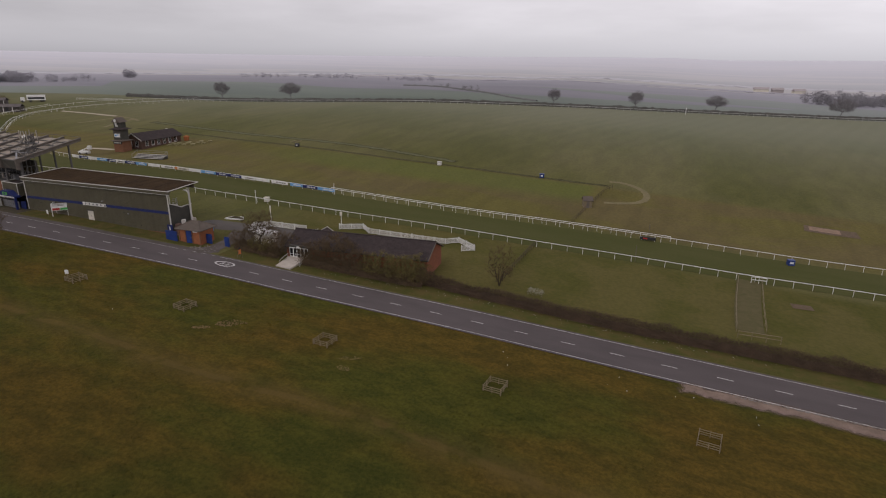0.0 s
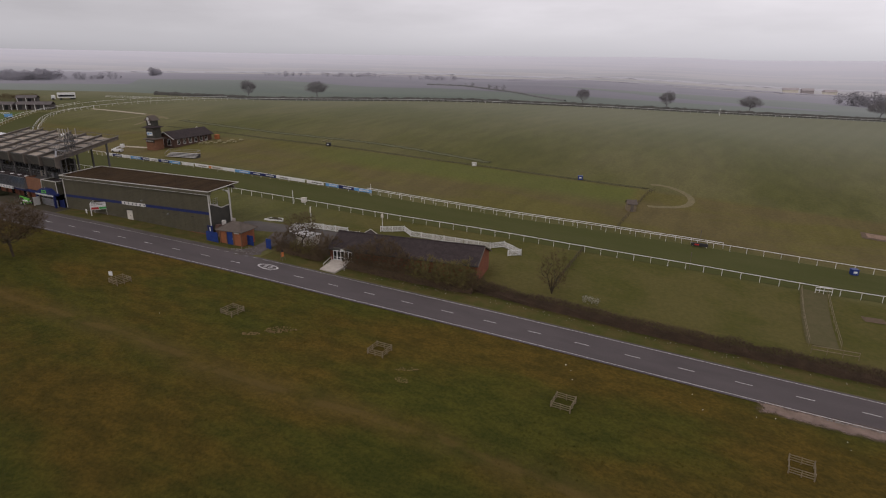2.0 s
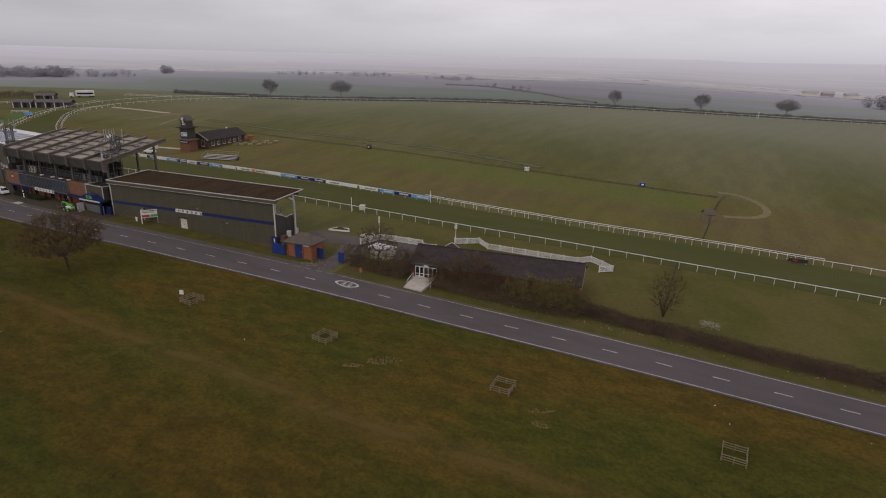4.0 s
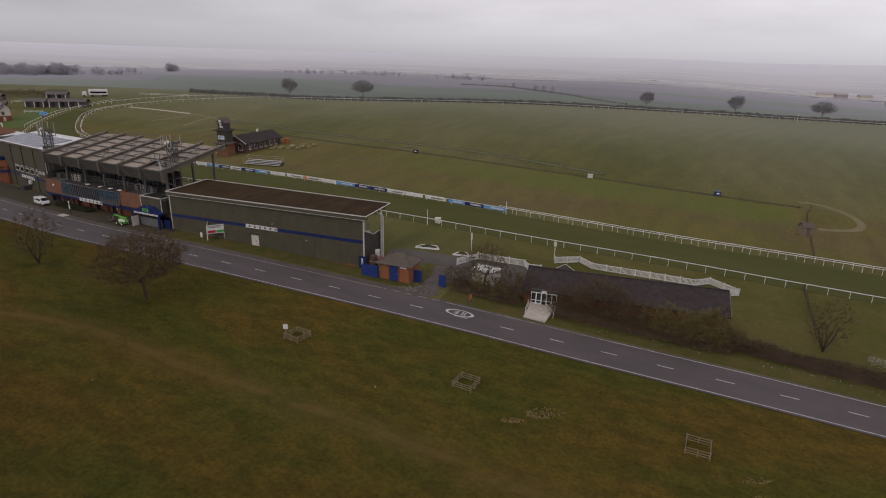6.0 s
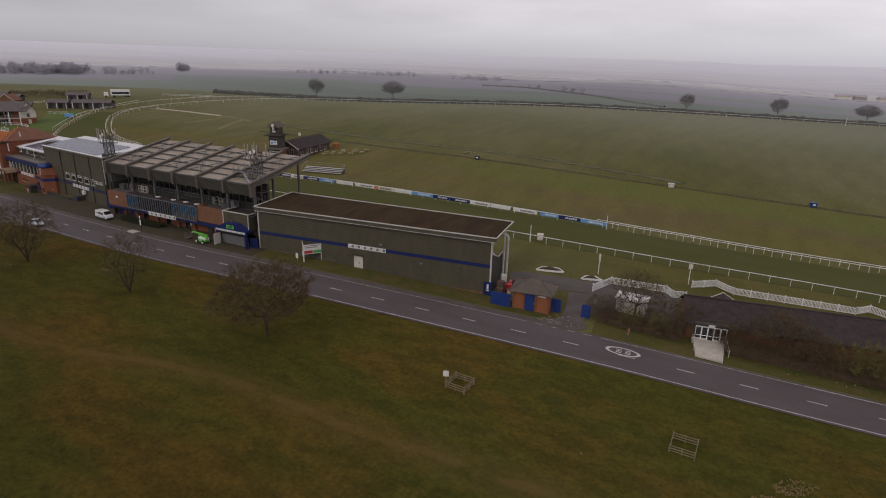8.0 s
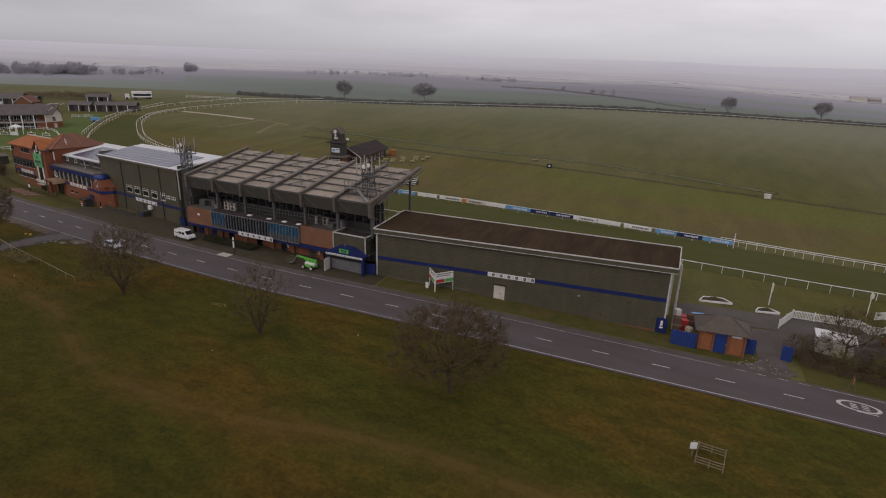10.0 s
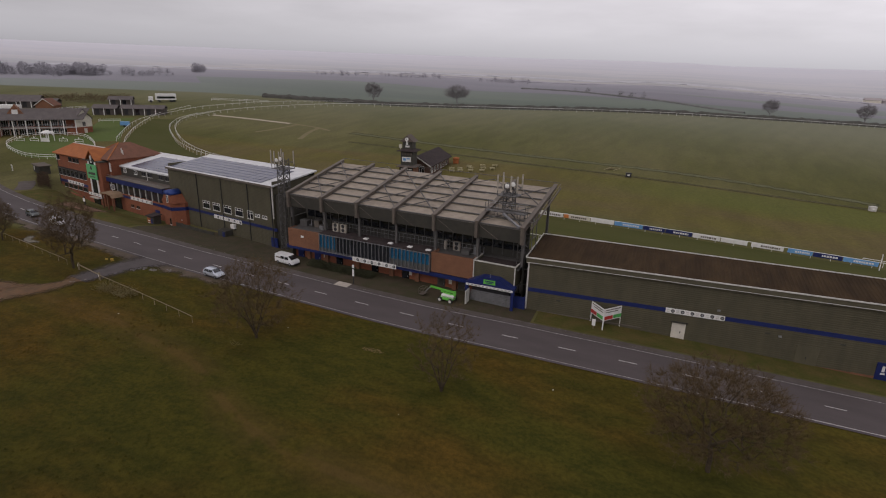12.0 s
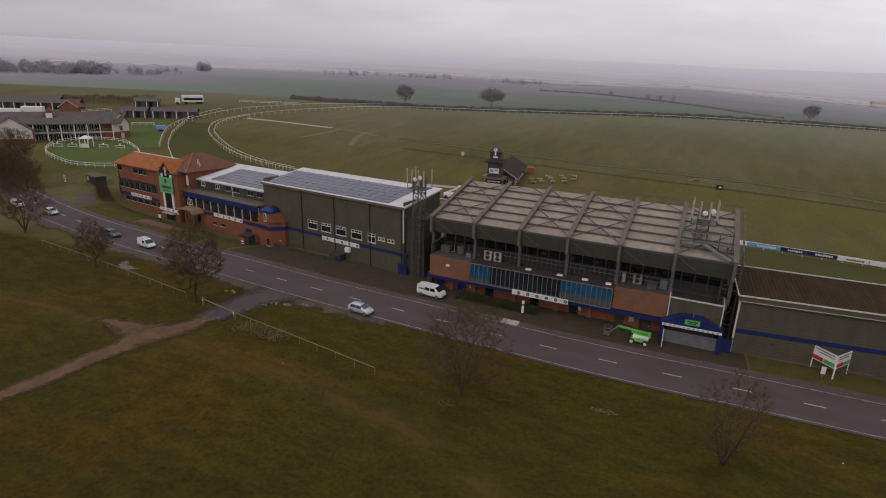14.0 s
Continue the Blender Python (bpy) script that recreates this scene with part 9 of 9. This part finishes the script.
TREE_A = crown_tree("bare_tree", 5, 9.2, 12.6, 0.20, 1000, "bare wide-crowned tree standing on the pasture", twigs_each=17, twig_w=0.023, thick=0.0095)
TREE_B = crown_tree("bare_tree", 11, 9.4, 9.8, 0.10, 760, "bare broad tree with many upright limbs on the pasture", twigs_each=11, twig_w=0.021, thick=0.0085, stems=6, reach=1.15)
TREE_C = crown_tree("bare_tree", 29, 8.8, 6.6, 0.05, 330, "many-stemmed upright bare tree standing on the pasture", twigs_each=10, twig_w=0.024, stems=7, thick=0.013)
TREE_D = crown_tree("bare_tree", 17, 9.0, 8.2, 0.26, 600, "bare rounded tree standing on the pasture", twigs_each=10, twig_w=0.022, thick=0.0095)

TREE_E = crown_tree("bare_tree", 37, 10.6, 8.2, 0.17, 900, "tall upright bare tree beside the track", twigs_each=13, twig_w=0.021, thick=0.0085, reach=1.25)


def plant(tree, x, y, s, rz, label=""):
    t = copy_thing(tree, pose(K * x, K * y, K * (gz(x, y) - 0.05), 0, 0, rz))
    t.scale = (s, s, s)
    return tagged(t, label)


plant(TREE_A, 20.0, -22.2, 1.0, -50)
plant(TREE_C, -2.4, -21.4, 1.0, 100, "many-stemmed upright bare tree standing on the pasture")
plant(TREE_B, -24.0, -20.4, 1.0, 200)
plant(TREE_E, -60.4, -13.9, 1.0, 10, "bare tree beside the track barrier")
plant(TREE_E, -82.2, -9.7, 0.66, 80, "smaller bare tree beside the low rail")
plant(TREE_B, -106.4, -2.9, 1.06, 250, "bare broad tree beside the roadside cars")
plant(TREE_A, -139, 13, 1.05, 150, "tall bare tree near the parade ring")
plant(TREE_B, -147, 22, 1.2, 330, "tall bare tree near the parade ring")
plant(TREE_D, -132, 15.5, 0.9, 20, "bare tree near the gate shed")
plant(TREE_D, -153, 28, 1.1, 120, "tall bare tree near the parade ring")
plant(TREE_D, 56.2, 3.8, 0.84, 60, "small bare tree among the shrubs")
plant(TREE_C, 99.0, 9.2, 0.86, 60, "slender bare tree above the hedge")

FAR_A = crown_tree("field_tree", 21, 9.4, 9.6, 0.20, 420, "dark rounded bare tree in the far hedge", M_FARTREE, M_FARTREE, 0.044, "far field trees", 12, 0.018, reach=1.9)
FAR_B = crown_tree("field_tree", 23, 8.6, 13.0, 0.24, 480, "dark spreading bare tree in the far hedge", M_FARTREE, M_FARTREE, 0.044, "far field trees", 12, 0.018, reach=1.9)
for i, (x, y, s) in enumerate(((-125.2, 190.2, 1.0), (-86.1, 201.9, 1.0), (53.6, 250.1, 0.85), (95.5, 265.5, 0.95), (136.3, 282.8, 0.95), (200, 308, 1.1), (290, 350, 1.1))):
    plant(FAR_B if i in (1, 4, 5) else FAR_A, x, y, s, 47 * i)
for t in (TREE_A, TREE_B, TREE_C, TREE_D, TREE_E, FAR_A, FAR_B):
    for o in (*t.children, t):
        bpy.data.objects.remove(o)


def shrub_mass(pts, half, h, n, m, name, label, w=0.03, ln=0.35, seed=1, leaf=0.0, category="hedge", lean=0.25, base=0.0):
    """Many small twigs or leaves filling a rounded ridge along a line."""
    random.seed(seed)
    line = spread(pts, 0.5)
    mb = MB()
    for _ in range(n):
        f = random.random() * (len(line) - 1)
        i = int(f)
        x, y = line[i]
        hh = h * (0.82 + 0.36 * noise.noise((x * 0.35, y * 0.35, seed)) + 0.1 * random.random())
        a = random.uniform(0, math.pi)
        rr = random.random() ** 0.4
        ox, oz = math.cos(a) * half * rr, base + math.sin(a) ** 0.7 * (hh - base) * (0.25 + 0.75 * rr)
        j = min(i + 1, len(line) - 1)
        dx, dy = line[j][0] - line[max(j - 1, 0)][0], line[j][1] - line[max(j - 1, 0)][1]
        d = math.hypot(dx, dy) or 1
        X, Y = x - dy / d * ox + random.uniform(-0.3, 0.3), y + dx / d * ox + random.uniform(-0.2, 0.2)
        p = Vector((X, Y, gz(X, Y) + oz))
        if random.random() < leaf:
            v = Vector((random.gauss(0, 1), random.gauss(0, 1), random.gauss(0, 1))).normalized()
            ribbon(mb, p, p + v * ln * 0.45, w * 4)
        else:
            v = Vector((random.gauss(0, 0.5) + math.copysign(lean, ox), random.gauss(0, 0.5), random.uniform(0.1, 1.0))).normalized()
            ribbon(mb, p, p + v * ln * random.uniform(0.5, 1.4), w)
    return solo(name, mb, m, label, category, kind="stuff")


def hedge_core(pts, half, h, m, name, label, coarse=1.0):
    """The dense dark inside of a hedge."""
    line = spread(pts, 1.2 * coarse)
    vs, k = [], 7
    for i, (x, y) in enumerate(line):
        a, b = line[max(i - 1, 0)], line[min(i + 1, len(line) - 1)]
        d = math.hypot(b[0] - a[0], b[1] - a[1])
        nx, ny = -(b[1] - a[1]) / d, (b[0] - a[0]) / d
        for j in range(k):
            t = math.pi * j / (k - 1)
            o = math.cos(t) * half * (0.8 + 0.3 * noise.noise((x * 0.7 / coarse, y * 0.7 / coarse, j)))
            z = math.sin(t) ** 0.6 * h * (0.75 + 0.35 * noise.noise((x * 0.5 / coarse, y * 0.5 / coarse, j * 0.6 + 9)))
            X, Y = x + nx * o, y + ny * o
            vs.append((X, Y, gz(X, Y) + z - 0.05))
    mb = MB().add(vs, [(i * k + j, (i + 1) * k + j, (i + 1) * k + j + 1, i * k + j + 1) for i in range(len(line) - 1) for j in range(k - 1)])
    return solo(name, mb, m, label, "hedge", kind="stuff")


HEDGE = [(88.0, 4.6), (94, 3.9), (104, 3.6), (114, 3.2), (126, 3.4), (140, 4.0), (160, 4.9), (200, 6.5), (260, 9)]
hedge_core(HEDGE, 1.0, 1.1, M_HEDGE, "hedge", "dark inside of the bare roadside hedge")
shrub_mass(HEDGE[:7], 1.4, 1.75, 34000, M_HEDGE, "hedge", "bare brown roadside hedge of fine twigs", 0.028, 0.5, 2)
BUSH1 = [(66.8, 1.9), (72, 2.2), (78, 2.4), (84, 2.6), (89, 3.4)]
hedge_core(BUSH1, 1.0, 1.1, M_HEDGE, "shrubbery", "dark inside of the shrubs before the building")
shrub_mass(BUSH1, 1.7, 1.9, 12000, M_SHRUB, "shrubbery", "tangled brown undergrowth before the slate-roofed building", 0.026, 0.55, 3)
BUSH2 = [(52.0, 2.6), (55, 2.5), (59, 2.2), (62.2, 2.4)]
hedge_core(BUSH2, 1.0, 0.8, M_HEDGE, "shrubbery", "dark inside of the shrubs before the tent")
shrub_mass(BUSH2, 1.5, 1.5, 5000, M_SHRUB, "shrubbery", "tangled olive undergrowth before the white tent", 0.03, 0.4, 5, 0.3)
SHRUB_A = crown_tree("bare_shrub", 41, 4.4, 4.6, 0.04, 150, "tall bare brown shrub with many fine stems", M_SHRUB, M_SHRUB, 0.019, "shrubs", 15, 0.009, stems=7, cat="shrub", reach=1.3)
SHRUB_B = crown_tree("olive_shrub", 43, 4.0, 4.4, 0.04, 140, "rounded olive shrub just coming into leaf", M_SHRUB, M_BUSH, 0.026, "shrubs", 17, 0.009, stems=7, cat="shrub", reach=1.2)
for k, (x, y, s_) in enumerate(((67.0, 2.6, 0.9), (69.6, 2.8, 1.15), (72.2, 3.2, 1.5), (74.6, 3.0, 1.25), (77.0, 2.7, 1.05), (51.6, 3.2, 0.75), (53.6, 4.0, 0.8), (57.8, 3.2, 0.7), (60.2, 3.6, 1.05), (62.4, 4.2, 0.95), (61.7, 1.9, 0.75), (88.6, 3.4, 0.8), (91.0, 3.8, 0.55))):
    plant(SHRUB_A, x, y, s_, 67 * k)
for k, (x, y, s_) in enumerate(((79.0, 2.9, 1.0), (81.2, 2.6, 1.2), (83.4, 2.9, 1.1), (85.6, 3.0, 1.2), (87.4, 3.2, 0.95), (86.4, 4.6, 1.2), (56.0, 2.6, 0.7), (59.2, 2.2, 0.75))):
    plant(SHRUB_B, x, y, s_, 51 * k)
for t in (SHRUB_A, SHRUB_B):
    for o in (*t.children, t):
        bpy.data.objects.remove(o)
shrub_mass([(104.0, 9.0), (106.8, 8.8)], 0.8, 1.1, 380, M_BLOSSOM, "blossom_bush", "small bush with pale blossom above the hedge", 0.04, 0.18, 8, 0.8, "bush")
shrub_mass([(-132, 14.5), (-140, 19), (-150, 25), (-160, 30)], 3.5, 3.2, 11000, M_SHRUB, "shrubbery", "bare brown thicket beside the parade ring", 0.04, 0.8, 9)
shrub_mass([(-247.8, 110.0), (-225.9, 118.1), (-206.8, 122.3)], 3.0, 3.6, 5000, M_SHRUB, "shrubbery", "bare brown bushes behind the stables", 0.07, 0.9, 13)
shrub_mass([(-113, 18.2), (-117.5, 21.0), (-121.5, 23.8)], 1.2, 1.9, 3500, M_HEDGE, "shrubbery", "dark bare bushes at the end of the red block", 0.035, 0.5, 10)
for n, (pts, hh) in enumerate((([(66, 0.2), (72, 0.0), (80, 0.6), (88, 1.4), (100, 1.6), (112, 1.4), (126, 1.6), (140, 2.2)], 0.3),)):
    shrub_mass(pts, 0.5, hh, 130, M_BLOSSOM, "verge_flowers", "scattered pale stones and flowers below the hedge", 0.05, 0.14, 12, 1.0, "flowers")

FARHEDGE = [(-172, 166), (-150, 172), (-128, 179)] + [(x - 1.5, y + 5.0) for x, y in FAR_RAIL[1:]] + [(420, 410)]
# both hedge colours carry distance haze, the field hedge more of it
M_FARHEDGE = mat("hazed_far_hedge", (0.092, 0.088, 0.078), (0.068, 0.066, 0.060), 0.2, 1.0, 0, 3, fine=0.25)
M_FIELDHEDGE = mat("hazed_field_hedge", (0.165, 0.163, 0.158), (0.135, 0.135, 0.130), 0.2, 1.0, 0, 3, fine=0.25)
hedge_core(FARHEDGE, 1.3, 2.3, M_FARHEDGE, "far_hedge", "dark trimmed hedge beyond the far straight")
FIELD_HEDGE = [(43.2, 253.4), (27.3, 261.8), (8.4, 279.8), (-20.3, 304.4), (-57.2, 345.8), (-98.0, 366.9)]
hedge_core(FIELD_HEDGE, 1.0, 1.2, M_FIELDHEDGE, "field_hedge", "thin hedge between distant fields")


def far_wood(spots, h, n, seed, label, m, tufts=36, fine=0.36):
    """A far belt of bare trees along a line of spots (x, y, reach): many small tufts, in crowns of uneven height."""
    rnd = random.Random(seed)
    mb = MB()
    for _ in range(n):
        f = rnd.random() * (len(spots) - 1)
        i = int(f)
        f -= i
        x, y, r = (u + (v - u) * f for u, v in zip(spots[i], spots[i + 1]))
        if tufts > 60 and noise.noise((x * 0.02 + seed, y * 0.02, 1.0)) < -0.12:
            continue
        X, Y = x + rnd.gauss(0, r), y + rnd.gauss(0, r)
        hh = h * (0.35 + 0.65 * rnd.random() ** 1.6)
        z, w = gz(X, Y), hh * (rnd.uniform(0.40, 0.65) if tufts > 100 else rnd.uniform(0.8, 1.6))
        for _k in range(tufts):
            v = Vector((rnd.gauss(0, 1), rnd.gauss(0, 1), rnd.gauss(0, 1))).normalized() * rnd.random() ** 0.4
            c = Vector((X + v.x * w, Y + v.y * w, z + hh * 0.5 + v.z * hh * 0.5))
            q = fine * hh * rnd.uniform(0.10, 0.22)
            mb.add([c + Vector((rnd.gauss(0, q), rnd.gauss(0, q), rnd.gauss(0, q))) for _q in range(3)], [(0, 1, 2)])
        if tufts > 100:
            mb.tube((X, Y, z - 0.5), (X, Y, z + hh * 0.6), hh * 0.025, hh * 0.01, 4, False)
    solo("far_wood", mb, m, label, "wood", kind="stuff")


# bare wood colour with distance haze mixed in, more from 1 to 4
M_WOOD_1 = mat("hazed_far_wood_1", (0.275, 0.264, 0.282), (0.255, 0.245, 0.262), 0.03, 1.0, 0, 1, fine=0.12)
M_WOOD_2 = mat("hazed_far_wood_2", (0.325, 0.314, 0.342), (0.305, 0.295, 0.321), 0.02, 1.0, 0, 1, fine=0.12)
M_WOOD_3 = mat("hazed_far_wood_3", (0.345, 0.333, 0.364), (0.325, 0.314, 0.343), 0.02, 1.0, 0, 1, fine=0.10)
M_WOOD_4 = mat("hazed_far_wood_4", (0.480, 0.468, 0.500), (0.465, 0.453, 0.485), 0.02, 1.0, 0, 1, fine=0.08)
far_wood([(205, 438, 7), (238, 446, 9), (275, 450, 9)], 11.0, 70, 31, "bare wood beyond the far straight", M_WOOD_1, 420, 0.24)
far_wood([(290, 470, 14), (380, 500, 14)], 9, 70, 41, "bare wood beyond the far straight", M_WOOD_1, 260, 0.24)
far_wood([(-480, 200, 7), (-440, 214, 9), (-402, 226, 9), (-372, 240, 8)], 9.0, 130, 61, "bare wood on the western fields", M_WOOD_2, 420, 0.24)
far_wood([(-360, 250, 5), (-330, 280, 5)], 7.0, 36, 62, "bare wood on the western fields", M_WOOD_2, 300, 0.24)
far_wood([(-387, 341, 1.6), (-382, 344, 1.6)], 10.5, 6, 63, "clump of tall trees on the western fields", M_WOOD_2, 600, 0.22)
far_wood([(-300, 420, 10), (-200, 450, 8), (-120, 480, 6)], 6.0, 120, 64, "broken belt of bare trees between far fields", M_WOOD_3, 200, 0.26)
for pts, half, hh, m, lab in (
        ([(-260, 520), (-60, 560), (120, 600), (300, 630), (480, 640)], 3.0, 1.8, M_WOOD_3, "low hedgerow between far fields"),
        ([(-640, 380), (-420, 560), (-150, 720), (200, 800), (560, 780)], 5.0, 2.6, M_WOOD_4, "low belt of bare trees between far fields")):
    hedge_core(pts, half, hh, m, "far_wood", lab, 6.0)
for k, (f, hh) in enumerate(((0.36, 4.6), (0.40, 3.8), (0.45, 4.2), (0.66, 3.6), (0.70, 3.0), (0.73, 3.4), (0.88, 3.0))):
    x, y = spread(FIELD_HEDGE, 1.0)[int(f * (len(spread(FIELD_HEDGE, 1.0)) - 1))]
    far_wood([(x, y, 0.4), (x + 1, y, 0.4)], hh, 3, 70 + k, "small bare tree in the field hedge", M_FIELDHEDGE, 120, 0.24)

# house colour lightened by haze, painted into the material
M_FARROOF = mat("hazed_far_roof", (0.36, 0.32, 0.32), (0.31, 0.28, 0.28), 0.1, 1.0)


def far_buildings():
    for i, (x, y, w, m) in enumerate(((190, 640, 14, M_CREAM), (207, 655, 11, M_FARROOF), (226, 646, 12, M_CREAM))):
        ob = thing("far_house", (x, y, gz(x, y)), 12 * i, "low pale house with a brown roof beside the far wood", "house", "far houses")
        part("wall", MB().box(-w / 2, w / 2, -3, 3, -1, 3.4), m, ob)
        part("roof", MB().add([(-w / 2 - 0.5, -3.5, 3.4), (w / 2 + 0.5, -3.5, 3.4), (w / 2 + 0.5, 3.5, 3.4), (-w / 2 - 0.5, 3.5, 3.4), (-w / 2 - 0.5, 0, 5.6), (w / 2 + 0.5, 0, 5.6)], [(0, 1, 5, 4), (2, 3, 4, 5), (0, 4, 3), (1, 2, 5), (3, 2, 1, 0)]), M_FARROOF, ob)


far_buildings()


# ---- stones, rubble and rough grass ----
def scatter(name, spots, n, size, m, label, category, seed, lift=0.0):
    """Loose uneven lumps strewn over some spots, each given by its place and reach."""
    random.seed(seed)
    mb = MB()
    for _ in range(n):
        x, y, rx, ry, turn = random.choice(spots)
        r, a = math.sqrt(random.random()), random.uniform(0, 2 * math.pi)
        u, v = rx * r * math.cos(a), ry * r * math.sin(a)
        c, s = math.cos(math.radians(turn)), math.sin(math.radians(turn))
        X, Y = x + u * c - v * s, y + u * s + v * c
        k = size * random.uniform(0.4, 1.25)
        z = gz(X, Y) + lift
        t = random.uniform(0, 6.28)
        low = [(X + k * math.cos(t + i * 1.257) * random.uniform(0.7, 1.2), Y + k * math.sin(t + i * 1.257) * random.uniform(0.7, 1.2), z - 0.05) for i in range(5)]
        top = [(X + (px - X) * 0.6 + random.uniform(-0.1, 0.1) * k, Y + (py - Y) * 0.6, z + k * random.uniform(0.35, 0.8)) for px, py, _z in low]
        mb.add(low + top, [(9, 8, 7, 6, 5)] + [(i, 5 + i, 5 + (i + 1) % 5, (i + 1) % 5) for i in range(5)])
    return solo(name, mb, m, label, category, kind="stuff")


M_RUBBLE = mat("pale_rubble", (0.200, 0.138, 0.062), (0.125, 0.088, 0.040), 2.0, 0.95, 0.3, 12, fine=0.35)
M_STONE = mat("grey_stone", (0.22, 0.20, 0.185), (0.15, 0.135, 0.12), 1.5, 0.95, 0.3, 12, fine=0.3)
RUBBLE = [(71.6, -20.4, 1.9, 0.9, 30), (71.2, -21.0, 1.5, 0.7, 30), (69.0, -23.2, 1.2, 0.4, 30), (89.9, -20.9, 1.5, 0.4, 30), (90.4, -23.2, 0.8, 0.5, 0), (-11.6, -17.6, 1.3, 0.4, 0)]
M_SACK = mat("yellow_sacking", (0.42, 0.28, 0.05), (0.34, 0.22, 0.05), 3, 0.9, 0.2, 20)
scatter("rubble_patch", RUBBLE, 480, 0.085, M_RUBBLE, "scattered pale rubble trodden into the pasture", "rubble", 51)
scatter("stone_edging", [(133 + i * 1.0, -7.95 + i * 0.045, 0.6, 0.16, 2) for i in range(18)], 240, 0.13, M_STONE, "broken pale stone edging beside the road", "stones", 52, 0.04)
scatter("verge_stones", [(-51.7, -10.2, 0.5, 0.4, 0), (-52.4, -11.1, 0.4, 0.3, 0), (-48.0, -9.4, 0.7, 0.4, 0), (-50.0, -10.0, 0.5, 0.4, 0), (-55.6, -17.1, 1.2, 0.6, 30)], 60, 0.16, M_STONE, "loose pale stones beside the track mouth", "stones", 53)
scatter("gateway_rubble", [(48.2, -0.6, 2.0, 1.6, 0), (46.6, -1.4, 1.6, 0.7, 0)], 90, 0.12, M_STONE, "broken paving stones in the gateway", "stones", 54, 0.04)
scatter("kerb_rubble", [(-2 + i * 3.2, -3.9 + 0.01 * i, 1.6, 0.25, 0) for i in range(14)] + [(-60 + i * 3.6, 1.9 - i * 0.53, 1.8, 0.3, -9) for i in range(12)], 160, 0.075, M_STONE, "crumbled kerb stones along the far edge of the road", "stones", 55, 0.03)
scatter("litter", [(20, -30, 100, 18, 0), (90, 1, 30, 0.8, 0), (120, -12, 20, 3, 0)], 26, 0.07, M_WHITE, "small pale scraps of litter on the grass", "litter", 56)
M_ASH = mat("pale_wood_ash", (0.20, 0.185, 0.16), (0.10, 0.085, 0.055), 0.9, 0.95, 0.3, 9, fine=0.4)
soft_edge(M_ASH)
patch([(-81.4, -7.0, -81.0, -6.4), (-79.4, -8.9, -78.6, -6.6), (-77.6, -9.0, -76.4, -7.4), (-76.0, -9.2, -75.2, -8.2)], 0.045, "ash_patch", M_ASH, "pale ashy patch worn into the grass", 1.1)
for i, (x, y) in enumerate(((-59.6, -9.5), (-58.9, -9.2), (-58.3, -9.6))):
    sk = thing("yellow_sack", (x, y, gz(x, y)), 40 * i, "small yellow sandbag lying beside the road", "sandbag", "sandbags")
    part("sack", MB().box(-0.22, 0.22, -0.13, 0.13, -0.03, 0.16, 0.06), M_SACK, sk)


def rough_grass():
    """Low tussocks of the pasture, in the pasture's own colours."""
    random.seed(77)
    mb = MB()
    for _ in range(15000):
        x, y = random.uniform(-95, 165), random.uniform(-66, -12.5)
        if noise.noise((x * 0.05, y * 0.11, 3)) + 0.5 * noise.noise((x * 0.3, y * 0.3, 8)) < random.uniform(-0.25, 0.35):
            continue
        if math.hypot(x + 60, (y + 25) * 0.6) < 9:
            continue
        z, r, h = gz(x, y) - 0.06, random.uniform(0.10, 0.30), random.uniform(0.08, 0.22)
        t = random.uniform(0, 6.28)
        vs = [(x + r * math.cos(t + i * 1.257), y + 0.8 * r * math.sin(t + i * 1.257), z) for i in range(5)] + [(x + random.uniform(-0.1, 0.1), y + random.uniform(-0.1, 0.1), z + h + 0.06)]
        mb.add(vs, [(i, (i + 1) % 5, 5) for i in range(5)])
    solo("rough_grass", mb, M_GROUND, "low uneven tussocks of winter pasture grass", "grass", kind="stuff", smooth=True)


rough_grass()


M_SCRUB = mat("dark_scrub_leaves", (0.046, 0.048, 0.024), (0.034, 0.035, 0.018), 0.6, 1.0, 0, 8, fine=0.35)
hedge_core([stand_at(-31.5, -1.3, 0)[:2], stand_at(-21, -1.3, 0)[:2]], 0.45, 0.55, M_SCRUB, "shrubbery", "dark inside of the scrub below the stand")
shrub_mass([stand_at(-31.5, -1.3, 0)[:2], stand_at(-26, -1.4, 0)[:2], stand_at(-21, -1.3, 0)[:2]], 0.8, 0.75, 7000, M_SCRUB, "shrubbery", "dark scrubby bushes before the grandstand", 0.03, 0.35, 61, 0.3)
shrub_mass([(-50.6, -17.4), (-47.5, -17.6), (-44.0, -18.4)], 1.1, 0.22, 320, M_WORN, "brush_heap", "pale cut branches heaped along the low rail", 0.05, 0.9, 71, category="branches")
shrub_mass([(-24.8, -22.6), (-24.0, -22.9)], 0.2, 0.15, 9, M_WORN, "fallen_branch", "pale fallen branches lying on the pasture", 0.05, 0.7, 72, category="branches")
